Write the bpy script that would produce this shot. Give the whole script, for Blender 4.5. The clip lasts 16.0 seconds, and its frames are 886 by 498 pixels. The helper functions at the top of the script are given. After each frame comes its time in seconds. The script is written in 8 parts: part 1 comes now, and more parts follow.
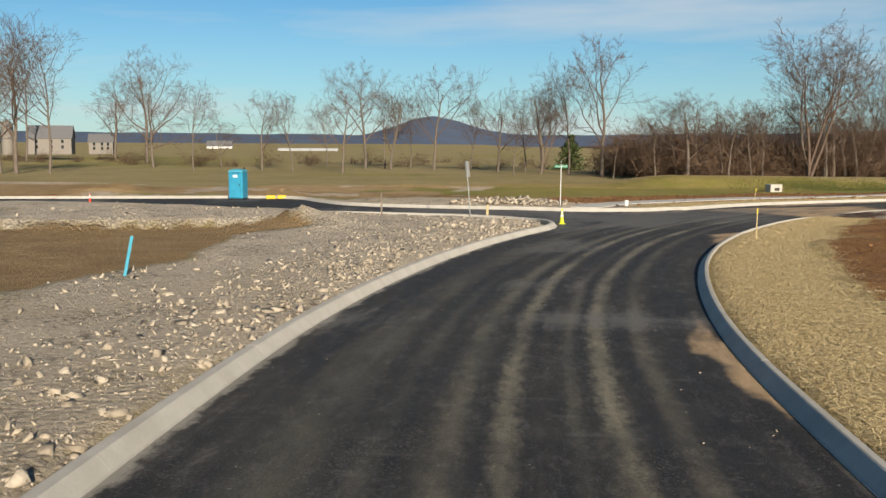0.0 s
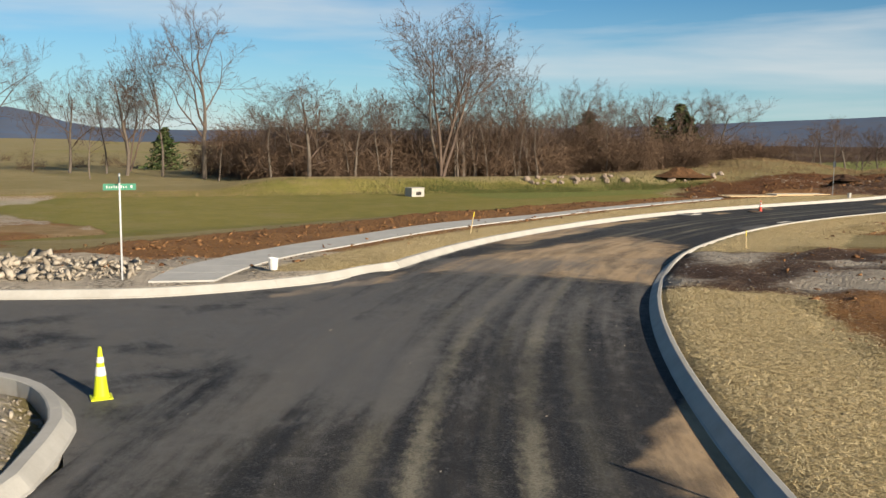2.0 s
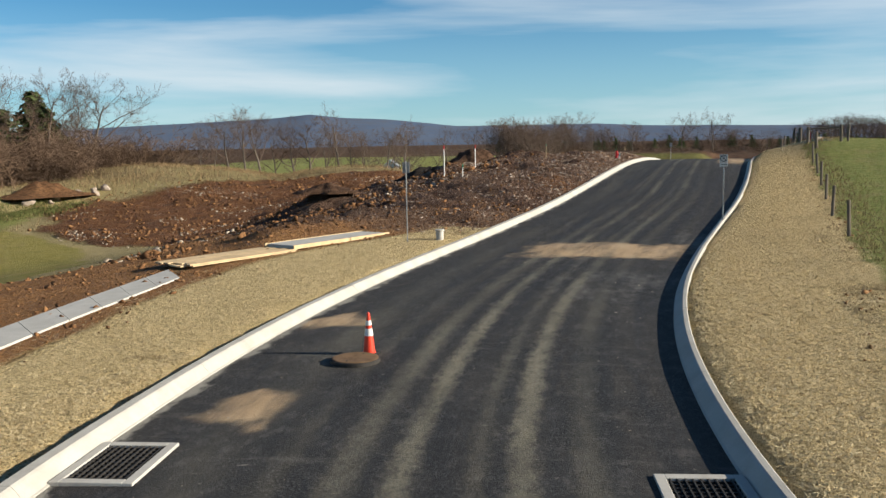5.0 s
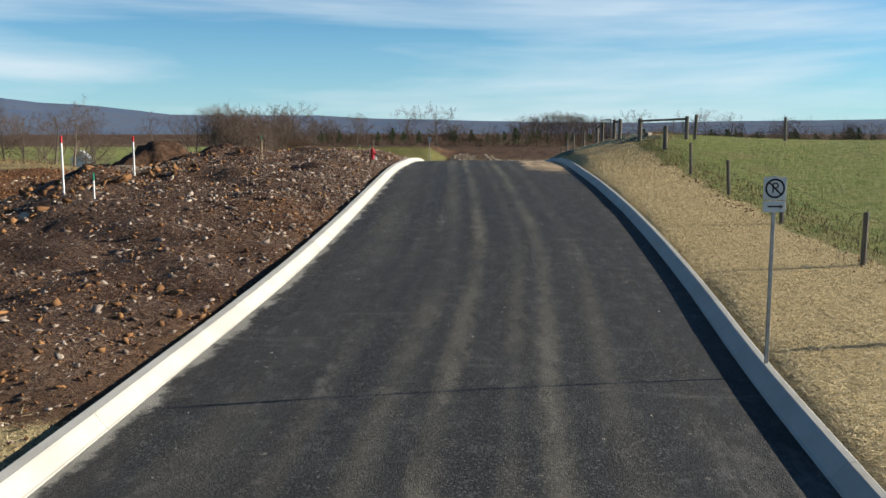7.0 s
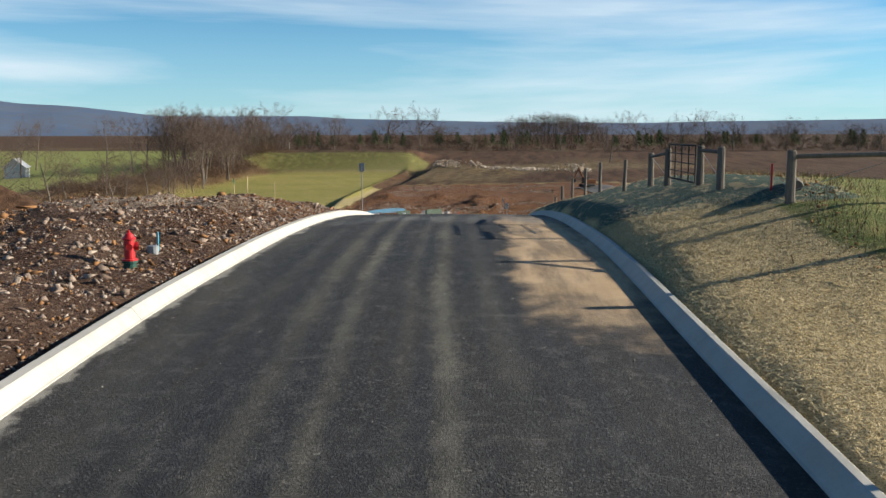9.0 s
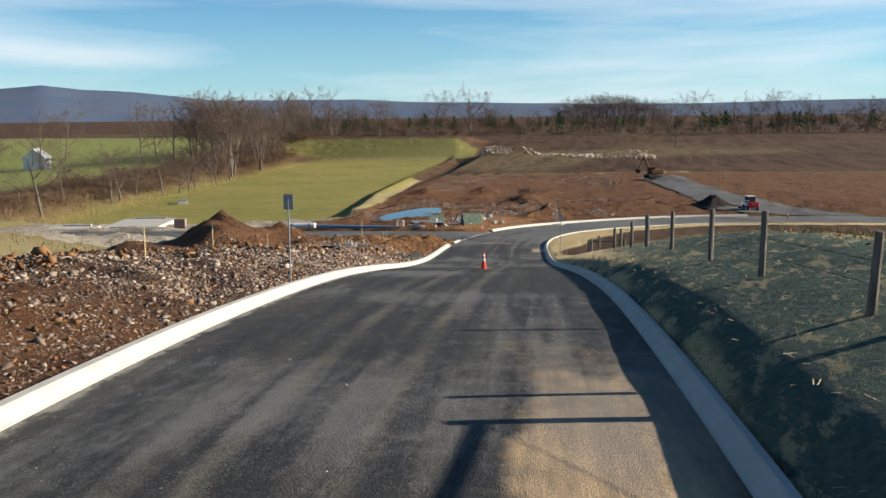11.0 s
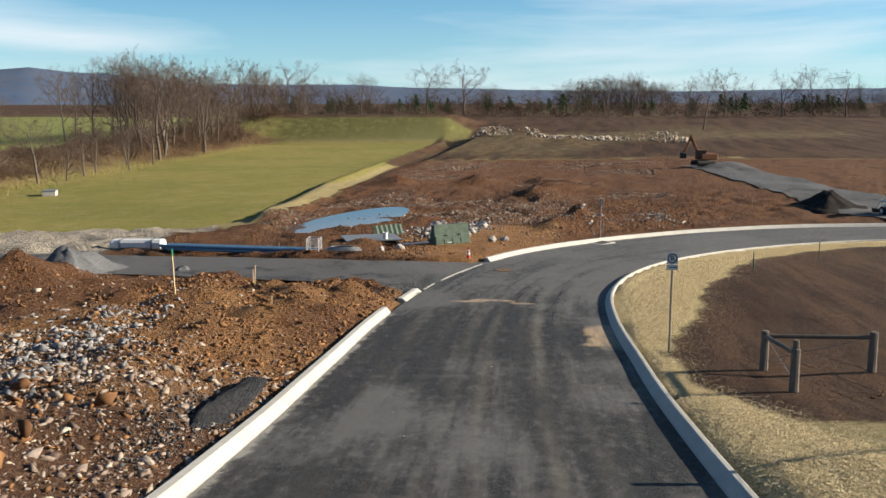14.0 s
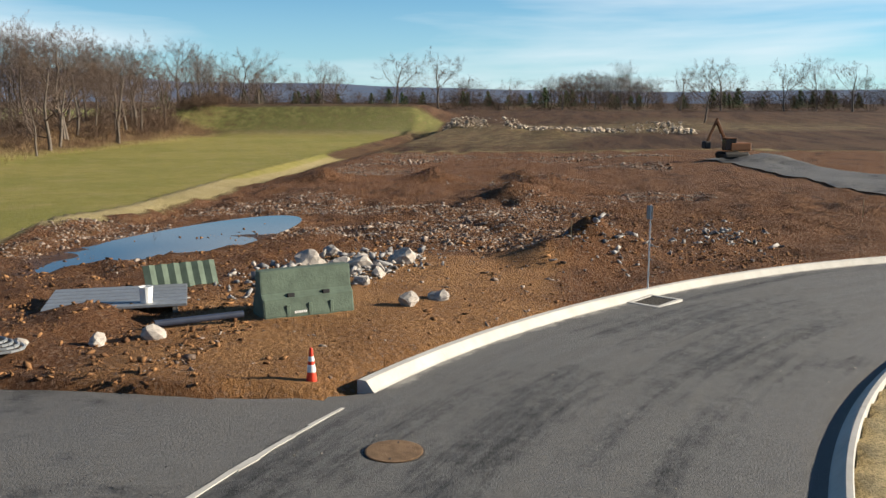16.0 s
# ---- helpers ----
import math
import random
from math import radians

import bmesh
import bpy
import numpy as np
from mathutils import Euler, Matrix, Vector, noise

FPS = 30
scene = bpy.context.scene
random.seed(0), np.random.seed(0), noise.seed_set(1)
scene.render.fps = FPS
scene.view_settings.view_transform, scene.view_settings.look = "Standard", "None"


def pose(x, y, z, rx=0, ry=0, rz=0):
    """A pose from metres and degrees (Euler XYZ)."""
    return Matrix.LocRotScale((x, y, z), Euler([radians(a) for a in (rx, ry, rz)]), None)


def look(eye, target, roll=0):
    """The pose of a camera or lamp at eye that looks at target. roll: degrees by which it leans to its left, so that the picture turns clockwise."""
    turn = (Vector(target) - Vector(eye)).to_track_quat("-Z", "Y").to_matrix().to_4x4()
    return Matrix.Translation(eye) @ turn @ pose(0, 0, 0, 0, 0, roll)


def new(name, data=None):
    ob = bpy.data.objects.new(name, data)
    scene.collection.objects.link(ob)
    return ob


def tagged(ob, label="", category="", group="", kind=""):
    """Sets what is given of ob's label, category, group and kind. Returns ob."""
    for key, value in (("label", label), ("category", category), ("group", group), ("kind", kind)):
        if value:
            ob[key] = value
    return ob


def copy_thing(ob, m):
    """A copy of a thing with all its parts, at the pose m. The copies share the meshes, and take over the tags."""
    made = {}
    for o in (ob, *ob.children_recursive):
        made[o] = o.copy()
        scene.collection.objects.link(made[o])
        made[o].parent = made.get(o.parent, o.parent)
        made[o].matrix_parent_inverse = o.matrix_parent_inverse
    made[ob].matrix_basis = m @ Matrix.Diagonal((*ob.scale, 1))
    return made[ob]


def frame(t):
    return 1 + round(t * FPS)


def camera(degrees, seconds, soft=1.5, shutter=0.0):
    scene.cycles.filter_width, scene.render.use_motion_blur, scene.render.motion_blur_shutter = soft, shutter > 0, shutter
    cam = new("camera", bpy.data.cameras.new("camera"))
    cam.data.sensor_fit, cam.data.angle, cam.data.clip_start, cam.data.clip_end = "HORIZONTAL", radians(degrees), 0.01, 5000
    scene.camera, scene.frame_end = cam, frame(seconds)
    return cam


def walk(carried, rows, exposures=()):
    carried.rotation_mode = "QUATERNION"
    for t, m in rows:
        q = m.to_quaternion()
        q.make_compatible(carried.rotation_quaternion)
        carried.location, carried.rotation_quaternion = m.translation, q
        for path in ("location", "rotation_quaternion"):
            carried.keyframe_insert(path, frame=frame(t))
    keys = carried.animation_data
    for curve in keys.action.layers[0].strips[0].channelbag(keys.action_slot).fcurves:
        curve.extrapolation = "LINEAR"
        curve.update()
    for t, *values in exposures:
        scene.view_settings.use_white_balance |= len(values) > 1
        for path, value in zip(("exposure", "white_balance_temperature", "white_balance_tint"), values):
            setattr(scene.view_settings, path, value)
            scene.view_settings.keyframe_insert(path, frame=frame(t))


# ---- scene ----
cam = camera(53.3, 16.0)
METRES, EYE, TILT, LEAN, TURN = 200.0, 5.0, -6.8, 0.0, 0.0
PATH = [
    (0, (0.276, 2.646, 4.834), (0.295, 4.631, 4.592), 0.4),
    (0.5, (0.24, 10.067, 4.643), (0.54, 12.03, 4.403), 0.5),
    (1, (1.404, 18.869, 4.629), (1.895, 20.793, 4.388), 0.5),
    (1.5, (3.492, 28.018, 4.676), (4.158, 29.888, 4.434), 0.7),
    (2, (6.307, 36.934, 4.653), (7.176, 38.719, 4.41), 0.8),
    (2.5, (10.434, 45.626, 4.827), (11.517, 47.288, 4.577), -0.0),
    (3, (15.038, 53.422, 4.599), (16.303, 54.951, 4.349), 0.3),
    (3.5, (20.548, 60.593, 4.425), (21.974, 61.973, 4.174), 0.5),
    (4, (26.816, 66.935, 4.28), (28.385, 68.15, 4.031), 0.3),
    (4.5, (33.771, 72.554, 4.068), (35.466, 73.588, 3.83), -0.5),
    (5, (41.6, 77.621, 3.907), (43.403, 78.454, 3.674), -1.0),
    (5.2, (44.782, 79.225, 3.868), (46.619, 79.981, 3.637), -1.2),
    (7.3, (72.766, 86.5, 3.969), (74.739, 86.707, 3.713), -0.3),
    (7.5, (75.944, 86.72, 4.143), (77.917, 86.925, 3.89), -0.7),
    (8, (83.606, 86.837, 4.531), (85.58, 87.038, 4.275), -0.5),
    (8.5, (90.768, 87.038, 4.643), (92.741, 87.236, 4.386), -0.4),
    (9, (98.552, 87.06, 5.262), (100.525, 87.272, 5.006), -0.1),
    (9.5, (105.495, 87.015, 5.621), (107.462, 87.271, 5.367), -0.0),
    (10, (110.273, 87.043, 5.933), (112.234, 87.348, 5.68), -0.3),
    (12.3, (140.351, 90.06, 5.964), (142.295, 90.397, 5.637), -0.7),
    (12.5, (143.79, 90.577, 5.571), (145.736, 90.908, 5.247), -0.7),
    (13, (151.608, 91.471, 4.489), (153.554, 91.8, 4.167), -0.6),
    (13.5, (158.722, 92.229, 3.398), (160.669, 92.552, 3.076), -0.4),
    (14, (167.533, 92.97, 2.358), (169.48, 93.295, 2.036), -0.1),
    (14.5, (177.203, 93.748, 1.033), (179.152, 94.067, 0.712), -0.1),
    (15, (184.441, 94.126, -0.036), (186.39, 94.442, -0.358), -0.1),
    (15.5, (191.93, 94.414, -0.738), (193.879, 94.729, -1.056), 0.1),
    (16, (200.761, 94.804, -0.942), (202.715, 95.085, -1.263), 0.2),
]
walk(cam, [(t, look(eye, target, roll)) for t, eye, target, roll in PATH], [(0.0, 0.62, 6750, 9), (3.5, 0.80, 6500, 9), (5.0, 0.86, 6300, 7), (7.5, 0.97, 6100, 6), (10.0, 1.04, 6200, 7), (12.5, 1.05, 6300, 8), (16.0, 1.10, 6400, 8)])

# ---- world, sun, exposure ----
SUN_ELEV, SUN_AZ = 19.5, 165.0          # degrees; azimuth clockwise from +y
sun_dir = Vector((math.sin(radians(SUN_AZ)) * math.cos(radians(SUN_ELEV)), math.cos(radians(SUN_AZ)) * math.cos(radians(SUN_ELEV)), math.sin(radians(SUN_ELEV))))
sun = new("sun", bpy.data.lights.new("sun", "SUN"))
sun.data.energy, sun.data.angle, sun.data.color = 5.0, radians(0.53), (1.0, 0.88, 0.71)
sun.matrix_world = look(sun_dir * 100, (0, 0, 0))

world = bpy.data.worlds.new("world")
scene.world = world
world.use_nodes = True
wt = world.node_tree
wt.nodes.clear()


def wn(kind, **kw):
    n = wt.nodes.new(kind)
    for k, v in kw.items():
        n.inputs[k].default_value = v
    return n


sky = wn("ShaderNodeTexSky")
sky.sky_type, sky.sun_disc = "NISHITA", False
sky.sun_elevation, sky.sun_rotation = radians(SUN_ELEV), radians(SUN_AZ)
sky.air_density, sky.dust_density, sky.ozone_density = 1.0, 0.0, 4.0
tc = wn("ShaderNodeTexCoord")
sep = wn("ShaderNodeSeparateXYZ")
wt.links.new(tc.outputs["Generated"], sep.inputs[0])
# thin cirrus drawn out along the horizon: bearing and height of the direction
az = wn("ShaderNodeMath"); az.operation = "ARCTAN2"
wt.links.new(sep.outputs["X"], az.inputs[0]); wt.links.new(sep.outputs["Y"], az.inputs[1])
comb = wn("ShaderNodeCombineXYZ")
wt.links.new(az.outputs[0], comb.inputs[0]); wt.links.new(sep.outputs["Z"], comb.inputs[1])
mp = wn("ShaderNodeMapping")
mp.inputs["Scale"].default_value = (1.5, 13.0, 1.0)
mp.inputs["Rotation"].default_value = (0, 0, radians(-3))
mp.inputs["Location"].default_value = (0.9, 0.55, 0.0)
wt.links.new(comb.outputs[0], mp.inputs[0])
cl = wn("ShaderNodeTexNoise", Scale=1.0, Detail=6.0, Roughness=0.52, Distortion=0.25)
wt.links.new(mp.outputs[0], cl.inputs["Vector"])
ramp = wn("ShaderNodeValToRGB")
ramp.color_ramp.elements[0].position, ramp.color_ramp.elements[0].color = 0.46, (0, 0, 0, 1)
ramp.color_ramp.elements[1].position, ramp.color_ramp.elements[1].color = 0.74, (1, 1, 1, 1)
wt.links.new(cl.outputs["Fac"], ramp.inputs[0])
mixc = wn("ShaderNodeMix"); mixc.data_type = "RGBA"
mixc.inputs["B"].default_value = (8.6, 9.2, 9.6, 1)
high = wn("ShaderNodeMapRange")
for k_, v_ in enumerate((0.14, 0.38, 1.0, 0.12)):
    high.inputs[k_ + 1].default_value = v_
wt.links.new(sep.outputs["Z"], high.inputs[0])
thin = wn("ShaderNodeMath"); thin.operation = "MULTIPLY"
wt.links.new(ramp.outputs[0], thin.inputs[0]); wt.links.new(high.outputs[0], thin.inputs[1])
wt.links.new(thin.outputs[0], mixc.inputs["Factor"])
tint = wn("ShaderNodeMix"); tint.data_type, tint.blend_type = "RGBA", "MULTIPLY"
tint.inputs["Factor"].default_value = 1.0
tint.inputs["B"].default_value = (0.70, 1.08, 1.25, 1)
wt.links.new(sky.outputs[0], tint.inputs["A"])
deep = wn("ShaderNodeMapRange")          # the sky deepens towards the zenith
for k_, v_ in enumerate((0.22, 0.75, 1.0, 0.55)):
    deep.inputs[k_ + 1].default_value = v_
wt.links.new(sep.outputs["Z"], deep.inputs[0])
dim = wn("ShaderNodeMix"); dim.data_type, dim.blend_type = "RGBA", "MULTIPLY"
dim.inputs["Factor"].default_value = 1.0
wt.links.new(tint.outputs["Result"], dim.inputs["A"])
wt.links.new(deep.outputs[0], dim.inputs["B"])
low = wn("ShaderNodeMapRange")           # pale haze above the horizon
for k_, v_ in enumerate((0.0, 0.15, 0.42, 0.0)):
    low.inputs[k_ + 1].default_value = v_
wt.links.new(sep.outputs["Z"], low.inputs[0])
haze = wn("ShaderNodeMix"); haze.data_type = "RGBA"
haze.inputs["B"].default_value = (6.8, 9.2, 10.9, 1)
wt.links.new(low.outputs[0], haze.inputs["Factor"])
wt.links.new(dim.outputs["Result"], haze.inputs["A"])
wt.links.new(haze.outputs["Result"], mixc.inputs["A"])
bg = wn("ShaderNodeBackground", Strength=0.049)
wt.links.new(mixc.outputs["Result"], bg.inputs["Color"])
wo = wn("ShaderNodeOutputWorld")
wt.links.new(bg.outputs[0], wo.inputs[0])

# ---- small tools ----
RNG = np.random.default_rng(7)
TABLE = RNG.random((256, 256))


def vnoise(x, y, cell, seed=0, octaves=3):
    """Smooth value noise from -1 to 1, with cells of that many metres."""
    x, y = np.asarray(x, float), np.asarray(y, float)
    out, amp, tot = np.zeros(np.broadcast(x, y).shape), 1.0, 0.0
    for o in range(octaves):
        u, v = x / cell + seed * 17.3 + o * 5.1, y / cell + seed * 9.7 + o * 3.3
        iu, iv = np.floor(u).astype(int), np.floor(v).astype(int)
        fu, fv = u - iu, v - iv
        fu, fv = fu * fu * (3 - 2 * fu), fv * fv * (3 - 2 * fv)
        a, b = TABLE[iu % 256, iv % 256], TABLE[(iu + 1) % 256, iv % 256]
        c, d = TABLE[iu % 256, (iv + 1) % 256], TABLE[(iu + 1) % 256, (iv + 1) % 256]
        out += amp * ((a * (1 - fu) + b * fu) * (1 - fv) + (c * (1 - fu) + d * fu) * fv)
        tot += amp
        amp *= 0.5
        cell *= 0.5
    return 2 * out / tot - 1


def smooth(v, a, b):
    t = np.clip((np.asarray(v, float) - a) / (b - a), 0, 1)
    return t * t * (3 - 2 * t)


def inside(x, y, poly):
    """Which points lie in a polygon of the plan."""
    x, y = np.asarray(x, float), np.asarray(y, float)
    odd = np.zeros(np.broadcast(x, y).shape, bool)
    for (xa, ya), (xb, yb) in zip(poly, poly[1:] + poly[:1]):
        if ya == yb:
            continue
        odd ^= ((ya > y) != (yb > y)) & (x < (xb - xa) * (y - ya) / (yb - ya) + xa)
    return odd


def dense(points, step):
    """A smooth line through points of the plan, with a point every step metres."""
    p = np.array(points, float)
    p = np.vstack([2 * p[0] - p[1], p, 2 * p[-1] - p[-2]])
    fine = []
    for i in range(1, len(p) - 2):
        for t in np.linspace(0, 1, 12, endpoint=False):
            a, b, c, d = p[i - 1], p[i], p[i + 1], p[i + 2]
            fine.append(0.5 * (2 * b + (c - a) * t + (2 * a - 5 * b + 4 * c - d) * t * t + (3 * b - a - 3 * c + d) * t ** 3))
    fine = np.array(fine + [p[-2]])
    s = np.r_[0, np.cumsum(np.linalg.norm(np.diff(fine, axis=0), axis=1))]
    n = max(2, int(round(s[-1] / step)) + 1)
    at = np.linspace(0, s[-1], n)
    return np.column_stack([np.interp(at, s, fine[:, k]) for k in range(fine.shape[1])])


# ---- the plan: the road's middle line and its height ----
MIDDLE = [
    (-0.12, -12), (0.08, -2.19), (0.38, 5.91), (1, 13.82), (2.02, 21.73), (3.78, 29.53), (6.17, 37.11), (9.37, 44.57), (13.23, 51.42),
    (17.83, 58), (23.09, 64.11), (28.84, 69.55), (35.19, 74.31), (42.16, 78.68), (49.56, 82.2), (57.08, 84.66), (64.81, 86.23), (72.82, 87.05),
    (80.82, 87.4), (88.91, 87.57), (96.72, 87.96), (104.8, 88.57), (112.6, 89.25), (120.6, 89.79), (128.6, 90.41), (136.6, 91.03), (144.6, 91.65),
    (152.6, 92.38), (160.6, 93.1), (168.6, 93.81), (176.6, 94.56), (184.4, 95.27), (192.3, 95.93), (200.4, 96.28), (208.5, 95.82), (216.1, 94.07),
    (223.4, 90.8), (230.2, 86.3), (235.8, 80.7), (239.9, 74.1), (242.3, 66.4), (243.3, 58.4), (243.6, 50.4), (243.7, 30), (243.7, 5),
]
HALF = 4.5
ROAD = dense(MIDDLE, 0.5)
STATION = np.r_[0, np.cumsum(np.linalg.norm(np.diff(ROAD, axis=0), axis=1))]
tang = np.gradient(ROAD, axis=0)
tang /= np.linalg.norm(tang, axis=1)[:, None]
LEFT = np.column_stack([-tang[:, 1], tang[:, 0]])
GRADE = [  # the road's height every eight metres
    0.98, 1.02, 0.98, 0.85, 0.71, 0.58, 0.46, 0.34, 0.24, 0.16, 0.07, -0.07, -0.22, -0.34,
    -0.41, -0.42, -0.37, -0.26, -0.02, 0.50, 1.10, 1.64, 2.07, 2.31, 2.26, 1.94, 1.32, 0.45,
    -0.66, -1.92, -3.15, -4.27, -5.19, -5.75, -6.16, -6.43, -6.79, -7.25, -7.57, -7.73, -7.82, -7.87,
    -7.88, -7.89, -7.89, -7.89, -7.89, -7.89, -7.89,
]
rz = np.interp(STATION, np.arange(len(GRADE)) * 8.0, GRADE)
ROADZ = np.convolve(np.r_[[rz[0]] * 12, rz, [rz[-1]] * 12], np.ones(25) / 25, "valid")


def right_half(station):
    """Half the road's width on its right, which narrows in the last bend."""
    return HALF - 0.75 * smooth(station, 258, 278)


def along(x, y):
    """Station, offset to the left and road height at the nearest place of the middle line."""
    x, y = np.ravel(np.asarray(x, float)), np.ravel(np.asarray(y, float))
    idx = np.zeros(len(x), int)
    coarse = ROAD[::4]
    for i in range(0, len(x), 20000):
        d2 = (x[i:i + 20000, None] - coarse[None, :, 0]) ** 2 + (y[i:i + 20000, None] - coarse[None, :, 1]) ** 2
        k = d2.argmin(1) * 4
        best = np.full(len(k), 1e18)
        pick = k.copy()
        for o in range(-3, 4):
            j = np.clip(k + o, 0, len(ROAD) - 1)
            dd = (x[i:i + 20000] - ROAD[j, 0]) ** 2 + (y[i:i + 20000] - ROAD[j, 1]) ** 2
            pick = np.where(dd < best, j, pick)
            best = np.minimum(best, dd)
        idx[i:i + 20000] = pick
    rx, ry = x - ROAD[idx, 0], y - ROAD[idx, 1]
    side = rx * LEFT[idx, 0] + ry * LEFT[idx, 1]
    dist = np.hypot(rx, ry) * np.where(side < 0, -1, 1)
    fw = rx * tang[idx, 0] + ry * tang[idx, 1]
    slope = np.gradient(ROADZ) / 0.5
    z = ROADZ[idx] + np.clip(fw, -1, 1) * slope[idx]
    return STATION[idx] + fw, dist, z


# zones of the plan
NEAR_1 = [(8.4, 47.4), (6.9, 48.8), (6.75, 49.8), (6.95, 51.2), (6.65, 53.4), (5.4, 55.25), (3.75, 56.75), (0.5, 58.8), (-8, 62.35), (-20, 65.15), (-32, 66.6), (-60, 68)]
FAR_1 = [(20.0, 64.2), (17.6, 65.6), (15.8, 64.0), (14, 63.2), (11.3, 62.7), (8.6, 62.8), (3.2, 64.6), (-2.4, 67.2), (-6.5, 70), (-9.2, 74), (-11.5, 78), (-16, 80), (-26, 81), (-60, 83)]
NEAR_3 = [(203.5, 99.6), (206.3, 101.4), (207.8, 103), (208.6, 106), (209.2, 112), (210, 120), (211, 150)]
FAR_3 = [(218.0, 97.0), (216.4, 99.6), (215.8, 102), (216.0, 107), (216.3, 113), (216.6, 122), (217, 150)]
STREET_1 = NEAR_1 + FAR_1[::-1]
STREET_3 = NEAR_3 + FAR_3[::-1]
WALK_R = [(11.7, 63.9), (12.4, 65.0), (13.5, 66.6), (15.7, 69.1), (19.9, 72.8), (26.8, 78.6), (36.4, 84.8), (44.9, 89.6), (54.3, 93.8), (63.2, 96.8)]
WALK_L = [(9.8, 64.3), (10.8, 66.4), (12.4, 68.4), (15.9, 72), (20.7, 76.1), (28.2, 82.1), (37.4, 86.9), (46.3, 91.8), (55.8, 95.6), (64.6, 98.5)]
POND = [(-11.1, 25.4), (-10.2, 28.1), (-8.7, 32.2), (-8.9, 37.5), (-8.4, 42.3), (-5.5, 45.3), (-8.5, 50), (-16, 47), (-26, 46), (-60, 46), (-60, 12), (-16, 12)]
BASIN = [(238, 127), (256, 126), (284, 128.5), (330, 131), (424, 137), (424, 190), (376, 184), (302, 174), (262, 172), (238, 172)]


SIDE_LINES = [np.vstack([dense(NEAR_1, 0.5), dense(FAR_1, 0.5)]), np.vstack([dense(NEAR_3, 0.8), dense(FAR_3, 0.8)])]


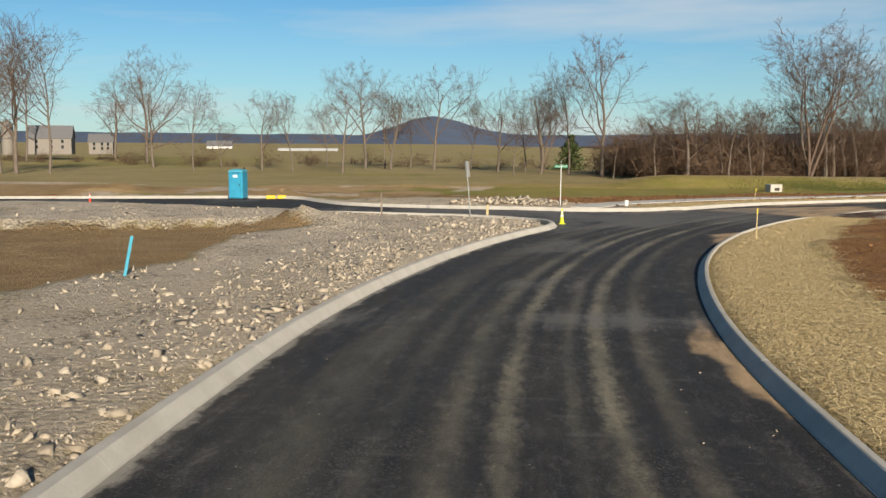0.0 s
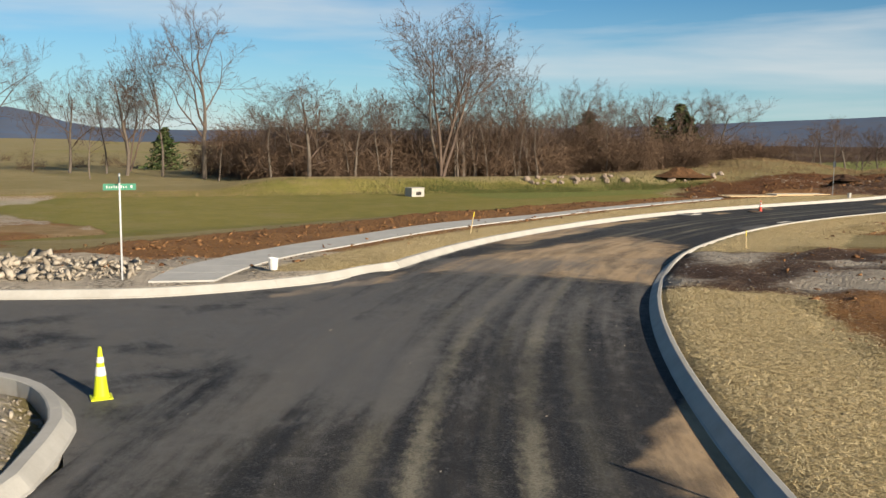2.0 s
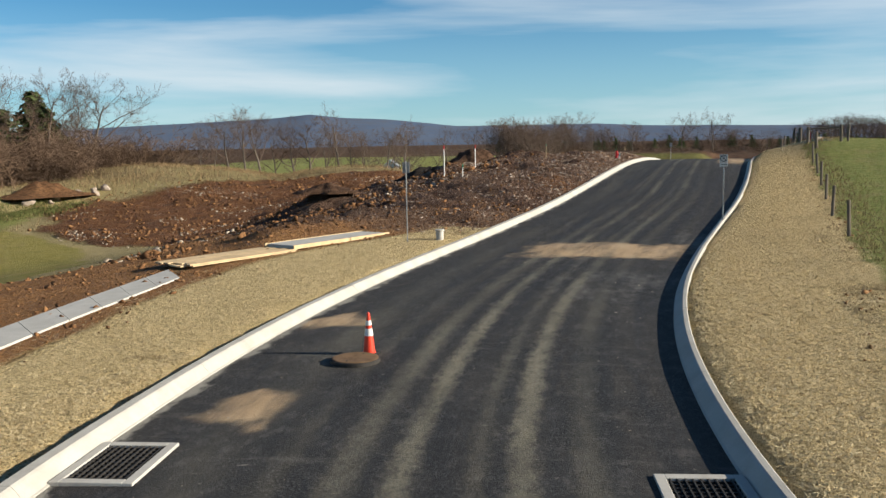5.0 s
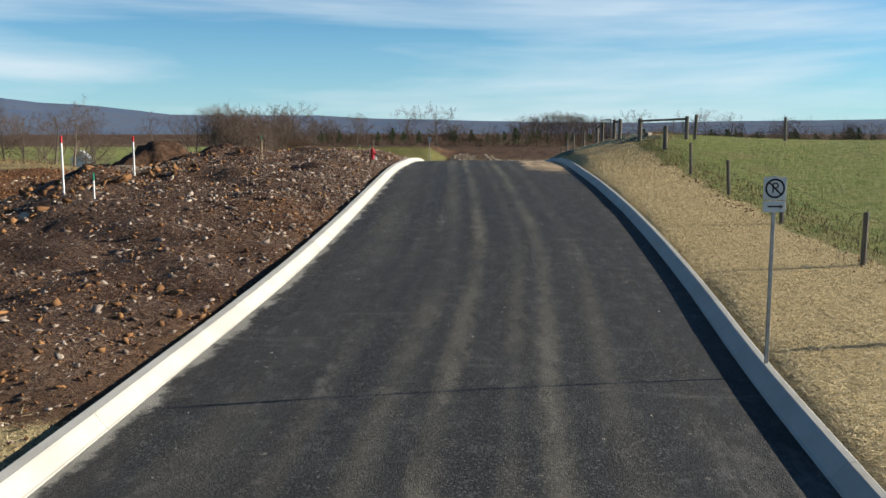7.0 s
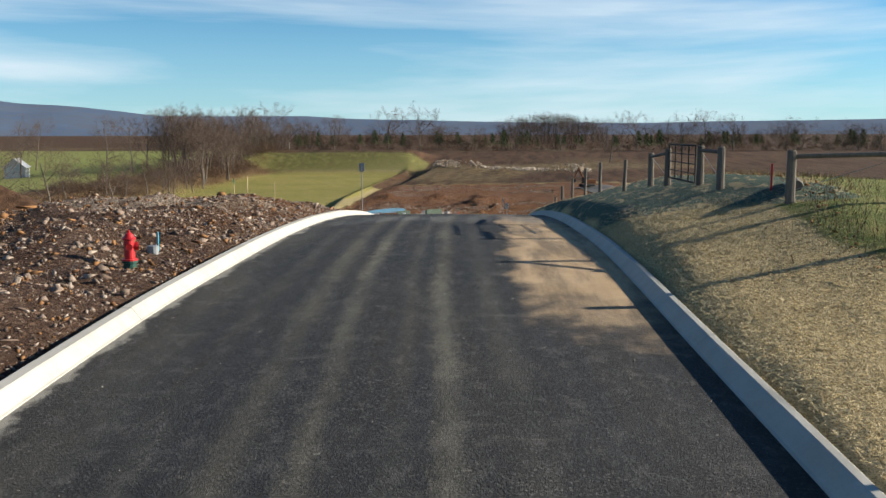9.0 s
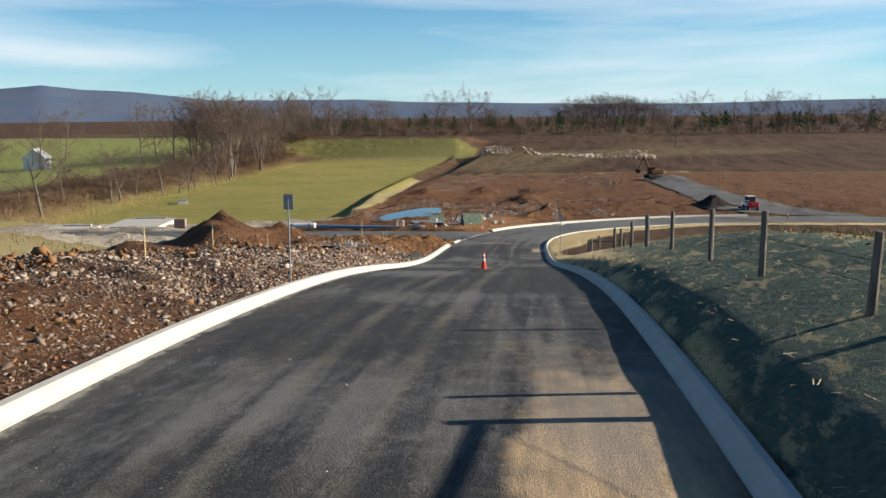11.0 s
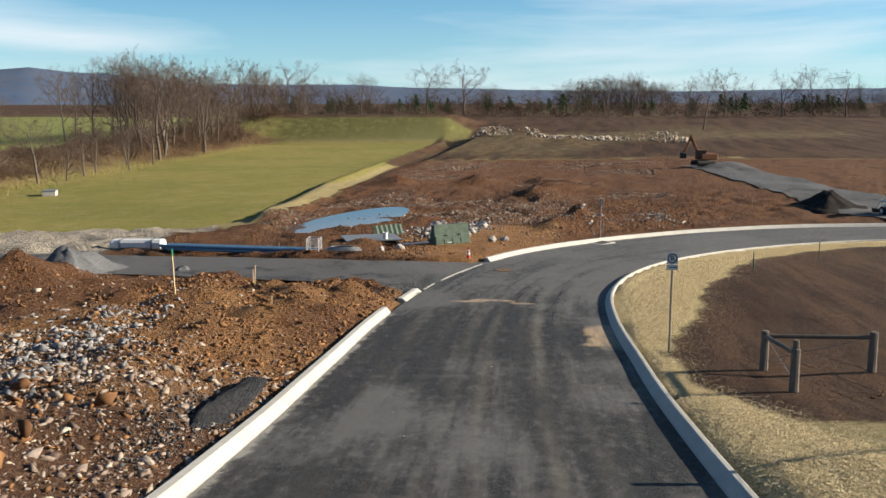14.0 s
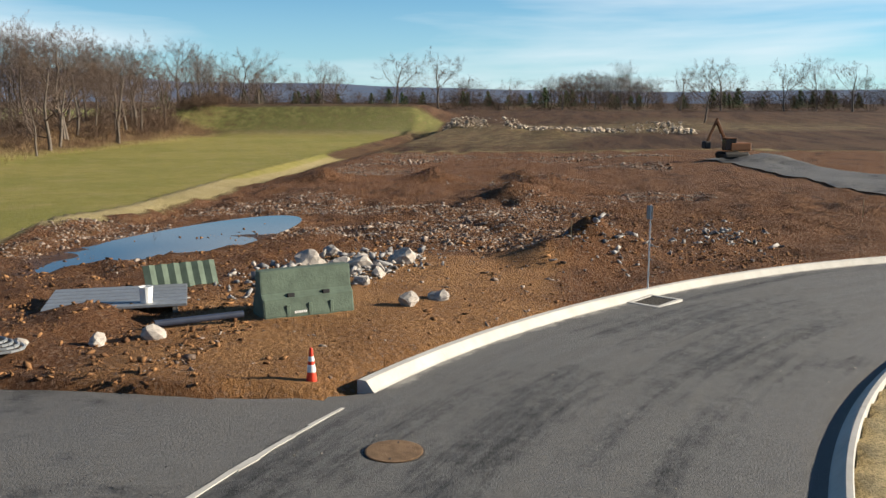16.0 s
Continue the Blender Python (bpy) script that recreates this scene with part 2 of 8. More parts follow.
def ground_z(x, y):
    shape = np.broadcast(np.asarray(x, float), np.asarray(y, float)).shape
    x, y = np.broadcast_arrays(np.asarray(x, float), np.asarray(y, float))
    x, y = x.ravel(), y.ravel()
    s, d, rz_ = along(x, y)
    a = np.abs(d)
    north = np.interp(x, [-300, -60, 0, 80, 130, 170, 210, 250, 320, 420, 550, 900, 2500], [-4, -3.0, -3.2, -3.2, -3.4, -5.6, -7.6, -8.6, -8.2, -6.0, -2.7, 0, 6])
    south = np.interp(x, [-300, 40, 70, 90, 120, 145, 175, 200, 240, 300, 420, 550, 900, 2500], [1, .8, 1.6, 2.9, 3.7, 3.0, -.6, -5.2, -7.2, -7.4, -6, -2.7, 0, 6])
    wy = smooth(y, 62, 112)
    far = south * (1 - wy) + north * wy
    far += 0.25 * vnoise(x, y, 40, 3, 2) * smooth(a, 20, 60)
    # verges
    kerb = 0.14
    lv = kerb + 0.012 * np.clip(a - 5, 0, 12) + np.interp(x, [60, 85, 110, 150, 172, 185, 200, 210], [0, .05, .45, .55, .6, .6, .4, 0]) * smooth(a, 4.8, 8.5)
    rise = 0.35 * smooth(a, 4.7, 5.6) + 0.65 * np.clip((a - 5.6) / 4.0, 0, 1)
    rv = kerb + np.interp(x, [0, 15, 40, 66, 80, 95, 104, 112, 119, 126, 145, 165, 177, 184, 190, 205, 215], [.2, .2, .2, .15, .02, .0, .1, .45, 1.2, 1.6, 1.55, 1.45, 1.25, .6, .12, .1, 0.0]) * rise + 0.02 * np.clip(a - 8, 0, 6)
    near = rz_ + np.where(d > 0, lv, rv)
    reach = np.where(d > 0, np.interp(x, [40, 90, 130, 160, 215, 260], [30, 30, 45, 60, 60, 40]), np.interp(x, [0, 80, 140, 200], [40, 30, 22, 30]))
    w = smooth(a, 9, 9 + reach)
    z = near * (1 - w) + far * w
    # basin beside the first bend, with its far bank
    z += 1.9 * smooth(y, 160, 167) * smooth(x, 30, 46) * (1 - smooth(x, 112, 135)) * (1 - smooth(y, 172, 200))
    # the grassy rise north of the site
    z += 6.2 * np.maximum(np.exp(-((x - 152) / 27) ** 2 - ((y - 178) / 36) ** 2), 0.95 * np.exp(-((x - 168) / 28) ** 2 - ((y - 152) / 20) ** 2)) * smooth(y, 118, 140)
    # the dug ground left of the first stretch
    pond = inside(x, y, POND)
    z -= np.where(pond, 0.45, 0)
    # second basin
    bx = smooth(x, 232, 240) * (1 - smooth(x, 418, 432)) * smooth(y, 123, 128) * (1 - smooth(y, 172 + (x - 262) * 0.11, 186 + (x - 262) * 0.11))
    bx = np.clip(bx, 0, 1)
    z = z * (1 - bx) + (-9.0) * bx
    z += 4.6 * smooth(x, 424, 440) * (1 - smooth(x, 446, 520)) * smooth(y, 128, 138) * (1 - smooth(y, 200, 235))
    # the bank that carries the trees behind the second basin
    z += 3.0 * smooth(y, 168 + (x - 262) * 0.11, 181 + (x - 262) * 0.11) * smooth(x, 215, 240) * (1 - smooth(x, 400, 460)) * (1 - smooth(y, 200, 260))
    # streets
    for ln, ok in ((SIDE_LINES[0], x < 40), (SIDE_LINES[1], (x > 200) & (x < 222))):
        ids = np.nonzero(ok & (np.abs(d) > 4.5))[0]
        if len(ids):
            near_ = np.full(len(ids), 1e9)
            for q in ln:
                near_ = np.minimum(near_, np.hypot(x[ids] - q[0], y[ids] - q[1]))
            wk = 1 - smooth(near_, 1.0, 6.0)
            wr_ = 1 - smooth(a[ids], 4.4, 8.5)
            zz = rz_[ids] * wr_ + street_z(x[ids], y[ids]) * (1 - wr_) + 0.15
            z[ids] = z[ids] * (1 - wk) + zz * wk - np.where((near_ < 0.62) & (x[ids] < 40), 0.3, 0)
    for poly in (STREET_1, STREET_3):
        q = inside(x, y, poly)
        z = np.where(q, np.minimum(z, street_z(x, y) - 0.2), z)
    half = np.where(d > 0, HALF, right_half(s))
    z = np.where(a < half + np.where(d > 0, 0.5, 0.2), rz_ - np.where(a < half + 0.05, 0.3, 0.02), z)
    return z.reshape(shape)


def street_z(x, y):
    """The height of the side streets' asphalt, which leave the road level."""
    x, y = np.asarray(x, float), np.asarray(y, float)
    first = np.interp(x, [-60, -20, 0, 6, 12], [-.8, -.3, .06, .17, .14])
    third = -6.15 - 0.015 * (y - 100) - 0.025 * (x - 210)
    return np.where(x < 100, first, third)


# ---- materials ----
class Mat:
    """A node material with a Principled surface."""

    def __init__(self, name, rough=0.8, spec=0.3, metal=0.0):
        self.m = bpy.data.materials.new(name)
        self.m.use_nodes = True
        self.t = self.m.node_tree
        self.b = self.t.nodes["Principled BSDF"]
        self.b.inputs["Roughness"].default_value = rough
        self.b.inputs["Specular IOR Level"].default_value = spec
        self.b.inputs["Metallic"].default_value = metal
        self.co = self.t.nodes.new("ShaderNodeTexCoord").outputs["Object"]

    def put(self, socket, value):
        if isinstance(value, bpy.types.NodeSocket):
            self.t.links.new(value, socket)
        elif isinstance(value, (tuple, list)):
            socket.default_value = (*value, 1.0) if len(value) == 3 and len(socket.default_value) == 4 else value
        else:
            socket.default_value = value

    def scaled(self, scale, co=None, rot=0.0):
        n = self.t.nodes.new("ShaderNodeMapping")
        self.put(n.inputs["Vector"], co or self.co)
        n.inputs["Scale"].default_value = scale
        n.inputs["Rotation"].default_value = (0, 0, radians(rot))
        return n.outputs[0]

    def noise(self, scale, detail=4.0, rough=0.55, co=None, distortion=0.0):
        n = self.t.nodes.new("ShaderNodeTexNoise")
        self.put(n.inputs["Vector"], co or self.co)
        n.inputs["Scale"].default_value, n.inputs["Detail"].default_value = scale, detail
        n.inputs["Roughness"].default_value, n.inputs["Distortion"].default_value = rough, distortion
        return n.outputs["Fac"]

    def voronoi(self, scale, co=None, feature="F1", out="Distance"):
        n = self.t.nodes.new("ShaderNodeTexVoronoi")
        n.feature = feature
        self.put(n.inputs["Vector"], co or self.co)
        n.inputs["Scale"].default_value = scale
        return n.outputs[out]

    def span(self, value, a, b, lo=0.0, hi=1.0):
        n = self.t.nodes.new("ShaderNodeMapRange")
        n.interpolation_type = "SMOOTHSTEP"
        self.put(n.inputs["Value"], value)
        for i, v in enumerate((a, b, lo, hi)):
            n.inputs[i + 1].default_value = v
        return n.outputs[0]

    def math(self, op, a, b=0.0):
        n = self.t.nodes.new("ShaderNodeMath")
        n.operation = op
        self.put(n.inputs[0], a)
        self.put(n.inputs[1], b)
        return n.outputs[0]

    def mix(self, fac, a, b, blend="MIX"):
        n = self.t.nodes.new("ShaderNodeMix")
        n.data_type, n.blend_type = "RGBA", blend
        self.put(n.inputs["Factor"], fac)
        self.put(n.inputs["A"], a)
        self.put(n.inputs["B"], b)
        return n.outputs["Result"]

    def attr(self, name):
        n = self.t.nodes.new("ShaderNodeAttribute")
        n.attribute_name = name
        s = self.t.nodes.new("ShaderNodeSeparateColor")
        self.t.links.new(n.outputs["Color"], s.inputs[0])
        return s.outputs[0], s.outputs[1], s.outputs[2], n.outputs["Alpha"]

    def random(self):
        return self.t.nodes.new("ShaderNodeObjectInfo").outputs["Random"]

    def island(self):
        return self.t.nodes.new("ShaderNodeNewGeometry").outputs["Random Per Island"]

    def colour(self, value):
        self.put(self.b.inputs["Base Color"], value)
        return self

    def rough(self, value):
        self.put(self.b.inputs["Roughness"], value)
        return self

    def bump(self, height, distance=0.02, strength=1.0):
        n = self.t.nodes.new("ShaderNodeBump")
        n.inputs["Strength"].default_value, n.inputs["Distance"].default_value = strength, distance
        self.put(n.inputs["Height"], height)
        self.t.links.new(n.outputs[0], self.b.inputs["Normal"])
        return self


def plain(name, colour, rough=0.6, spec=0.4, metal=0.0, vary=0.25, scale=6.0, bump=0.0):
    """Paint, plastic or metal with slight dirt and wear."""
    m = Mat(name, rough, spec, metal)
    n = m.noise(scale, 5)
    dark = tuple(c * (1 - vary) for c in colour)
    m.colour(m.mix(m.span(n, 0.3, 0.7), dark, colour))
    if bump:
        m.bump(m.noise(scale * 6, 4), bump)
    return m.m


def ground_material():
    m = Mat("ground", 0.95, 0.15)
    straw, dirt, gravel, lawn = m.attr("zone_a")
    mat_, pasture, wet, field = m.attr("zone_b")
    clod, redsoil, pale, silt = m.attr("zone_c")
    big, mid, fine = m.noise(0.05, 4), m.noise(0.45, 5), m.noise(5.0, 5, 0.65)
    grain = m.noise(38.0, 3, 0.7)
    tuft = m.noise(2.2, 6, 0.7, m.scaled((1, 1, 1)))
    ragged = m.math("MULTIPLY", m.math("SUBTRACT", m.math("ADD", m.math("MULTIPLY", fine, 0.6), m.math("MULTIPLY", mid, 0.4)), 0.5), 1.3)
    lawn, dirt, gravel, pasture, field = (m.span(m.math("ADD", v, ragged), 0.25, 0.75) for v in (lawn, dirt, gravel, pasture, field))
    # rough dry grass
    base = m.mix(m.span(mid, 0.35, 0.65), (0.34, 0.275, 0.13), (0.40, 0.325, 0.165))
    base = m.mix(m.span(big, 0.42, 0.62, 0, 0.8), base, (0.30, 0.25, 0.11))
    base = m.mix(m.span(fine, 0.3, 0.72, 0, 0.35), base, (0.12, 0.09, 0.042))
    c = base
    # mown lawn of the basins
    lw = m.mix(m.span(mid, 0.3, 0.7), (0.265, 0.232, 0.062), (0.325, 0.275, 0.085))
    lw = m.mix(m.span(big, 0.4, 0.65, 0, 0.6), lw, (0.20, 0.20, 0.048))
    lw = m.mix(m.span(m.noise(0.22, 6, 0.65), 0.50, 0.66, 0, 0.55), lw, (0.34, 0.27, 0.115))
    lw = m.mix(m.span(tuft, 0.35, 0.75, 0, 0.35), lw, (0.10, 0.095, 0.025))
    c = m.mix(lawn, c, lw)
    # brown fallow field, striped along its rows
    rows = m.noise(0.35, 4, 0.6, m.scaled((0.12, 1.0, 1.0), None, 8))
    grooves = m.noise(1.6, 5, 0.65, m.scaled((0.10, 1.0, 1.0), None, 24))
    fl = m.mix(m.span(rows, 0.35, 0.65), (0.048, 0.024, 0.013), (0.105, 0.056, 0.030))
    fl = m.mix(m.span(grooves, 0.50, 0.62, 0, 0.55), fl, (0.034, 0.018, 0.011))
    fl = m.mix(m.span(big, 0.45, 0.7, 0, 0.6), fl, (0.092, 0.055, 0.029))
    c = m.mix(field, c, fl)
    # green pasture with darker clumps
    ps = m.mix(m.span(tuft, 0.35, 0.62), (0.15, 0.19, 0.046), (0.26, 0.26, 0.08))
    ps = m.mix(m.span(mid, 0.5, 0.75, 0, 0.7), ps, (0.28, 0.23, 0.10))
    c = m.mix(pasture, c, ps)
    # bare soil: orange-brown clay and darker red soil
    so = m.mix(m.span(mid, 0.3, 0.7), (0.45, 0.235, 0.094), (0.33, 0.160, 0.060))
    so = m.mix(m.span(fine, 0.40, 0.75, 0, 0.5), so, (0.13, 0.062, 0.030))
    rd = m.mix(m.span(mid, 0.3, 0.7), (0.105, 0.067, 0.050), (0.175, 0.113, 0.082))
    rd = m.mix(m.span(fine, 0.35, 0.7, 0, 0.75), rd, (0.055, 0.031, 0.024))
    so = m.mix(m.span(pale, 0, 1, 0.88, 0), so, (0.115, 0.043, 0.018))
    so = m.mix(redsoil, so, rd)
    damp = m.math("MULTIPLY", m.span(m.noise(0.30, 7, 0.7, m.scaled((0.7, 1.5, 1.0), None, 15)), 0.50, 0.64, 0, 0.78), m.span(pale, 0.2, 0.9, 1.0, 0.15))
    so = m.mix(damp, so, (0.068, 0.031, 0.017))
    for size, pale_ in ((8.0, (0.31, 0.205, 0.14)), (19.0, (0.27, 0.165, 0.105))):       # pebbles and shards
        chosen = m.math("MULTIPLY", m.span(m.voronoi(size, None, "F1", "Color"), 0.50, 0.60), m.span(m.voronoi(size), 0.34, 0.50, 1.0, 0.0))
        so = m.mix(m.math("MULTIPLY", chosen, m.span(mid, 0.35, 0.6, 0.25, 0.65)), so, pale_)
    so = m.mix(m.span(m.noise(12, 4, 0.7), 0.62, 0.7, 0, 0.5), so, (0.33, 0.25, 0.19))
    c = m.mix(dirt, c, so)
    # washed silt
    sl_ = m.mix(m.span(mid, 0.3, 0.7), (0.46, 0.315, 0.165), (0.35, 0.24, 0.12))
    sl_ = m.mix(m.span(m.noise(0.9, 6, 0.7, m.scaled((0.4, 1.6, 1.0), None, 12)), 0.5, 0.68, 0, 0.55), sl_, (0.56, 0.42, 0.26))
    sl_ = m.mix(m.span(fine, 0.55, 0.78, 0, 0.6), sl_, (0.15, 0.095, 0.05))
    c = m.mix(m.span(m.math("ADD", silt, ragged), 0.25, 0.75), c, sl_)
    # crushed stone
    gr = m.mix(m.span(mid, 0.3, 0.7), (0.72, 0.62, 0.50), (0.61, 0.525, 0.42))
    gr = m.mix(m.span(grain, 0.4, 0.62, 0, 0.4), gr, (0.36, 0.30, 0.235))
    gr = m.mix(m.span(m.noise(9, 3, 0.6), 0.58, 0.68, 0, 0.7), gr, (0.70, 0.63, 0.53))
    cell = m.voronoi(6.5)
    # shade in the gaps between stones, painted as dark cell edges
    gr = m.mix(m.math("MULTIPLY", m.span(cell, 0.42, 0.66, 0, 0.7), m.span(m.noise(0.55, 5, 0.65), 0.47, 0.60)), gr, (0.11, 0.088, 0.067))
    gr = m.mix(m.span(m.voronoi(6.5, None, "F1", "Color"), 0.3, 0.9, 0, 0.4), gr, (0.70, 0.63, 0.53))
    c = m.mix(gravel, c, gr)
    # straw mulch
    fib = m.noise(34, 3, 0.7, m.scaled((1.0, 0.25, 1.0), None, 30), 0.3)
    fib2 = m.noise(38, 3, 0.7, m.scaled((0.25, 1.0, 1.0), None, -20), 0.3)
    fb = m.math("MAXIMUM", fib, fib2)
    st = m.mix(m.span(fb, 0.42, 0.60), (0.27, 0.198, 0.09), (0.74, 0.58, 0.31))
    st = m.mix(m.span(mid, 0.45, 0.75, 0, 0.45), st, (0.52, 0.40, 0.20))
    st = m.mix(m.span(m.noise(3.4, 6, 0.7), 0.52, 0.72, 0, 0.5), st, (0.17, 0.115, 0.05))
    st = m.mix(m.span(m.noise(0.9, 5, 0.6), 0.60, 0.76, 0, 0.6), st, (0.22, 0.15, 0.07))
    sm = m.span(m.math("ADD", straw, m.math("MULTIPLY", m.math("SUBTRACT", fine, 0.5), 0.5)), 0.35, 0.65)
    c = m.mix(sm, c, st)
    # green erosion mat
    mt = m.mix(m.span(fine, 0.4, 0.7), (0.085, 0.125, 0.098), (0.15, 0.185, 0.13))
    mt = m.mix(m.span(m.noise(2.0, 6, 0.7, m.scaled((0.4, 1, 1), None, 25)), 0.53, 0.62, 0, 0.85), mt, (0.46, 0.38, 0.22))
    mm = m.span(m.math("ADD", mat_, m.math("MULTIPLY", m.math("SUBTRACT", mid, 0.5), 0.7)), 0.35, 0.65)
    c = m.mix(mm, c, mt)
    c = m.mix(m.span(wet, 0.1, 0.9, 0, 0.6), c, (0.07, 0.038, 0.022))
    m.colour(c)
    m.rough(m.span(wet, 0.3, 0.9, 0.95, 0.45))
    h = m.math("ADD", m.math("MULTIPLY", m.math("MULTIPLY", fb, sm), 0.28), m.math("MULTIPLY", m.math("MULTIPLY", fine, 1.1), m.span(sm, 0, 1, 1.0, 0.35)))
    h = m.math("ADD", h, m.math("MULTIPLY", grain, 0.5))
    lump = m.noise(2.6, 8, 0.75)
    h = m.math("ADD", h, m.math("MULTIPLY", m.math("MULTIPLY", lump, m.math("MAXIMUM", dirt, m.math("MULTIPLY", gravel, 0.5))), 4.4))
    h = m.math("SUBTRACT", h, m.math("MULTIPLY", m.math("MULTIPLY", cell, m.math("MAXIMUM", gravel, m.math("MULTIPLY", dirt, 0.5))), 1.1))
    h = m.math("ADD", h, m.math("MULTIPLY", m.math("MULTIPLY", lump, sm), 0.55))
    m.bump(h, 0.14, 1.0)
    return m.m


def asphalt_material(name, tracks=True):
    m = Mat(name, 0.85, 0.3)
    uvn = m.t.nodes.new("ShaderNodeUVMap")
    uvn.uv_map = "plan"
    uv = uvn.outputs[0]
    mud, dust, wear, kerbed = m.attr("dirt")
    sp = m.t.nodes.new("ShaderNodeSeparateXYZ")
    m.t.links.new(uv, sp.inputs[0])
    u = sp.outputs[0]
    grain = m.noise(70, 2, 0.7)
    chip = m.noise(26, 3, 0.7)
    mid = m.noise(0.7, 5, 0.6, uv)
    streak = m.noise(1.6, 5, 0.65, m.scaled((1.0, 0.055, 1.0), uv))
    smear = m.noise(1.1, 5, 0.65, m.scaled((0.4, 1.6, 1.0), uv))
    c = m.mix(m.span(grain, 0.35, 0.7), (0.0105, 0.0098, 0.0104), (0.029, 0.0268, 0.0270))
    c = m.mix(m.span(mid, 0.4, 0.7, 0, 0.5), c, (0.028, 0.027, 0.029))
    c = m.mix(m.span(chip, 0.56, 0.68, 0, 0.6), c, (0.13, 0.125, 0.118))
    rag = m.noise(3.2, 8, 0.8, m.scaled((1.0, 0.5, 1.0), uv))
    c = m.mix(m.span(rag, 0.50, 0.64, 0, 0.55), c, (0.098, 0.090, 0.083))
    c = m.mix(m.span(rag, 0.30, 0.47, 0.75, 0), c, (0.007, 0.007, 0.008))
    # coarse patches where the stones of the mix show
    stones_ = m.math("MULTIPLY", m.span(m.voronoi(21), 0.22, 0.42, 1.0, 0.0), m.span(m.voronoi(21, None, "F1", "Color"), 0.35, 0.7))
    patchy = m.span(m.noise(0.55, 5, 0.6, m.scaled((1.0, 0.4, 1.0), uv)), 0.50, 0.60)
    c = m.mix(m.math("MULTIPLY", stones_, m.math("MULTIPLY", patchy, 0.55)), c, (0.15, 0.14, 0.13))
    c = m.mix(m.math("MULTIPLY", m.span(m.voronoi(21), 0.42, 0.6), m.math("MULTIPLY", patchy, 0.6)), c, (0.008, 0.008, 0.009))
    fleck = m.noise(7.0, 3, 0.5)
    c = m.mix(m.span(fleck, 0.70, 0.76, 0, 0.6), c, (0.26, 0.235, 0.19))
    film = m.math("MULTIPLY", m.span(streak if tracks else mid, 0.36, 0.70), m.span(mid, 0.25, 0.65, 0.35, 1.0))
    c = m.mix(m.math("MULTIPLY", film, m.span(dust, 0.3, 1.1, 0.10, 0.24)), c, (0.145, 0.132, 0.118))
    c = m.mix(m.span(smear, 0.58, 0.78, 0, 0.34), c, (0.20, 0.185, 0.16))
    chalk = m.math("MULTIPLY", m.span(m.noise(1.5, 6, 0.75, m.scaled((0.5, 2.2, 1.0), uv)), 0.66, 0.72), m.span(m.noise(0.3, 3), 0.5, 0.62))
    c = m.mix(m.math("MULTIPLY", chalk, 0.55), c, (0.34, 0.31, 0.26))
    if tracks:
        wob = m.math("MULTIPLY", m.math("SUBTRACT", m.noise(0.05, 3, 0.5, m.scaled((0.02, 1, 1), uv)), 0.5), 0.5)
        lane = m.t.nodes.new("ShaderNodeAttribute")
        lane.attribute_name = "drift"
        uu = m.math("SUBTRACT", m.math("ADD", u, wob), lane.outputs["Fac"])
        for centre, width, amount in ((-0.22, 0.30, 1.0), (0.55, 0.38, 0.55), (-1.80, 0.32, 1.0), (-1.2, 0.22, 0.35), (2.55, 0.80, 0.32), (-2.7, 0.34, 0.34), (1.5, 0.3, 0.22)):
            dist = m.math("ABSOLUTE", m.math("SUBTRACT", uu, centre))
            ragged = m.math("ADD", dist, m.math("MULTIPLY", m.math("SUBTRACT", m.noise(5.0, 6, 0.75, m.scaled((1.0, 0.45, 1.0), uv)), 0.5), 0.7))
            fac = m.math("MULTIPLY", m.span(ragged, 0.0, width, 1.0, 0.0), m.math("MULTIPLY", dust, amount))
            fac = m.math("MULTIPLY", fac, m.span(chip, 0.3, 0.6, 0.5, 1.0))
            fac = m.math("MULTIPLY", fac, m.span(m.noise(0.16, 3, 0.6, m.scaled((0.05, 1.0, 1.0), uv, centre * 9.0)), 0.32, 0.56, 0.5, 1.0))
            fac = m.math("MULTIPLY", fac, m.span(m.noise(0.5, 5, 0.7, m.scaled((1.0, 0.35, 1.0), uv)), 0.32, 0.62, 0.25, 1.0))
            c = m.mix(fac, c, (0.25, 0.225, 0.165))
    edge = m.math("ADD", mud, m.math("MULTIPLY", m.math("SUBTRACT", m.noise(1.4, 6, 0.65, uv), 0.5), 0.9))
    soil = m.mix(m.span(mid, 0.3, 0.7), (0.60, 0.43, 0.26), (0.50, 0.345, 0.195))
    soil = m.mix(m.span(streak, 0.5, 0.75, 0, 0.45), soil, (0.28, 0.195, 0.12))
    c = m.mix(m.math("MULTIPLY", m.span(edge, 0.30, 0.95, 0, 0.85), m.span(m.noise(1.2, 6, 0.7, m.scaled((1.0, 0.18, 1.0), uv)), 0.36, 0.58, 0.45, 1.0)), c, soil)
    c = m.mix(m.span(m.math("ADD", m.math("ADD", wear, m.math("MULTIPLY", m.math("SUBTRACT", streak if tracks else mid, 0.5), 1.9)), m.math("MULTIPLY", m.math("SUBTRACT", rag, 0.5), 1.2)), 0.35, 1.05, 0, 0.66), c, (0.165, 0.158, 0.15))
    if tracks:   # pale slurry splashed from the kerb's foot
        foot_ = m.math("ADD", u, m.math("MULTIPLY", m.math("SUBTRACT", m.noise(0.9, 8, 0.75, m.scaled((1.0, 0.8, 1.0), uv)), 0.5), 1.3))
        c = m.mix(m.math("MULTIPLY", m.span(foot_, 4.22, 4.42, 0, 0.8), kerbed), c, (0.34, 0.322, 0.285))
    m.colour(c)
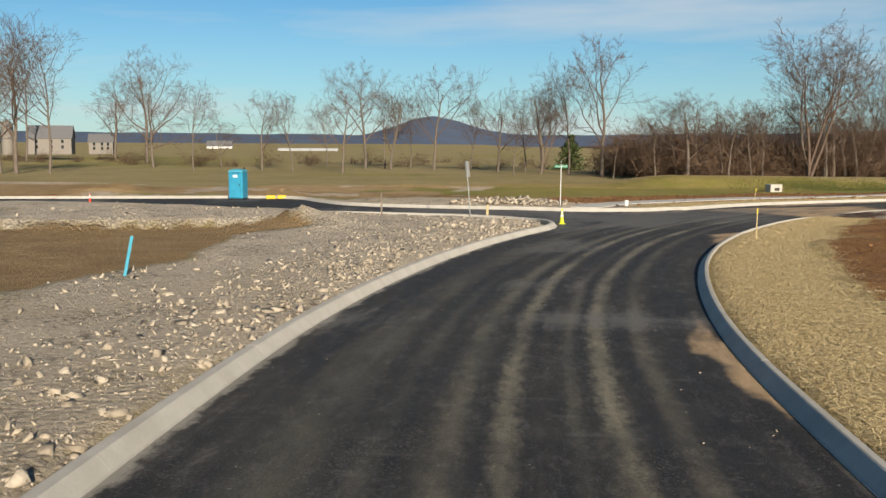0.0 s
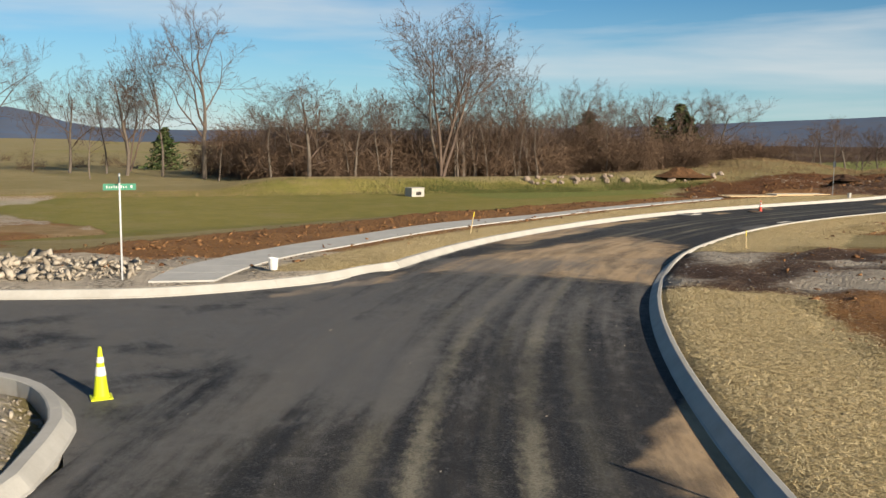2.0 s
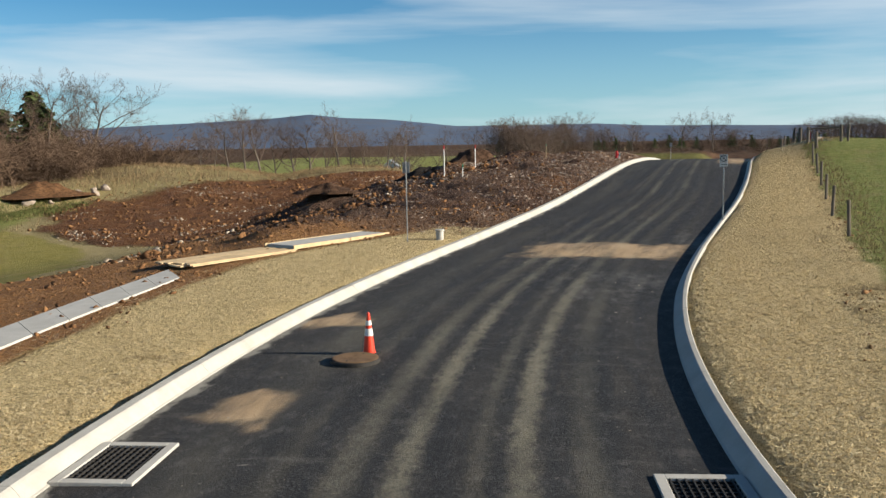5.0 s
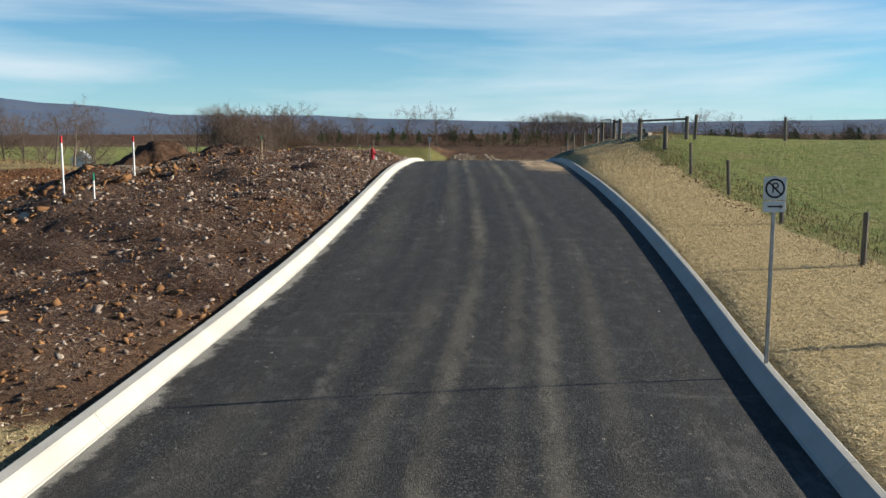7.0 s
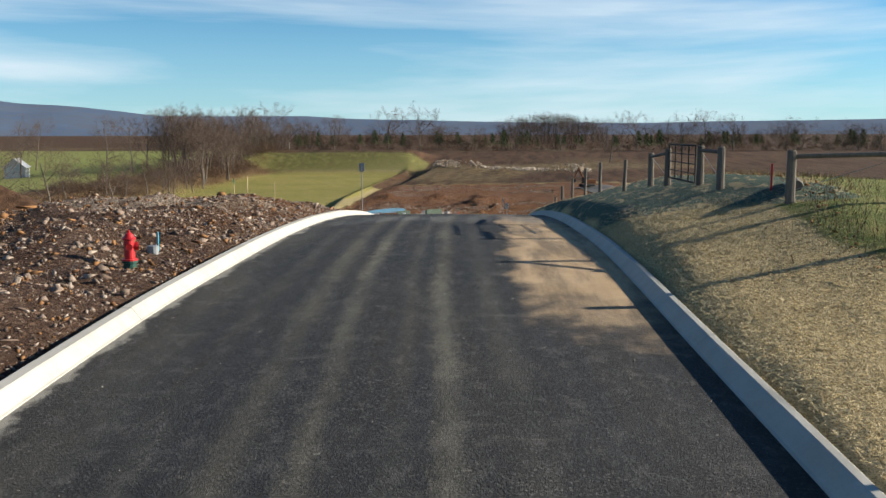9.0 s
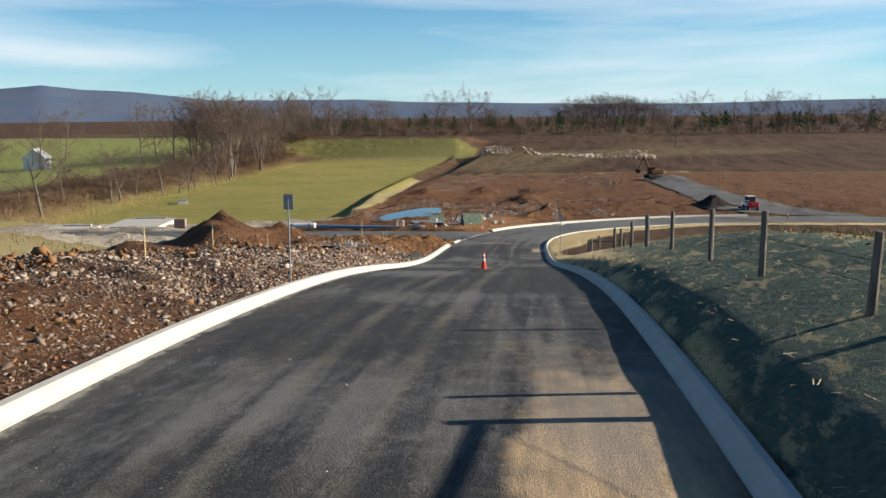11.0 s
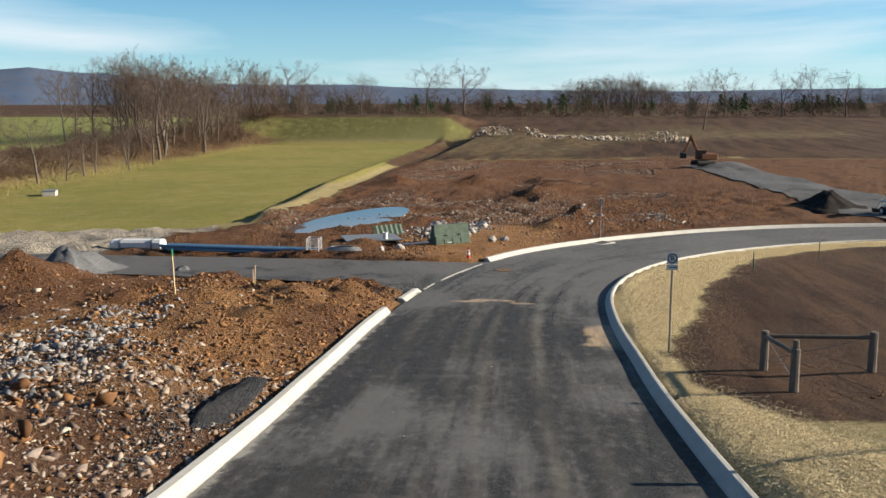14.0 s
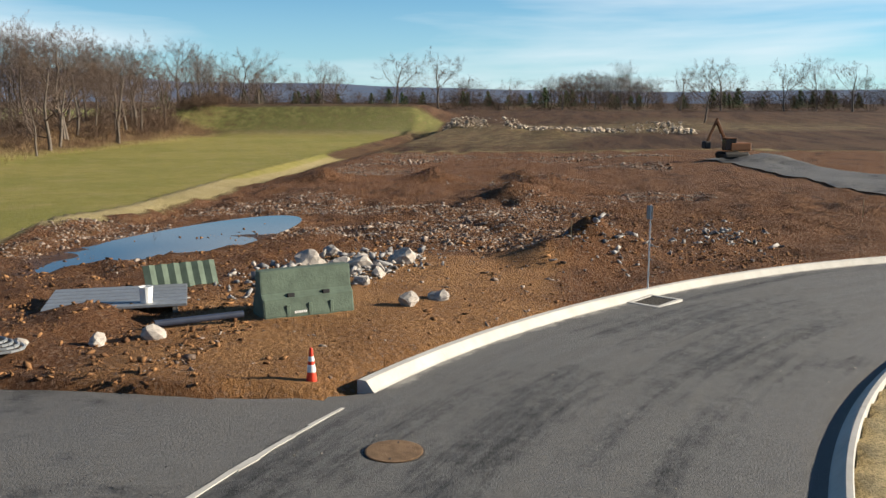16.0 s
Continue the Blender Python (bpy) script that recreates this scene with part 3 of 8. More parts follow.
    m.rough(m.span(film, 0, 1, 0.72, 0.92))
    m.bump(m.math("ADD", grain, m.math("MULTIPLY", chip, 1.4)), 0.02, 0.9)
    return m.m


def concrete_material(name, light=(0.62, 0.585, 0.52), dark=(0.47, 0.44, 0.39), dirt=0.6):
    m = Mat(name, 0.85, 0.25)
    n, f = m.noise(1.3, 6, 0.65), m.noise(30, 4, 0.7)
    c = m.mix(m.span(n, 0.3, 0.7), light, dark)
    c = m.mix(m.span(f, 0.5, 0.75, 0, 0.35), c, (0.33, 0.30, 0.26))
    c = m.mix(m.span(m.noise(2.2, 8, 0.75), 0.52, 0.80, 0, dirt), c, (0.34, 0.27, 0.19))
    c = m.mix(m.span(m.random(), 0, 1, 0, 0.06), c, (0.30, 0.28, 0.25))
    m.colour(c)
    m.bump(m.math("ADD", f, n), 0.008, 0.6)
    return m.m


def stone_material(name, a, b, c_):
    m = Mat(name, 0.9, 0.25)
    r = m.island()
    n = m.noise(7, 5, 0.65)
    c = m.mix(m.span(r, 0.0, 0.6), a, b)
    c = m.mix(m.span(r, 0.62, 1.0, 0, 0.85), c, c_)
    c = m.mix(m.span(n, 0.45, 0.75, 0, 0.5), c, tuple(v * 0.5 for v in a))
    m.colour(c)
    m.bump(m.noise(18, 4, 0.7), 0.03, 0.7)
    return m.m


def bark_material(name, a, b):
    m = Mat(name, 0.9, 0.2)
    n = m.noise(3.0, 5, 0.7, m.scaled((4, 4, 0.6)))
    c = m.mix(m.span(n, 0.3, 0.7), a, b)
    c = m.mix(m.span(m.random(), 0, 1, 0, 0.4), c, tuple(v * 0.55 for v in a))
    m.colour(c)
    m.bump(n, 0.05, 0.6)
    return m.m


M_GROUND = ground_material()
M_ROAD = asphalt_material("asphalt")
M_STREET = asphalt_material("asphalt_side", False)
M_KERB = concrete_material("kerb_concrete", (0.48, 0.46, 0.42), (0.40, 0.38, 0.342), 0.4)
M_WALK = concrete_material("sidewalk_concrete", (0.50, 0.485, 0.455), (0.42, 0.41, 0.385), 0.3)
M_SLAB = concrete_material("old_concrete", (0.52, 0.50, 0.46), (0.42, 0.40, 0.37), 0.5)
M_STONE = stone_material("limestone", (0.27, 0.23, 0.18), (0.40, 0.345, 0.275), (0.48, 0.42, 0.345))
M_REDSTONE = stone_material("red_stone", (0.13, 0.090, 0.068), (0.26, 0.195, 0.155), (0.40, 0.33, 0.27))
M_PALESTONE = stone_material("pale_stone", (0.30, 0.24, 0.18), (0.50, 0.42, 0.33), (0.22, 0.165, 0.125))
M_GREYSTONE = stone_material("grey_stone", (0.17, 0.165, 0.165), (0.30, 0.285, 0.275), (0.40, 0.35, 0.30))
M_DARKSTONE = stone_material("dark_gravel_stone", (0.04, 0.04, 0.043), (0.085, 0.083, 0.085), (0.14, 0.135, 0.13))
M_BARK = bark_material("bark", (0.20, 0.165, 0.135), (0.095, 0.077, 0.063))
M_TWIG = bark_material("twig", (0.16, 0.115, 0.09), (0.10, 0.072, 0.058))
M_BRUSH = bark_material("brush", (0.165, 0.110, 0.074), (0.095, 0.060, 0.041))
M_STRAWBLADE = plain("straw_blade", (0.50, 0.385, 0.20), 0.8, 0.2, 0, 0.4, 3.0)
M_POST = bark_material("post_wood", (0.22, 0.185, 0.15), (0.12, 0.10, 0.08))
M_LATH = plain("lath_wood", (0.52, 0.40, 0.23), 0.8, 0.2, 0, 0.3)
M_LUMBER = plain("lumber", (0.62, 0.46, 0.27), 0.75, 0.25, 0, 0.25, 2.5)
M_YELLOW = plain("fluorescent_yellow", (0.62, 0.68, 0.02), 0.5, 0.4, 0, 0.12)
M_YELLOWPAINT = plain("yellow_paint", (0.66, 0.50, 0.03), 0.5, 0.4, 0, 0.15)
M_ORANGE = plain("cone_orange", (0.72, 0.055, 0.022), 0.45, 0.4, 0, 0.2)
M_WHITE = plain("white_paint", (0.72, 0.71, 0.69), 0.5, 0.4, 0, 0.12)
M_BLACK = plain("black_rubber_and_shade", (0.02, 0.02, 0.021), 0.7, 0.3)
M_RED = plain("red_paint", (0.50, 0.018, 0.022), 0.4, 0.5, 0, 0.25)
M_GREENPAINT = plain("green_paint", (0.015, 0.19, 0.105), 0.45, 0.45, 0, 0.15)
M_BLUE = plain("blue_plastic", (0.025, 0.26, 0.42), 0.5, 0.4, 0, 0.15, 2.0)
M_PALEBLUE = plain("pale_blue_plastic", (0.06, 0.33, 0.46), 0.5, 0.4, 0, 0.15, 2.0)
M_STEEL = plain("galvanised_steel", (0.42, 0.43, 0.44), 0.45, 0.5, 0.8, 0.25)
M_IRON = plain("cast_iron", (0.045, 0.04, 0.036), 0.7, 0.4, 0.3, 0.3, 8, 0.01)
M_RUST = plain("dusty_iron", (0.20, 0.125, 0.07), 0.85, 0.25, 0.1, 0.35, 5, 0.01)
M_DARKGREEN = plain("green_concrete", (0.10, 0.135, 0.10), 0.8, 0.3, 0, 0.3, 2.5, 0.01)
M_PVC = plain("blue_pvc_pipe", (0.14, 0.25, 0.36), 0.4, 0.45, 0, 0.12)
M_GREYMETAL = plain("grey_metal", (0.30, 0.31, 0.32), 0.5, 0.5, 0.5, 0.2)
M_GLASS = plain("dark_glass", (0.02, 0.025, 0.03), 0.08, 0.6, 0, 0.1)
M_TARP = plain("dark_tarp", (0.035, 0.045, 0.075), 0.5, 0.5, 0, 0.3)


# ---- geometry tools ----
def mesh_from(name, verts, faces, material, smooth_shade=False):
    me = bpy.data.meshes.new(name)
    me.from_pydata(verts if isinstance(verts, list) else [tuple(v) for v in verts], [], faces if isinstance(faces, list) else [tuple(f) for f in faces])
    me.materials.append(material)
    if smooth_shade:
        me.polygons.foreach_set("use_smooth", [True] * len(me.polygons))
    me.update()
    return me


def part(name, bm, material, parent=None, label=""):
    """Links a bmesh as one mesh object under a thing or a part."""
    me = bpy.data.meshes.new(name)
    bmesh.ops.recalc_face_normals(bm, faces=bm.faces)
    bm.to_mesh(me)
    bm.free()
    me.materials.append(material)
    ob = new(name, me)
    if parent is not None:
        ob.parent = parent
    if label:
        ob["label"] = label
    return ob


def thing(name, x, y, z=None, turn=0.0, label="", category="", group="", kind="", lean=(0, 0)):
    """An Empty at a thing's base, standing on the ground."""
    ob = new(name)
    ob.empty_display_size = 0.2
    ob.matrix_world = pose(x, y, float(surface_z(x, y)) if z is None else z, lean[0], lean[1], turn)
    return tagged(ob, label, category, group, kind)


def box(bm, sx, sy, sz, at=(0, 0, 0), bevel=0.0, rot=None):
    """A box whose base centre lies at the place given."""
    r = bmesh.ops.create_cube(bm, size=1.0)
    vs = r["verts"]
    bmesh.ops.scale(bm, vec=(sx, sy, sz), verts=vs)
    bmesh.ops.translate(bm, vec=(0, 0, sz / 2), verts=vs)
    if bevel:
        es = list({e for v in vs for e in v.link_edges})
        o = bmesh.ops.bevel(bm, geom=es, offset=bevel, segments=1, affect="EDGES", profile=0.5)
        vs = list({v for f in o["faces"] for v in f.verts} | {v for v in vs if v.is_valid})
    if rot is not None:
        bmesh.ops.rotate(bm, cent=(0, 0, 0), matrix=rot, verts=vs)
    bmesh.ops.translate(bm, vec=at, verts=vs)
    return bm


def cone(bm, r1, r2, h, at=(0, 0, 0), seg=16, rot=None):
    """A capped cone or cylinder whose base centre lies at the place given."""
    r = bmesh.ops.create_cone(bm, cap_ends=True, cap_tris=False, segments=seg, radius1=r1, radius2=r2, depth=h)
    vs = r["verts"]
    bmesh.ops.translate(bm, vec=(0, 0, h / 2), verts=vs)
    if rot is not None:
        bmesh.ops.rotate(bm, cent=(0, 0, 0), matrix=rot, verts=vs)
    bmesh.ops.translate(bm, vec=at, verts=vs)
    return bm


def lathe(bm, profile, seg=16):
    """A body of revolution about z from (radius, height) pairs."""
    rings = []
    for r, z in profile:
        rings.append([bm.verts.new((r * math.cos(2 * math.pi * i / seg), r * math.sin(2 * math.pi * i / seg), z)) for i in range(seg)])
    for a, b in zip(rings[:-1], rings[1:]):
        for i in range(seg):
            bm.faces.new((a[i], a[(i + 1) % seg], b[(i + 1) % seg], b[i]))
    bm.faces.new(rings[0][::-1])
    bm.faces.new(rings[-1])
    return bm


def rod(bm, a, b, r, seg=8):
    """A round bar from a to b."""
    a, b = Vector(a), Vector(b)
    q = (b - a).to_track_quat("Z", "Y").to_matrix()
    return cone(bm, r, r, (b - a).length, a, seg, q)


def B():
    return bmesh.new()


def lines(centre, spread):
    """Grid lines: fine in the middle stretch, wider and wider outside."""
    lo, hi, step = centre
    fine = np.arange(lo, hi + 1e-6, step)
    out, d = [], step
    at = hi
    while at < spread[1]:
        d *= 1.06
        at += d
        out.append(at)
    neg, d, at = [], step, lo
    while at > spread[0]:
        d *= 1.16
        at -= d
        neg.append(at)
    return np.r_[neg[::-1], fine, out]


# ---- ground ----
def zones(x, y):
    """What covers the ground: weights of the covers at places of the plan."""
    s, d, _ = along(x, y)
    j = 0.7 * vnoise(x, y, 2.5, 5, 3)
    jx, jy = x + j, y + 0.7 * vnoise(x, y, 2.5, 6, 3)
    dj = d + 0.5 * j
    wx, wy_ = x + 9 * vnoise(x, y, 26, 71, 3), y + 9 * vnoise(x, y, 26, 72, 3)     # uneven borders of the large fields
    z = {k: np.zeros(len(x)) for k in "straw dirt gravel lawn mat pasture wet field clod red pale silt".split()}
    verge = [(17.4, 65.4), (14.2, 65.0)] + WALK_R + [(66, 97.2), (72, 96.6), (78, 94.6), (79, 92.4), (60, 88.6), (44, 83), (30, 76), (22, 69)]
    apron = [(27.2, 62.6), (31.5, 66.8), (37, 63.5), (44, 56), (36, 50), (27, 54.5), (23.6, 58.4)]
    left = d > 4.6
    right = d < -right_half(s) - 0.1
    before = (x < 27) & (y < 60)
    z["straw"] = np.where(inside(jx, jy, verge) & left, 1.0, 0)
    rs = right & before & (dj > -9.0)
    wide = np.interp(x, [30, 50, 70, 100, 118], [-10.5, -10.5, -10, -8.6, -8.4])
    rs |= right & ~before & (x < 124) & (dj > wide) & (y > 55)
    lim = np.interp(x, [124, 150, 168, 174, 180, 187, 191, 195, 199, 204, 214, 224, 240], [-5.3, -5.7, -6.1, -6.8, -8.6, -6.6, -5.6, -5.7, -6.6, -7.8, -8.2, -6.8, -6.2])
    rs |= right & (x >= 118) & (dj > lim)
    z["straw"] = np.where(rs, 1.0, z["straw"])
    ap = inside(jx, jy, apron)
    z["straw"] = np.where(ap, 0, z["straw"])
    z["red"] = np.where(ap, 1.0, 0)
    z["mat"] = np.where(right & (dj > -10.5) & (dj < -5.0) & (jx > 121 + 0.8 * (d + 9.5)) & (x < 180) & (y > 70), 1.0, 0) * (1 - 0.7 * smooth(x, 164, 178))
    z["pasture"] = np.where((dj < wide) & (wx > 66) & (wx < 190) & (d < -8.5), 1.0, 0) * np.where(x > 122, (dj < -10.8) * 0.75, 1.0)
    # gravel pad of the first stretch, and the apron
    pad = [(-4, -14), (6.5, 50), (5.4, 55), (0, 58.6), (-9, 61.8), (-30, 65.8), (-60, 67), (-60, 46), (-26, 46), (-16, 47), (-8.5, 50), (-5.5, 45.3), (-8.4, 42.3), (-8.9, 37.5), (-8.7, 32.2), (-10.2, 28.1), (-11.1, 25.4), (-17, 10), (-20, -14)]
    z["gravel"] = np.where(inside(jx, jy, pad) & left, 1.0, 0) * (0.75 + 0.25 * vnoise(x, y, 6, 9))
    z["gravel"] = np.where(ap, 0.25 + 0.5 * (vnoise(x, y, 3, 19) > 0), z["gravel"])
    z["gravel"] = np.where((left & (x < 20) & (y > 62) & (y < 72 - 0.1 * x) & (x > -9)), 0.8, z["gravel"])
    pond = inside(jx, jy, POND)
    z["dirt"] = np.where(pond, 0.75, 0)
    z["silt"] = np.where(pond, 1.0, 0)
    strip = WALK_L[1:] + [(68, 99.5), (76, 98), (80, 96), (84, 104), (76, 109), (66, 104.5), (58, 102.5), (47, 99.5), (40, 97), (32.5, 91.5), (24, 86), (17.8, 80.6), (12, 77), (7, 72.5), (6.5, 69)]
    z["dirt"] = np.where(inside(jx, jy, strip), 1.0, z["dirt"])
    cut = inside(wx, wy_, [(70, 106), (88, 126), (104, 150), (112, 162), (150, 150), (178, 132), (150, 118), (84, 100)])
    z["dirt"] = np.where(cut, 0.9, z["dirt"])
    north1 = (y > 68) & (y < 165) & (wx < 8) & left
    z["dirt"] = np.where(north1, smooth(vnoise(x, y, 14, 4), -0.45, 0.15) * (1 - smooth(jy + 0.3 * x, 118, 150)), z["dirt"])
    z["gravel"] = np.where(north1 & (vnoise(x, y, 11, 18) > 0.15), 0.6, z["gravel"])
    z["silt"] = np.where(north1, 0.85 * smooth(vnoise(x, y, 16, 74), -0.2, 0.2), z["silt"])
    z["dirt"] = np.where(((dj < -8.6) & (wx < 66) & (x > 6) & (wy_ > 10)) | ap, 1.0 * (smooth(vnoise(x, y, 12, 8, 2), -0.75, -0.4) + ap).clip(0, 1), z["dirt"])
    # the dug-up land left of the straight and behind the last bend
    build = left & (x > 76) & (jy < np.interp(x, [76, 90, 140, 170, 200, 234, 260, 330, 420], [104, 122, 124, 126, 126, 120, 123, 128.5, 133])) & (x < 330)
    build |= (x > 205) & (x < 335 + 6 * j) & (jy < np.interp(x, [205, 234, 260, 330], [126, 120, 123, 128.5])) & (d > 4.6) & (y > 66)
    z["dirt"] = np.where(build, 1.0, z["dirt"])
    z["red"] = np.where(ap, 1.0, 0) + np.where(build, smooth(vnoise(x, y, 14, 11, 3), -0.6, 0.2) * 0.9, 0) * smooth(x, 70, 82) * (1 - 0.85 * smooth(x, 165, 195)) * (1 - ((x > 216) & (x < 236) & (y > 95) & (y < 105)))
    rub = np.where(build, smooth(vnoise(x, y, 8, 12, 3), 0.05, 0.4), 0) * (0.8 - 0.65 * smooth(x, 192, 208))
    z["gravel"] = np.maximum(z["gravel"], 0.6 * rub * np.where(x < 100, .6, 1))
    infield = (d < -5.2) & (x > 186 + 4 * vnoise(x, y, 5, 80)) & (d < -7.5 + 2.3 * smooth(x, 184, 190)) & (x < 245) & (wy_ > -40)
    z["field"] = np.where(infield & (z["straw"] < .5), 1.0, 0)
    z["field"] = np.where(((x > 246) & (y < 66)) | (wx > 330), 1.0 - 0.4 * smooth(vnoise(x, y, 60, 13, 2), -.2, .4), z["field"])
    z["field"] = np.where(build, 0, z["field"])
    bas = inside(jx, jy, BASIN)
    z["lawn"] = np.where(bas | inside(jx, jy, [(232, 126), (300, 128), (424, 136), (424, 192), (300, 182), (225, 180)]), 1.0, 0)
    z["field"] = np.where(bas, 0, z["field"])
    z["lawn"] = np.where(inside(jx, jy, [(-6, 84), (10, 78), (22, 86), (32, 92), (46, 99.5), (60, 103), (74, 112), (88, 128), (98, 146), (100, 163), (60, 167), (20, 172), (-20, 160)]), 1.0, z["lawn"])
    z["lawn"] = np.where((y > 200) & (x < 330), 0.55 * smooth(vnoise(x, y, 70, 21, 2), -.25, .3), z["lawn"])
    yard = inside(jx, jy, [(192, 126), (206, 122), (218, 122), (231, 121), (238, 129), (236, 165), (188, 165)])
    z["lawn"], z["field"] = np.where(yard, 0, z["lawn"]), np.where(yard, 0, z["field"])
    z["gravel"], z["dirt"] = np.where(yard, 0.65, z["gravel"]), np.where(yard, 0.6, z["dirt"])
    z["pasture"] = np.where((y > 186 + 0.12 * np.clip(x - 262, 0, 400)) & (x > 200) & (x < 560) & (y < 430), 0.85, z["pasture"])
    z["lawn"] = np.where(z["pasture"] > 0.8, 0, z["lawn"])
    verge2 = smooth(y, 168 + 0.11 * (x - 262), 174 + 0.11 * (x - 262)) * (1 - smooth(y, 186 + 0.12 * (x - 262), 192 + 0.12 * (x - 262))) * (x > 225) * (x < 430)
    z["field"] = np.maximum(z["field"], 0.75 * verge2)
    z["lawn"] = z["lawn"] * (1 - 0.8 * verge2)
    pud = np.hypot((jx - 239.3) / 10.5, (jy - 113.0 + 0.16 * (jx - 239.3)) / 3.4)
    z["wet"] = np.where(build, 1 - smooth(pud, 0.75, 1.15), 0)
    z["wet"] = np.where(pond, smooth(vnoise(x, y, 10, 15), 0.1, 0.4) * 0.12, z["wet"])
    nearwalk = np.full(len(x), 9.0)
    sel = (x > 8) & (x < 82) & (y > 60) & (y < 104)
    wl_ = dense(WALK_R + [(70, 97.4), (77, 95.6)], 0.5)
    for q in wl_:
        nearwalk[sel] = np.minimum(nearwalk[sel], np.hypot(x[sel] - q[0], y[sel] - q[1]))
    soil = np.clip(1.35 - (nearwalk + 0.4 * j), 0, 1) * (d > 4.9)
    z["dirt"] = np.maximum(z["dirt"], soil)
    z["straw"] = z["straw"] * (1 - soil)
    flat = smooth(nearwalk, 2.0, 3.2)
    path = np.exp(-((y - np.interp(x, [228, 256, 284, 330, 424], [116.5, 122.3, 126, 129.5, 135])) / 1.0) ** 2) * ((x > 228) & (x < 424))
    z["straw"] = np.maximum(z["straw"], 0.45 * path)
    z["mat"] = np.maximum(z["mat"], 0.3 * ((x > 421) & (x < 442) & (y > 128) & (y < 205)))
    z["pasture"] = np.maximum(z["pasture"], 0.7 * ((x > 420) & (x < 444) & (y > 128) & (y < 205)))
    z["pasture"] = np.maximum(z["pasture"], 0.9 * inside(jx, jy, [(68, 143), (99, 149), (114, 160), (92, 163), (66, 156)]))
    rise = np.exp(-((x - 155) / 34) ** 2 - ((y - 165) / 42) ** 2)
    z["field"] = np.maximum(z["field"], smooth(rise, 0.2, 0.6) * (0.35 + 0.3 * vnoise(x, y, 9, 76)) * (z["dirt"] < 0.5))
    z["pale"] = np.where((x < 84) | ((x > 184) & (x < 206) & (y < 112) & (vnoise(x, y, 5, 81) > -0.3)) | ((x > 216) & (x < 236) & (y > 95) & (y < 105)), 1.0, 0.25)
    z["clod"] = np.clip(z["dirt"] * np.where(pond, .25, 1) + 0.7 * z["gravel"] * (x > 76) + 0.35 * z["gravel"] + 0.22 * z["straw"] + 0.3 * z["mat"] + 0.15 * z["field"] * (x < 260), 0, 1.2) * flat
    return z


def land_z(x, y, zn=None):
    """The height of the finished ground with its clods, ruts and mounds."""
    x, y = np.asarray(x, float).ravel(), np.asarray(y, float).ravel()
    zn = zn or zones(x, y)
    z = ground_z(x, y)
    _, d, _ = along(x, y)
    off = smooth(np.abs(d), 4.8, 6.5)
    rough = np.where((d > 0) & (x > 76), 1.0 - 0.25 * smooth(x, 212, 222), 0.62) * np.where((x > 214) & (x < 238) & (y > 94) & (y < 105.5), 0.3, 1.0)
    z = z + off * zn["clod"] * rough * (0.20 + 0.10 * smooth(x, 186, 196)) * vnoise(x, y, 1.05, 35, 2) * (np.abs(x - 120) < 160)
    z = z + off * zn["clod"] * rough * (0.34 * vnoise(x, y, 1.9, 31, 3) + 0.22 * vnoise(x, y, 6, 32, 2)) * np.clip(0.45 + 0.09 * (np.abs(d) - 5), 0.45, 1)
    for mx, my, r, h in MOUNDS:
        q = np.hypot(x - mx, y - my) / r
        z = z + h * np.clip(1 - q, 0, 1) ** 1.3 * (1 + 0.35 * vnoise(x, y, 1.6, 33, 3))
    pud = np.hypot((x - 239.3) / 9.0, (y - 113.0 + 0.16 * (x - 239.3)) / 2.6)
    k = 1 - smooth(pud, 0.75, 1.6)
    z = z * (1 - k) + (-7.41 + 0.13 * vnoise(x, y, 3.5, 36, 3)) * k
    path = y - np.interp(x, [226, 248, 284, 330, 424], [117.6, 123.0, 128.5, 131.5, 136])
    z = z + 1.1 * np.clip(1 + path / 3.2, 0, 1) * np.clip(1 - path / 0.9, 0, 1) * smooth(x, 232, 246) * (x < 424)
    rzz = along(x, y)[2]
    for poly in (STREET_1, STREET_3):      # the ground stays below the streets' asphalt
        w = smooth(np.abs(d), 4.4, 8.5)
        z = np.where(inside(x, y, poly), np.minimum(z, rzz * (1 - w) + street_z(x, y) * w - 0.25), z)
    return z


MOUNDS = [(-6.5, 47.5, 4.5, 0.8), (98, 114, 5, 1.3), (103, 112, 4, 1.0), (150, 122, 9, 2.4), (141, 124, 8, 2.0), (196.5, 121, 6, 2.9), (191, 119, 5, 2.0), (202, 117.5, 4.5, 1.7), (185, 116.5, 5, 0.8), (180, 121, 5, 1.2),
          (239, 93.5, 3.6, 1.6), (236, 95.5, 2.6, 0.9), (268, 99, 6, 1.3), (276, 97.5, 6, 1.4), (284, 96, 5, 1.2), (287, 119.5, 4, 1.2), (289, 108.7, 4.5, 1.3), (289, 99.4, 4, 1.1), (381, 99, 8, 1.6), (402, 110, 8, 2.0), (312, 72, 5, 1.0), (-48, 134, 9, 1.5), (-22, 130, 6, 1.2),
          (203.4, 103.0, 1.7, 0.55), (201.2, 104.8, 2.2, 0.55), (197.4, 104.6, 2.1, 0.45), (205.0, 104.2, 1.7, 0.5), (193.6, 105.8, 2.4, 0.5), (199.4, 102.4, 1.3, 0.35), (198.6, 107.0, 2.6, 0.5), (204.0, 106.4, 2.0, 0.5), (26, 44, 4, 0.9), (30, 40, 5, 1.1), (58, 70, 5, 0.8), (119, 106, 5, 0.5), (106, 107, 4, 0.5), (75, 101, 3, .4)]
gx, gy = lines((-34.0, 262.0, 0.5), (-3600, 3800)), lines((8.0, 130.0, 0.5), (-3600, 3800))
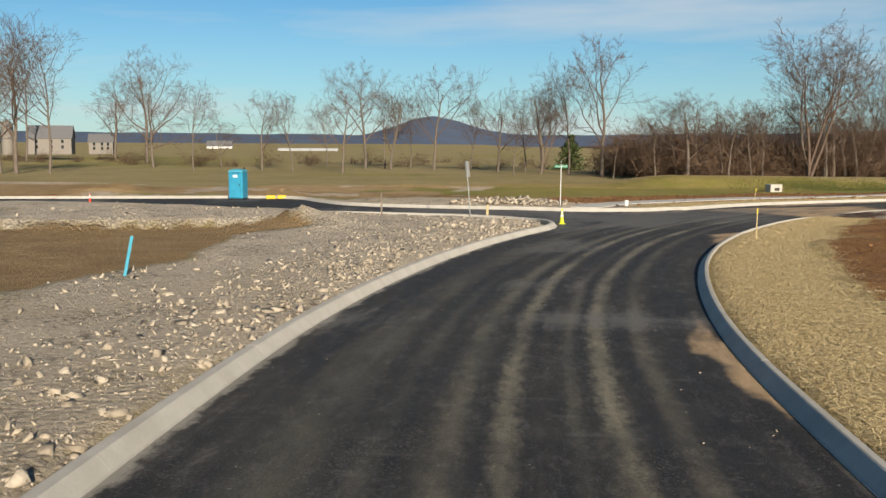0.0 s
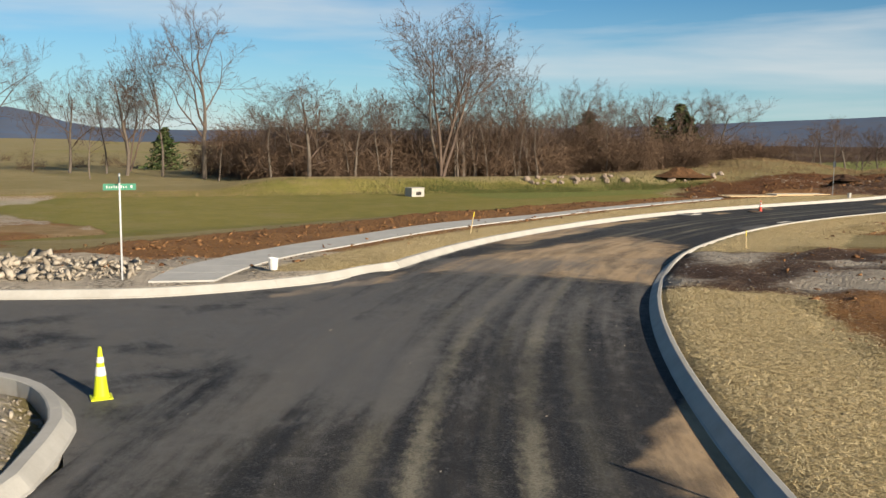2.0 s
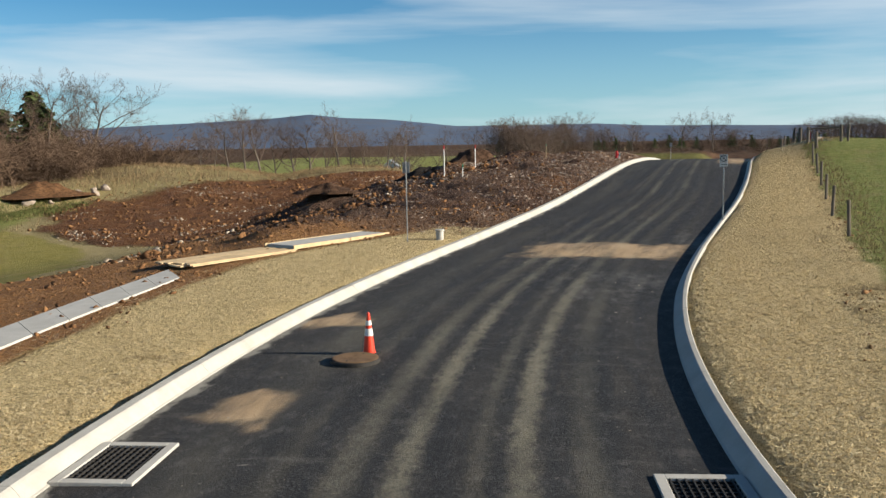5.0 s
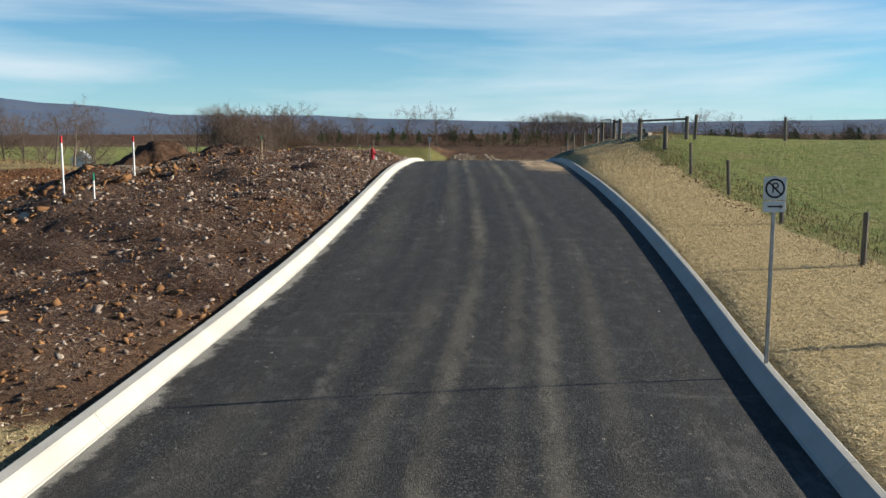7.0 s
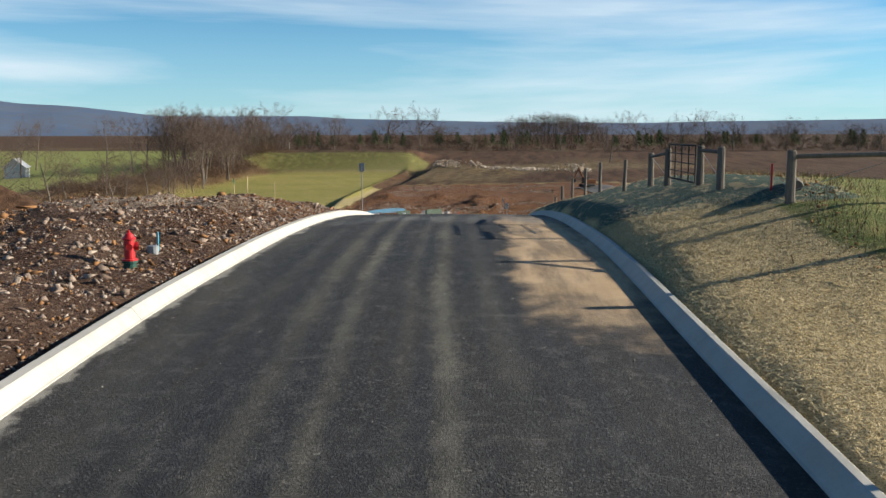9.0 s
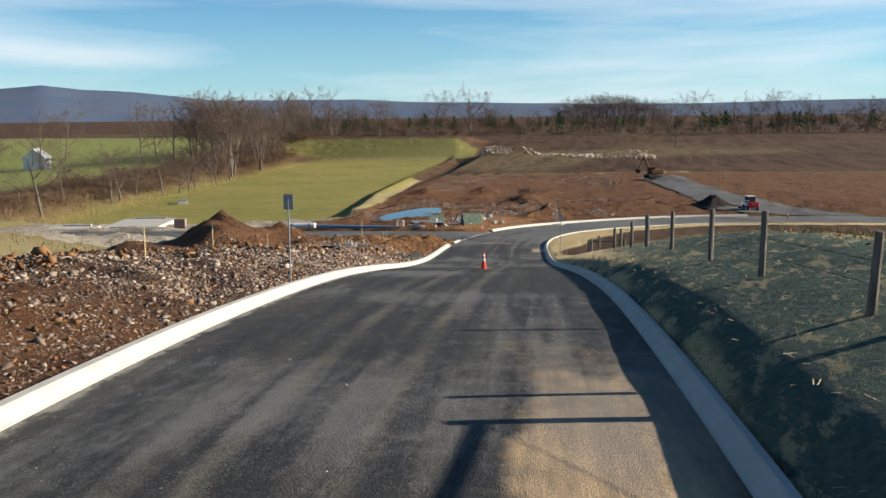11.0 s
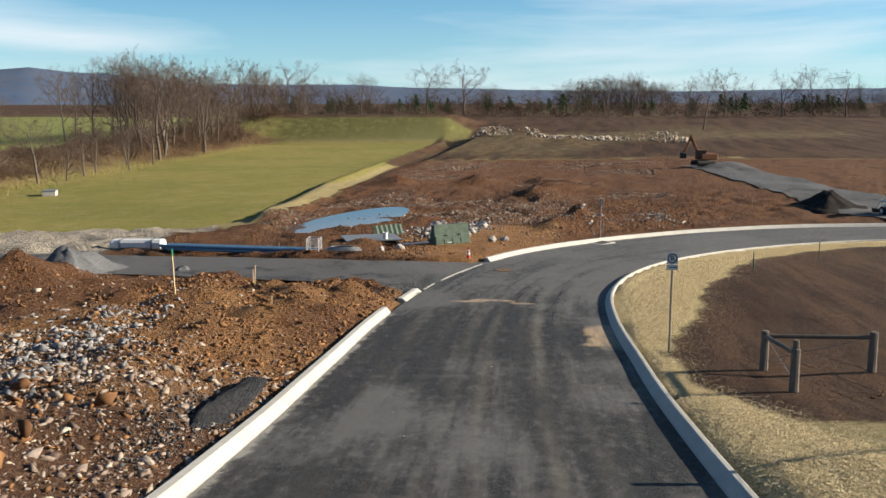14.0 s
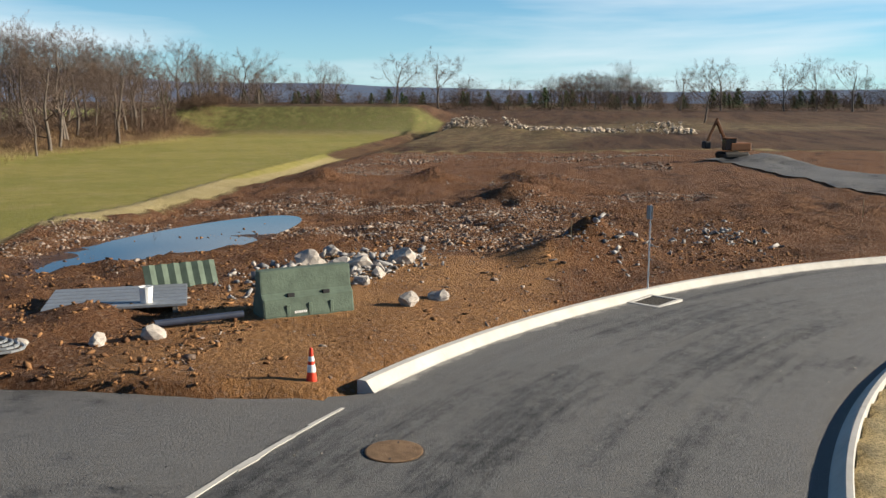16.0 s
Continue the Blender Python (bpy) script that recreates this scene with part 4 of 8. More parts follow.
GX, GY = np.meshgrid(gx, gy)
fx, fy = GX.ravel(), GY.ravel()
ZN = zones(fx, fy)
fz = land_z(fx, fy, ZN)
nx, ny = len(gx), len(gy)
for k in ZN:        # soft borders
    g_ = ZN[k].reshape(ny, nx)
    for _ in range(2):
        q_ = np.pad(g_, 1, mode="edge")
        g_ = (q_[1:-1, 1:-1] * 2 + q_[:-2, 1:-1] + q_[2:, 1:-1] + q_[1:-1, :-2] + q_[1:-1, 2:]) / 6
    ZN[k] = g_.ravel()
ii = (np.arange(ny - 1)[:, None] * nx + np.arange(nx - 1)[None, :]).ravel()
quads = np.column_stack([ii, ii + 1, ii + nx + 1, ii + nx])
me = bpy.data.meshes.new("ground")
me.vertices.add(len(fx))
me.vertices.foreach_set("co", np.column_stack([fx, fy, fz]).ravel().astype(np.float32))
me.loops.add(len(quads) * 4)
me.loops.foreach_set("vertex_index", quads.ravel().astype(np.int32))
me.polygons.add(len(quads))
me.polygons.foreach_set("loop_start", np.arange(0, len(quads) * 4, 4, dtype=np.int32))
me.polygons.foreach_set("use_smooth", np.ones(len(quads), bool))
for aname, keys in (("zone_a", ("straw", "dirt", "gravel", "lawn")), ("zone_b", ("mat", "pasture", "wet", "field")), ("zone_c", ("clod", "red", "pale", "silt"))):
    at = me.attributes.new(aname, "FLOAT_COLOR", "POINT")
    at.data.foreach_set("color", np.column_stack([ZN[k] for k in keys]).ravel().astype(np.float32))
me.materials.append(M_GROUND)
me.update(calc_edges=True)
def grid_at(values, x, y):
    """Values of the ground's grid at places of the plan, read between its lines."""
    x, y = np.asarray(x, float), np.asarray(y, float)
    i = np.clip(np.searchsorted(gx, x) - 1, 0, nx - 2)
    j = np.clip(np.searchsorted(gy, y) - 1, 0, ny - 2)
    u, v = (x - gx[i]) / (gx[i + 1] - gx[i]), (y - gy[j]) / (gy[j + 1] - gy[j])
    k = j * nx + i
    return (values[k] * (1 - u) + values[k + 1] * u) * (1 - v) + (values[k + nx] * (1 - u) + values[k + nx + 1] * u) * v


def surface_z(x, y):
    return grid_at(fz, x, y)


SIDE_D = along(fx, fy)[1]
ground = tagged(new("ground", me), "rough construction ground with straw, red soil and dry grass", "ground", kind="structure")


# ---- asphalt ----
MUD = [  # plan polygons of dried mud on the asphalt
    [(24.5, 65.1), (25.4, 68.8), (29.5, 71.6), (35.4, 74.8), (35.4, 69.8), (31.5, 66.0), (25.5, 60.0), (24.8, 62.2)],
    [(25, 72.5), (28.4, 76), (36, 80.8), (46, 85.6), (47, 84.9), (40.5, 81.2), (35.4, 77.6), (32, 75.2), (27, 71.6)],
    [(18.6, 64.6), (21.4, 67.4), (24.4, 69.4), (29.8, 71.2), (32.6, 69.6), (29.0, 65.6), (25.6, 60.6), (24.2, 60.2), (22.0, 62.6)],
    [(27, 69.2), (30.2, 70.9), (31.5, 70.7), (28.5, 67.8)],
    [(71.9, 89), (75.6, 88.6), (76.6, 83), (72.6, 83), (72, 86)],
    [(59.2, 90), (61.2, 89), (60, 87.9), (58.8, 89)],
    [(52.4, 87.4), (54.2, 87.2), (54.3, 86.0), (52.5, 85.7)],
    [(136, 89), (136, 86.2), (123, 85), (112, 84.6), (113.2, 86.9), (117, 87.6), (123.3, 88.0)],
    [(199.5, 93.2), (201, 91.8), (195.2, 91.3), (196.5, 92.9)],
    [(14.0, 46.2), (17.4, 49.4), (17, 48), (13.4, 41), (12.9, 42.5)],
    [(5.6, 13), (5.5, 20), (6.4, 24), (6.6, 20), (6.2, 13)],
    [(204.2, 98.9), (204.9, 98.6), (204.7, 95.2), (204.1, 94.8)],
    [(11.6, 60.8), (14, 62.4), (18, 64.8), (17.4, 63)],
]


def strip_mesh(name, rows_l, rows_r, zs, cols, material, u_of, crown=0.0, dust=None):
    """A ruled sheet between two lines of the plan, with plan coordinates and dirt weights."""
    n = len(rows_l)
    f = np.linspace(0, 1, cols + 1)
    X = rows_l[:, None, 0] * (1 - f) + rows_r[:, None, 0] * f
    Y = rows_l[:, None, 1] * (1 - f) + rows_r[:, None, 1] * f
    Z = zs(X, Y, f)
    k = (np.arange(n - 1)[:, None] * (cols + 1) + np.arange(cols)[None, :]).ravel()
    faces = np.column_stack([k, k + cols + 1, k + cols + 2, k + 1])
    m_ = mesh_from(name, np.column_stack([X.ravel(), Y.ravel(), Z.ravel()]).tolist(), faces.tolist(), material, True)
    U, V = u_of(X, Y, f)
    uvl = m_.uv_layers.new(name="plan")
    idx = np.zeros(len(m_.loops), np.int32)
    m_.loops.foreach_get("vertex_index", idx)
    uvl.data.foreach_set("uv", np.column_stack([U.ravel()[idx], V.ravel()[idx]]).ravel().astype(np.float32))
    xf, yf = X.ravel(), Y.ravel()
    mud = np.zeros(len(xf))
    for p in MUD:
        c0 = np.mean(p, axis=0)
        for grow, amount in ((1.0, 0.45), (0.8, 0.3), (0.6, 0.25)):
            mud += amount * inside(xf + 0.5 * vnoise(xf, yf, 1.5, 41), yf + 0.5 * vnoise(xf, yf, 1.5, 42), [tuple(c0 + (np.array(q) - c0) * (grow + 0.12)) for q in p])
    du = np.ones(len(xf)) if dust is None else dust(xf, yf)
    wear = np.clip(1.5 * vnoise(xf, yf, 6, 43, 3), 0, 1) * (1 - 0.7 * smooth(xf, 72, 86) * (1 - smooth(xf, 112, 130))) + 0.40 * smooth(xf, 130, 190) + 0.46 * smooth(xf, 198, 212) + 0.95 * np.exp(-((xf - 15) / 12) ** 2 - ((yf - 60) / 9) ** 2) + 0.8 * np.exp(-((xf - 6) / 4) ** 2 - ((yf - 51) / 6) ** 2)
    at = m_.attributes.new("dirt", "FLOAT_COLOR", "POINT")
    at.data.foreach_set("color", np.column_stack([np.clip(mud, 0, 1), du, wear, 1.0 - ((xf < 19) & (yf > 48) & (yf < 67)) - ((xf > 201) & (xf < 217.5))]).ravel().astype(np.float32))
    drift = m_.attributes.new("drift", "FLOAT", "POINT")
    drift.data.foreach_set("value", np.interp(V.ravel(), [0, 120, 150, 160, 168, 176, 183, 190, 205, 225, 245], [0, .1, .42, .5, .76, 1.0, 1.4, 1.6, 1.4, .6, .15]).astype(np.float32))
    return m_


def road_u(X, Y, f):
    n = X.shape[0]
    return np.broadcast_to((HALF - 2 * HALF * f)[None, :], X.shape), np.broadcast_to(STATION[:n, None], X.shape)


RIGHT_HALF = right_half(STATION)
L_EDGE, R_EDGE = ROAD + LEFT * HALF, ROAD - LEFT * RIGHT_HALF[:, None]
road_mesh = strip_mesh("road", L_EDGE, R_EDGE, lambda X, Y, f: ROADZ[:, None] + 0.05 * (1 - (2 * f - 1) ** 2)[None, :] + 0.012 * vnoise(X, Y, 7, 44, 2), 26, M_ROAD, road_u,
                       dust=lambda x, y: np.clip(np.interp(x, [0, 30, 60, 90, 140, 170, 210, 240], [1.1, 1.05, .9, .5, .6, .4, .3, .15]) + 0.35 * vnoise(x, y, 9, 45), 0, 1.2))
road = tagged(new("road", road_mesh), "new dark asphalt road with pale dusty tyre tracks", "road", kind="structure")


def street(near, far, name, label):
    a, b = dense(near, 0.6), dense(far, 0.6)
    n = max(len(a), len(b))
    a = np.column_stack([np.interp(np.linspace(0, 1, n), np.linspace(0, 1, len(a)), a[:, k]) for k in (0, 1)])
    b = np.column_stack([np.interp(np.linspace(0, 1, n), np.linspace(0, 1, len(b)), b[:, k]) for k in (0, 1)])

    def height(X, Y, f):
        _, d, rz_ = along(X, Y)
        w = smooth(np.abs(d), 4.4, 8.5).reshape(X.shape)
        return rz_.reshape(X.shape) * (1 - w) + street_z(X, Y) * w - 0.006
    m_ = strip_mesh(name, a, b, height, 14, M_STREET, lambda X, Y, f: (X, Y), dust=lambda x, y: np.zeros(len(x)) + 0.4)
    return tagged(new(name, m_), label, "road", kind="structure"), a, b


street_1, n1, f1 = street(NEAR_1, FAR_1, "side_road", "dark asphalt side street with a wide turning place")
street_3, n3, f3 = street(NEAR_3, FAR_3, "side_road", "dark grey side street of coarse unfinished asphalt")


# ---- kerbs ----
def kerb_run(line, zline, side, label, name="kerb", drop=None):
    """A run of slanted concrete kerb in sections of three metres. side: +1 where the verge lies left of the line."""
    root = tagged(new(name), label, "kerb", kind="structure")
    root.empty_display_size = 0.2
    t_ = np.gradient(line, axis=0)
    t_ /= np.linalg.norm(t_, axis=1)[:, None]
    nrm = np.column_stack([-t_[:, 1], t_[:, 0]]) * side
    prof = [(-0.03, -0.30), (-0.03, 0.015), (0.0, 0.03), (0.13, 0.195), (0.165, 0.225), (0.33, 0.23), (0.36, 0.215), (0.36, -0.30)]
    if side < 0:
        prof = [(-0.03, -0.30), (-0.03, 0.015), (0.0, 0.03), (0.165, 0.205), (0.19, 0.22), (0.28, 0.225), (0.30, 0.21), (0.30, -0.30)]
    gap = 0.003
    s_ = np.r_[0, np.cumsum(np.linalg.norm(np.diff(line, axis=0), axis=1))]
    count = max(1, int(round(s_[-1] / 3.05)))
    for i in range(count):
        a, b = s_[-1] * i / count + gap / 2, s_[-1] * (i + 1) / count - gap / 2
        at = np.linspace(a, b, 6)
        vs = []
        wob = 0.002 * math.sin(i * 2.7)
        for v in at:
            p = np.array([np.interp(v, s_, line[:, 0]), np.interp(v, s_, line[:, 1])])
            q = np.array([np.interp(v, s_, nrm[:, 0]), np.interp(v, s_, nrm[:, 1])])
            q /= np.linalg.norm(q)
            z0 = np.interp(v, s_, zline)
            low = 1.0 if drop is None else drop(p)
            for o, h in prof:
                vs.append((p[0] + q[0] * o, p[1] + q[1] * o, z0 + (h if h < 0.04 else 0.03 + (h - 0.03) * low) + wob))
        k = len(prof)
        fs = [(r * k + j, r * k + j + 1, (r + 1) * k + j + 1, (r + 1) * k + j) for r in range(5) for j in range(k - 1)]
        fs += [tuple(range(k)), tuple(range(5 * k, 6 * k))[::-1]]
        if side > 0:
            fs = [f[::-1] for f in fs]
        o = new("kerb_section", mesh_from("kerb_section", vs, fs, M_KERB))
        o.parent = root
    return root


def stretch(edge, start, end):
    """The piece of a road edge between the places nearest to two points."""
    i = int(((edge - np.array(start)) ** 2).sum(1).argmin())
    j = int(((edge - np.array(end)) ** 2).sum(1).argmin())
    return edge[i:j + 1], ROADZ[i:j + 1]


def side_run(line, keep):
    p = line[keep]
    _, d, rz_ = along(p[:, 0], p[:, 1])
    w = smooth(np.abs(d), 4.4, 8.5)
    return p, rz_ * (1 - w) + street_z(p[:, 0], p[:, 1]) * w


KL = "pale concrete kerb along the new asphalt"
e, z_ = stretch(L_EDGE, (-4.2, -12), (6.0, 48.5))
kerb_run(e, z_, 1, KL)
e, z_ = stretch(L_EDGE, (18.5, 66.5), (201.5, 100.7))
kerb_run(e, z_, 1, KL)
e, z_ = stretch(L_EDGE, (204.2, 100.6), (206.6, 100.4))
kerb_run(e, z_, 1, "short broken piece of pale concrete kerb", drop=lambda p: 0.55)
e, z_ = stretch(L_EDGE, (216.8, 98.6), (247.0, 67.0))
kerb_run(e, z_, 1, KL)
e, z_ = stretch(R_EDGE, (4.5, -12), (239.3, 20))
kerb_run(e, z_, -1, "concrete kerb in its own shade along the straw verge", drop=lambda p: 1.0 - 0.8 * float(np.exp(-((p[0] - 26.3) / 2.6) ** 2) if p[1] < 68 else 0))
first = int(((L_EDGE - np.array((6.0, 48.5))) ** 2).sum(1).argmin())
curve = np.vstack([L_EDGE[first][None], dense([(6.7, 49.7), (7.0, 51.2), (6.7, 53.4), (5.45, 55.3), (3.8, 56.8), (0.5, 58.8), (-8, 62.3), (-20, 65.1), (-32, 66.5), (-60, 67.9)], 0.6)])
p_, z_ = side_run(curve, slice(0, None))
kerb_run(p_, z_, 1, "curved concrete kerb at the corner of the side street")
last = int(((L_EDGE - np.array((18.5, 66.5))) ** 2).sum(1).argmin())
curve = np.vstack([L_EDGE[last][None], dense([(17.2, 65.3), (15.6, 64.1), (14, 63.3), (11.3, 62.8), (8.6, 62.9), (3.2, 64.7), (-2.4, 67.3), (-6.5, 70.1), (-9.2, 74.1), (-11.5, 78.1), (-16, 80.1), (-26, 81.1), (-60, 83.1)], 0.6)])
p_, z_ = side_run(curve, slice(0, None))
kerb_run(p_, z_, -1, "curved concrete kerb at the corner of the side street")

# flush concrete footing across the mouth of the last side street
e, z_ = stretch(L_EDGE, (207.2, 100.4), (216.6, 98.7))
foot = tagged(new("kerb_footing"), "flush strip of broken pale concrete between two asphalts", "kerb", kind="structure")
rng_ = random.Random(3)
i = 0
while i < len(e) - 2:
    n_ = rng_.choice((1, 1, 2))
    seg = list(range(i, min(i + n_ + 1, len(e))))
    if rng_.random() < 0.1:     # a piece is missing
        i += n_
        continue
    w0, w1 = rng_.uniform(0.015, 0.08), rng_.uniform(0.015, 0.08)
    vs, fs = [], []
    for k_, q in enumerate(seg):
        t_ = e[min(q + 1, len(e) - 1)] - e[max(q - 1, 0)]
        t_ = t_ / np.linalg.norm(t_)
        nn = np.array([-t_[1], t_[0]])
        for o_ in (-w0 * rng_.uniform(.7, 1.2), w1 * rng_.uniform(.7, 1.2)):
            vs += [(e[q][0] + nn[0] * o_, e[q][1] + nn[1] * o_, z_[q] + 0.016), (e[q][0] + nn[0] * o_, e[q][1] + nn[1] * o_, z_[q] - 0.1)]
    for k_ in range(len(seg) - 1):
        a_ = k_ * 4
        fs += [(a_, a_ + 2, a_ + 6, a_ + 4), (a_, a_ + 4, a_ + 5, a_ + 1), (a_ + 2, a_ + 3, a_ + 7, a_ + 6)]
    fs += [(0, 1, 3, 2), (len(vs) - 4, len(vs) - 2, len(vs) - 1, len(vs) - 3)]
    o_ = new("concrete_piece", mesh_from("concrete_piece", vs, fs, M_KERB))
    o_.parent = foot
    i += n_

# ---- sidewalk in slabs ----
walk_root = tagged(new("sidewalk"), "new grey concrete sidewalk in slabs beside the straw verge", "sidewalk", kind="structure")
wr, wl = dense(WALK_R, 0.25), dense(WALK_L, 0.25)
count = 38
for i in range(count):
    vs = []
    for f in np.linspace(i / count + 0.0002, (i + 1) / count - 0.0002, 3):
        for ln in (wr, wl):
            k = f * (len(ln) - 1)
            x_, y_ = np.interp(k, range(len(ln)), ln[:, 0]), np.interp(k, range(len(ln)), ln[:, 1])
            z0 = float(ground_z(x_, y_))
            vs += [(x_, y_, z0 + 0.055), (x_, y_, z0 - 0.25)]
    fs = []
    for r in (0, 4):
        a, b, c, d_, e_, f_, g, h = r, r + 1, r + 2, r + 3, r + 4, r + 5, r + 6, r + 7
        fs += [(a, e_, g, c), (a, b, f_, e_), (c, g, h, d_)]
    fs += [(0, 2, 3, 1), (8, 9, 11, 10)]
    o = new("slab", mesh_from("slab", vs, fs, M_WALK))
    o.parent = walk_root

# ---- distant hills ----
def hills():
    bear = [-180, -90, -60, -30, -22, -15, -6.2, -4.2, -2.9, -1.6, -0.2, 1.5, 3.5, 8, 20, 35, 43.5, 47, 50, 54, 56.5, 58.6, 60.7, 62, 63.9, 66, 70, 75, 77.5, 82, 86, 92, 97, 101, 110, 130, 180]
    elev = [.5, .5, .6, .55, .5, .5, .48, 1.0, 1.5, 1.75, 1.5, .95, .6, .55, .7, 1.1, 1.45, 1.65, 1.75, 1.95, 2.2, 1.95, 1.85, 1.75, 1.55, 1.3, 1.25, 1.3, 1.15, 1.05, .95, .87, .85, .9, .97, .7, .55]
    vs, fs = [], []
    az = np.linspace(-180, 180, 721)
    el = np.interp(az, bear, elev) + 0.05 * vnoise(az, az * 0, 3.0, 51, 4)
    for a, e_ in zip(az, el):
        for r, h in ((2300, 0), (2700, 0.55), (3050, 0.92), (3200, 1.0), (3500, 0.5)):
            t = math.tan(radians(e_)) * 3200 * h
            vs.append((80 + r * math.sin(radians(a)), 80 + r * math.cos(radians(a)), t if h else -10))
    for i in range(720):
        for j in range(4):
            k = i * 5 + j
            fs.append((k, k + 1, k + 6, k + 5))
    # the blue of the far air's haze is painted into the woods' colour
    m = Mat("hazed_wood", 0.95, 0.05)
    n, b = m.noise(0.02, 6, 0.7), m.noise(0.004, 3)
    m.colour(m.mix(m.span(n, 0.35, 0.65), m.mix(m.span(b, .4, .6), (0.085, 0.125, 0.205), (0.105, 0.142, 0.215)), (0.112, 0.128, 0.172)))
    return tagged(new("backdrop", mesh_from("backdrop", vs, fs, m.m, True)), "distant wooded ridges along the horizon, tinted blue-grey by painted haze", "hills", kind="structure")


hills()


# ---- trees ----
def tube(vs, fs, pts, radii, k):
    base = len(vs)
    for i, p in enumerate(pts):
        d = (pts[min(i + 1, len(pts) - 1)] - pts[max(i - 1, 0)]).normalized()
        a = d.orthogonal().normalized()
        b = d.cross(a)
        for j in range(k):
            t = 2 * math.pi * j / k
            vs.append(tuple(p + (a * math.cos(t) + b * math.sin(t)) * radii[i]))
    for i in range(len(pts) - 1):
        for j in range(k):
            fs.append((base + i * k + j, base + i * k + (j + 1) % k, base + (i + 1) * k + (j + 1) % k, base + (i + 1) * k + j))


def grow(rng, vs, fs, p, d, length, r, level, top, opts):
    steps = (7, 6, 4, 3, 2)[level]
    k = (9, 6, 4, 3, 3)[level]
    pts, radii = [p.copy()], [r]
    cur = d.normalized()
    for i in range(steps):
        wob = Vector((rng.uniform(-1, 1), rng.uniform(-1, 1), rng.uniform(-0.4, 0.8))) * opts["wob"] * (0.5 if level == 0 else 1.0)
        cur = (cur + wob + Vector((0, 0, opts["up"] * (0.06 if level else 0.05)))).normalized()
        p = p + cur * (length / steps)
        pts.append(p.copy())
        radii.append(max(r * (1 - (i + 1) / steps * (0.72 if level < 2 else 0.85)), 0.014))
    tube(vs, fs, pts, radii, k)
    if level >= top:
        return
    count = opts["kids"][level]
    count = max(1, int(round(count * rng.uniform(0.8, 1.25))))
    for c in range(count):
        lo = opts["from"] if level == 0 else 0.18
        f = lo + (1 - lo) * (c + rng.uniform(0.2, 1.0)) / (count + 0.2)
        f = min(f, 0.99)
        i = min(int(f * steps), steps - 1)
        q = pts[i].lerp(pts[i + 1], f * steps - i)
        along_ = (pts[i + 1] - pts[i]).normalized()
        a = along_.orthogonal().normalized()
        a.rotate(Matrix.Rotation(rng.uniform(0, 2 * math.pi), 3, along_))
        ang = radians(rng.uniform(*opts["angle"]))
        nd = along_ * math.cos(ang) + a * math.sin(ang)
        ln = length * rng.uniform(*opts["len"]) * (0.72 + 0.50 * math.sin(math.pi * min(f, 1.0)) if level == 0 else 1.0 - 0.3 * f)
        grow(rng, vs, fs, q, nd, ln, max(radii[i] * rng.uniform(0.42, 0.62), 0.022), level + 1, top, opts)


def bare_tree(seed, height, stems=1, thin=False, **kw):
    """Trunk and limbs of a leafless tree, base at the origin: two meshes, trunk with limbs and fine branches."""
    rng = random.Random(seed)
    opts = dict(wob=0.24, up=0.40, kids=(8, 7, 6, 4), angle=(34, 74), len=(0.40, 0.64))
    opts["from"] = kw.pop("low", 0.3)
    opts.update(kw)
    vs, fs = [], []
    for s in range(stems):
        d = Vector((rng.uniform(-1, 1) * opts.get("spread", .2), rng.uniform(-1, 1) * opts.get("spread", .2), 1)) if stems > 1 else Vector((rng.uniform(-0.05, 0.05), rng.uniform(-.05, .05), 1))
        p = Vector((rng.uniform(-0.4, 0.4), rng.uniform(-0.4, 0.4), -0.3)) if stems > 1 else Vector((0, 0, -0.3))
        grow(rng, vs, fs, p, d, height * rng.uniform(0.72, 0.85), height * (0.012 if thin else 0.017), 0, 4, opts)
    top = max(v[2] for v in vs)
    vs = [(x * height / top, y * height / top, z * height / top) for x, y, z in vs]
    return vs, fs


def tree_thing(seed, height, label, stems=1, **kw):
    vs, fs = bare_tree(seed, height, stems, **kw)
    root = new("tree")
    root.empty_display_size = 0.5
    # the trunk is the first tube of the mesh, the crown all that grows from it
    first = [f for f in fs if max(f) < 8 * 9]
    rest = [f for f in fs if max(f) >= 8 * 9]
    tr = new("trunk", mesh_from("trunk", vs[:72], first, M_BARK, True))
    tr.parent = root
    cr = new("crown", mesh_from("crown", [tuple(v) for v in vs[72:]], [tuple(i - 72 for i in f) for f in rest], M_TWIG, True))
    cr.parent = root
    return tagged(root, label, "tree", "bare trees")


def brush_mesh(seed, height, width, stems):
    """A thicket of arching twigs: stems that fork twice into fine sprays."""
    rng = random.Random(seed)
    vs, fs = [], []
    for s in range(stems):
        p = Vector((rng.gauss(0, width * 0.3), rng.gauss(0, width * 0.3), -0.1))
        d = Vector((rng.uniform(-1, 1), rng.uniform(-1, 1), 1.1))
        spray(rng, vs, fs, p, d, height * rng.uniform(0.45, 0.85), 0.05, 0)
    return mesh_from("brush", vs, fs, M_BRUSH)


